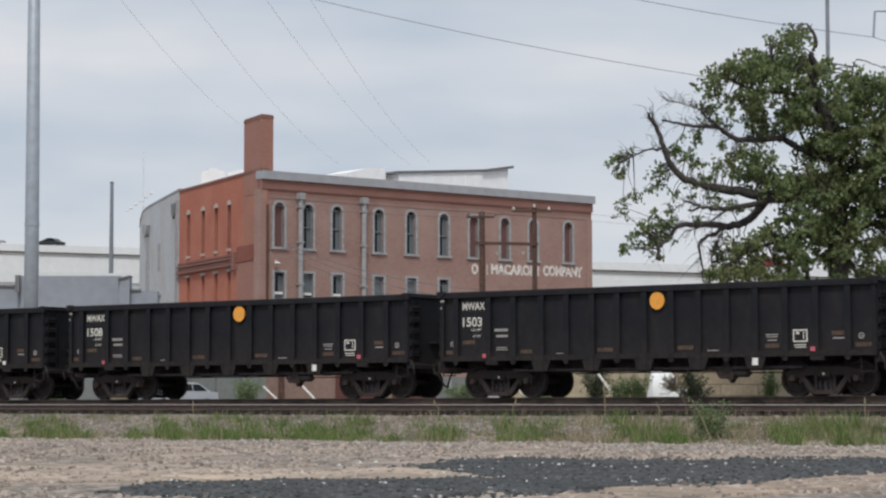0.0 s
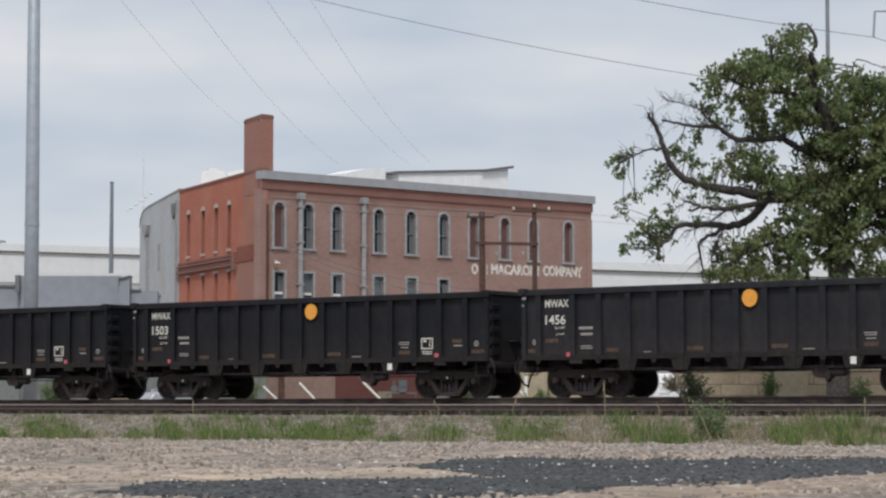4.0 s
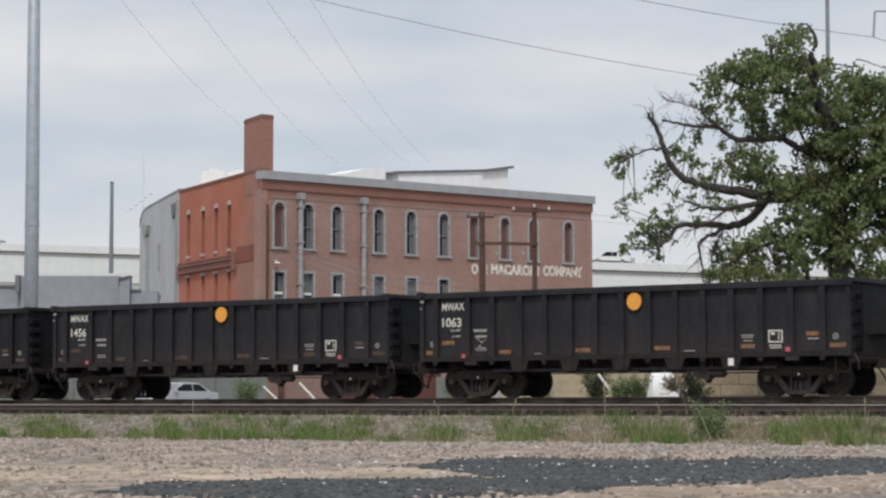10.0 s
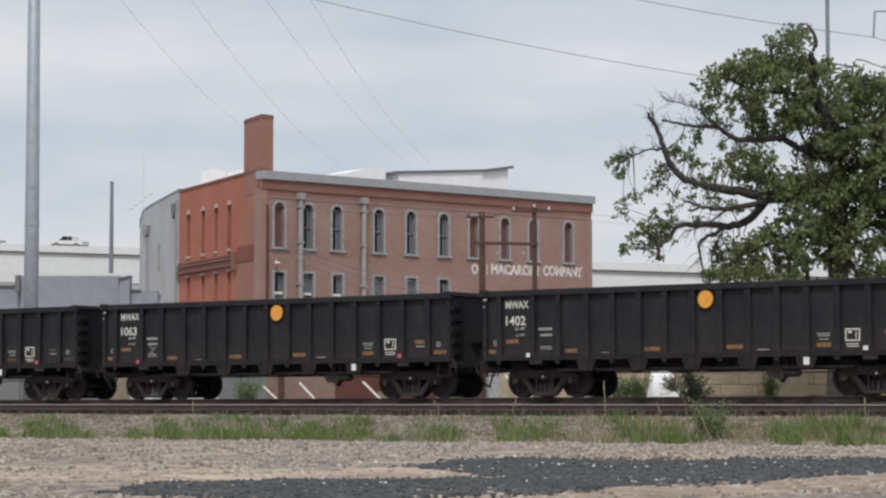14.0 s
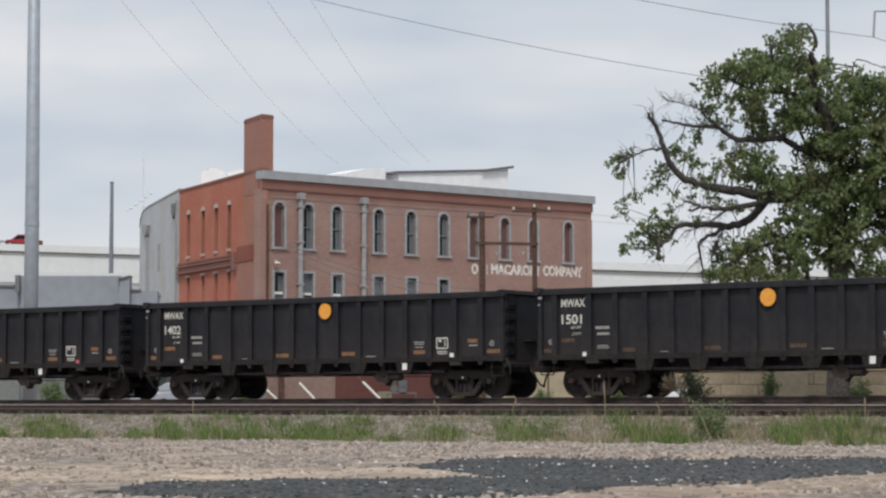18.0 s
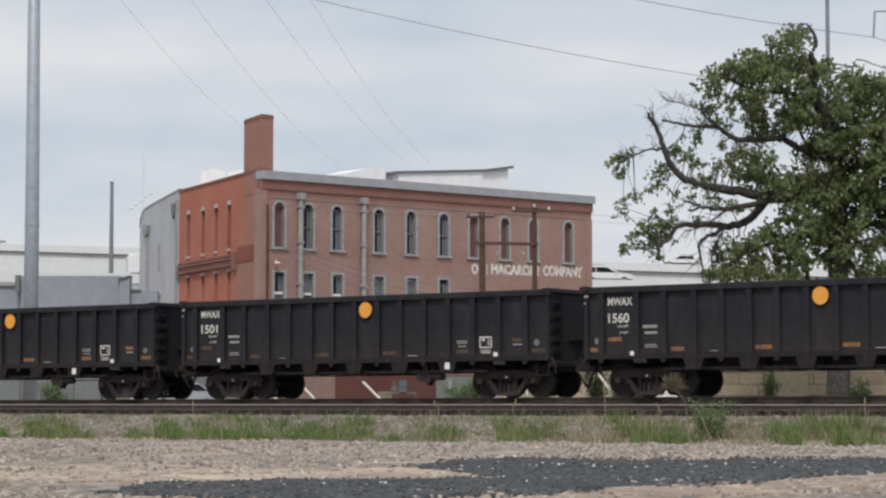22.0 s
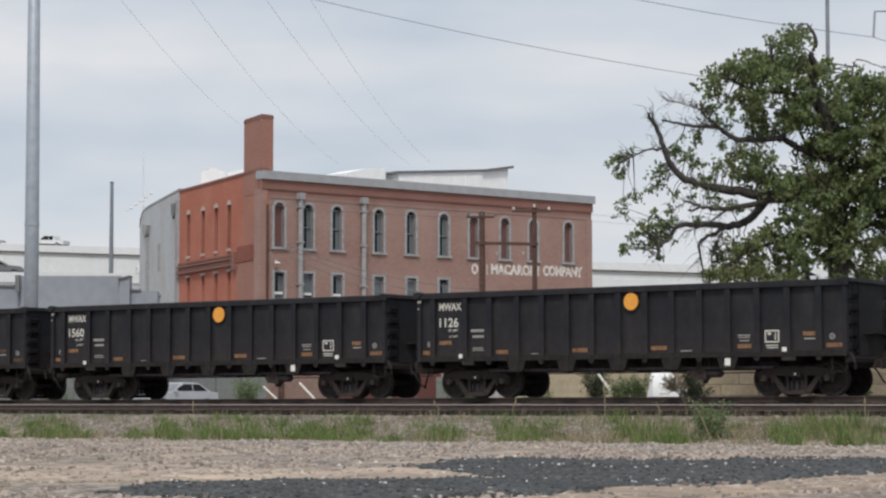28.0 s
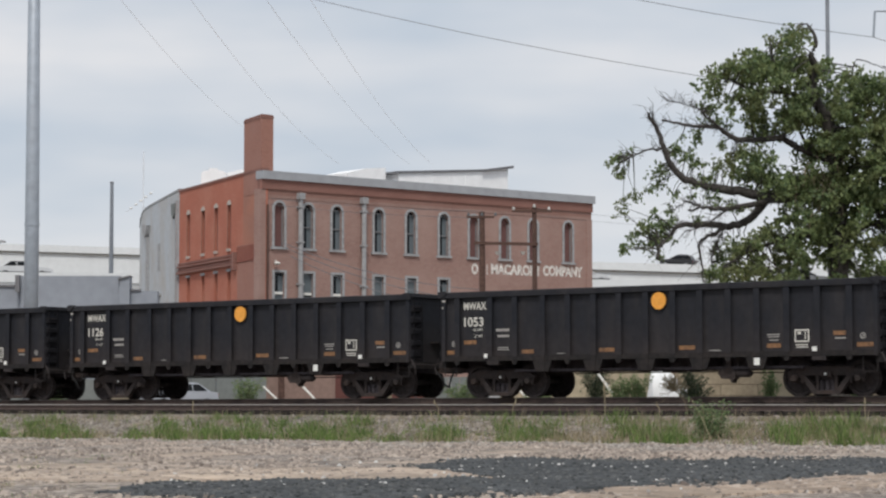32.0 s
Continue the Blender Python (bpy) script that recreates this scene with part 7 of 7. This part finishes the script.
# ---- bird ----
def build_bird():
    bird = thing("bird", "small dark bird flying across the sky", "bird")
    part("torso", Shape().lathe([(0, -0.11), (0.025, -0.08), (0.045, 0.0), (0.03, 0.07), (0.022, 0.1), (0, 0.13)], (0, 0, 0), "x", 10), FEATHER, bird)
    for s in (-1, 1):
        part("wing", Shape().add([(-0.05, 0, 0.02), (0.06, 0, 0.02), (0.03, s * 0.16, 0.08), (-0.06, s * 0.15, 0.08), (-0.05, 0, 0.01), (0.06, 0, 0.01), (0.03, s * 0.16, 0.07), (-0.06, s * 0.15, 0.07)], [(0, 1, 2, 3), (7, 6, 5, 4), (1, 5, 6, 2), (3, 7, 4, 0), (2, 6, 7, 3)]), FEATHER, bird)
    part("tail", Shape().add([(-0.10, -0.015, 0), (-0.10, 0.015, 0), (-0.2, 0.04, 0.005), (-0.2, -0.04, 0.005), (-0.15, 0, 0.012)], [(0, 1, 2, 3), (0, 4, 1), (1, 4, 2), (2, 4, 3), (3, 4, 0)]), FEATHER, bird)
    for piece in bird.children:
        piece.data.transform(Matrix.Scale(2.0, 4))
    return bird


# ---- build everything ----
build_ground()
build_ballast()
build_factory()
build_warehouse()
build_viaduct("viaduct_near", "pale concrete highway viaduct with passing traffic", NEAR_DECK, 2.6, 11.0, -900, 860, CONCRETE, (-0.17, -0.20), -0.62, 0.0, 0.0)
build_viaduct("viaduct_far", "higher pale concrete highway viaduct behind", FAR_DECK, 4.6, 10.0, -900, 900, CONCRETE_DARK, (0.08, 0.08), -0.24, 0.45, FAR_GRADE)
wagons = build_train()
traffic = build_traffic()
build_poles()
build_cables()
build_tree(random.Random(5))
build_backyard(random.Random(9))
bird = build_bird()
build_weeds(random.Random(3))
far_edge = [(-0.175, 22.0), (-0.155, 23.0), (-0.138, 24.4), (-0.115, 26.4), (-0.0658, 29.5), (-0.016, 31.8), (0.003, 35.2), (0.029, 36.2), (0.153, 37.4), (0.215, 37.4)]
near_edge = [(-0.175, 22.4), (-0.139, 22.3), (-0.066, 20.0), (0.03, 21.5), (0.0538, 22.7), (0.0785, 25.2), (0.1385, 25.4), (0.153, 27.2), (0.195, 29.3), (0.215, 29.8)]
def tongue(q, y):
    """Inside (above zero) the sandy tongue that parts the millings."""
    return min(edge_curve([(-0.139, 26.0), (-0.07, 30.4), (-0.016, 31.6), (0.0, 30.2), (0.014, 28.4), (0.025, 27.4)], q) - y, y - edge_curve([(-0.139, 25.0), (-0.07, 27.2), (-0.02, 27.0), (0.025, 27.4)], q)) if q < 0.025 else -1.0


solid("millings_patch", ragged_patch(far_edge, near_edge, -0.16, 0.215, 19.5, 40.0, 1.3, 0.026, tongue), COAL, "dark asphalt millings spread over the gravel lot", "gravel patch", kind="stuff")
stones(12500, lambda r: bank_point(r.uniform(-0.2335, 0.234), r.triangular(45.0, 51.4, 48.0)), 0.056, 11, BALLAST_STONE, "ballast_stones", "grey crushed ballast stones on the bank")


def on_millings(p, margin=0.4):
    q = p.x / p.y
    return -0.137 < q and edge_curve(near_edge, q) - margin < p.y < edge_curve(far_edge, q) + margin and tongue(q, p.y) < 0


def lot_spot(r):
    """A spot for a pebble: they gather in loose drifts and leave the sandy ground bare."""
    while True:
        y = r.uniform(20.5, 58) if r.random() < 0.5 else r.uniform(37, 56)
        p = Vector((r.uniform(-0.215, 0.215) * y, y, 0))
        if on_millings(p, r.gauss(-0.5, 0.6)) or noise.noise(Vector((p.x * 0.55, p.y * 0.22, 4))) + 0.6 * noise.noise(Vector((p.x * 1.6, p.y * 0.6, 8))) < r.gauss(0.02, 0.12):
            continue
        return p


def millings_spot(r):
    while True:
        y = r.uniform(20.5, 38)
        p = Vector((r.uniform(-0.139, 0.215) * y, y, 0))
        if on_millings(p, r.gauss(0.2, 0.4)):
            return p


def rubble_spot(r):
    """Broken stone along the foot of the bank, thicker towards the east."""
    while True:
        q = r.uniform(-0.211, 0.214)
        if r.random() < 0.66 + 1.585 * q:
            return bank_point(q, r.triangular(36.5, 45.5, 42.0) + 0.72 + 3.66 * q)


def pale_spot(r):
    """Pale stones on the millings: a few strewn about, most in short strings."""
    if r.random() < 0.45:
        y = r.uniform(22.5, 37)
        return Vector((r.uniform(-0.12, 0.215) * y, y, 0))
    q, y, w, d = r.choice(((0.052, 32.3, 0.016, 0.35), (0.087, 31.5, 0.008, 0.3), (0.088, 26.6, 0.01, 0.4), (0.005, 31.0, 0.008, 0.6), (-0.035, 25.2, 0.02, 0.4), (0.15, 33.0, 0.03, 1.0), (0.035, 27.4, 0.012, 0.4), (-0.09, 24.5, 0.02, 0.5)))
    y += r.gauss(0, d)
    return Vector(((q + r.gauss(0, w)) * y, y, 0))


sand_far = [(-0.215, 30.4), (-0.14, 31.2), (-0.09, 31.2), (-0.05, 31.4), (-0.016, 31.5), (0.0, 30.0), (0.025, 27.7)]
sand_near = [(-0.215, 26.8), (-0.14, 26.2), (-0.09, 27.0), (-0.02, 26.9), (0.025, 27.2)]
solid("sand_drift", ragged_patch(sand_far, sand_near, -0.215, 0.028, 24.0, 33.0, 1.0, 0.018), SAND, "pale pinkish sand drift across the gravel lot", "sand", kind="stuff")
sand_far = [(0.02, 21.2), (0.0538, 22.4), (0.0785, 24.9), (0.1385, 25.1), (0.153, 26.8), (0.195, 29.0), (0.215, 29.4)]
sand_near = [(0.02, 20.6), (0.06, 20.8), (0.12, 21.0), (0.16, 23.2), (0.215, 24.6)]
solid("sand_drift", ragged_patch(sand_far, sand_near, 0.02, 0.215, 19.5, 30.0, 0.9, 0.018), SAND_TAN, "tan sand drift beside the dark millings", "sand", kind="stuff")
stones(15000, lot_spot, 0.041, 12, LOT_STONE, "lot_stones", "loose pebbles scattered on the gravel lot")
stones(1500, lot_spot, 0.066, 15, LOT_STONE, "lot_cobbles", "larger stones and clods on the gravel lot")
stones(1900, rubble_spot, 0.052, 19, RUBBLE, "rubble", "pale broken stone along the foot of the bank")
stones(4600, millings_spot, 0.034, 17, COAL_STONE, "millings_chips", "broken chips of dark asphalt millings", 0.018)
stones(165, pale_spot, 0.033, 13, PALE_STONE, "pale_stones", "pale stones lying on the dark millings", 0.02)
build_track(NEAR_LINE, NEAR_RAIL_Z, "track_near", "railway track with worn rails on wooden ties", RAIL_HEAD)
build_track(TRAIN_LINE, TRAIN_RAIL_Z, "track_far", "railway track under the train on wooden ties", RAIL_DULL, GRADE)


# ---- what moves ----
TRAVEL = [-1.4151854e-08, -4.7522676e-06, 0.00035532541, 0.0020600259, 3.039308, 45.758355]


def travelled(t):
    """Metres that the train has rolled to the left by t seconds."""
    s = 0.0
    for c in TRAVEL:
        s = s * t + c
    return s


def motions():
    base = travelled(0.0)
    for i, w in enumerate(wagons):
        rows = []
        for k in range(33):
            s = travelled(k) - (i - 1) * PITCH
            u = -(s + 0.33)
            rows.append((float(k), track_pose(u, TRAIN_LINE, WAGON_Z + GRADE * (u + 30), 0, GRADE)))
        walk(w, rows)
        for truck in w.children:
            if not truck.name.startswith("truck"):
                continue
            for ws in truck.children:
                if ws.name.startswith("wheelset"):
                    x = ws.location.x
                    turns = []
                    for k in range(193):
                        t = min(k / 6, 32.0)
                        turns.append((t, pose(x, 0, WHEEL_R, 0, -math.degrees((travelled(t) - base) / WHEEL_R), 0)))
                    walk(ws, turns)
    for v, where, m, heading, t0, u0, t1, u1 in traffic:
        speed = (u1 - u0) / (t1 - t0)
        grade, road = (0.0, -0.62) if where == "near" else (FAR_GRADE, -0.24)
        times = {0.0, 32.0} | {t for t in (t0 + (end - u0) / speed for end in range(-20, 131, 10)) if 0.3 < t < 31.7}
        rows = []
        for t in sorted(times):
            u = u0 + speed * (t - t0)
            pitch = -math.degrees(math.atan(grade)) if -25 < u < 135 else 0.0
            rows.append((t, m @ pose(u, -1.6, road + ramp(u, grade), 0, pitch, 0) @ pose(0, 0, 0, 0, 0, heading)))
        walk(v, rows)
    # the bird starts from the near viaduct's kerb, hidden by the factory, and flies off past the annex
    flight = [(0.0, -4.0, 187.6, 11.55), (21.8, -4.0, 187.6, 11.55), (22.4, -14.1, 174.0, 14.2), (22.8, -23.6, 170.0, 14.88), (23.0, -28.4, 170.0, 14.8), (23.2, -33.2, 170.0, 14.1), (24.0, -52.0, 165.0, 13.4), (32.0, -240.0, 150.0, 20.0)]
    walk(bird, [(t, pose(x, y, z, 0, 0, 180)) for t, x, y, z in flight])


motions()
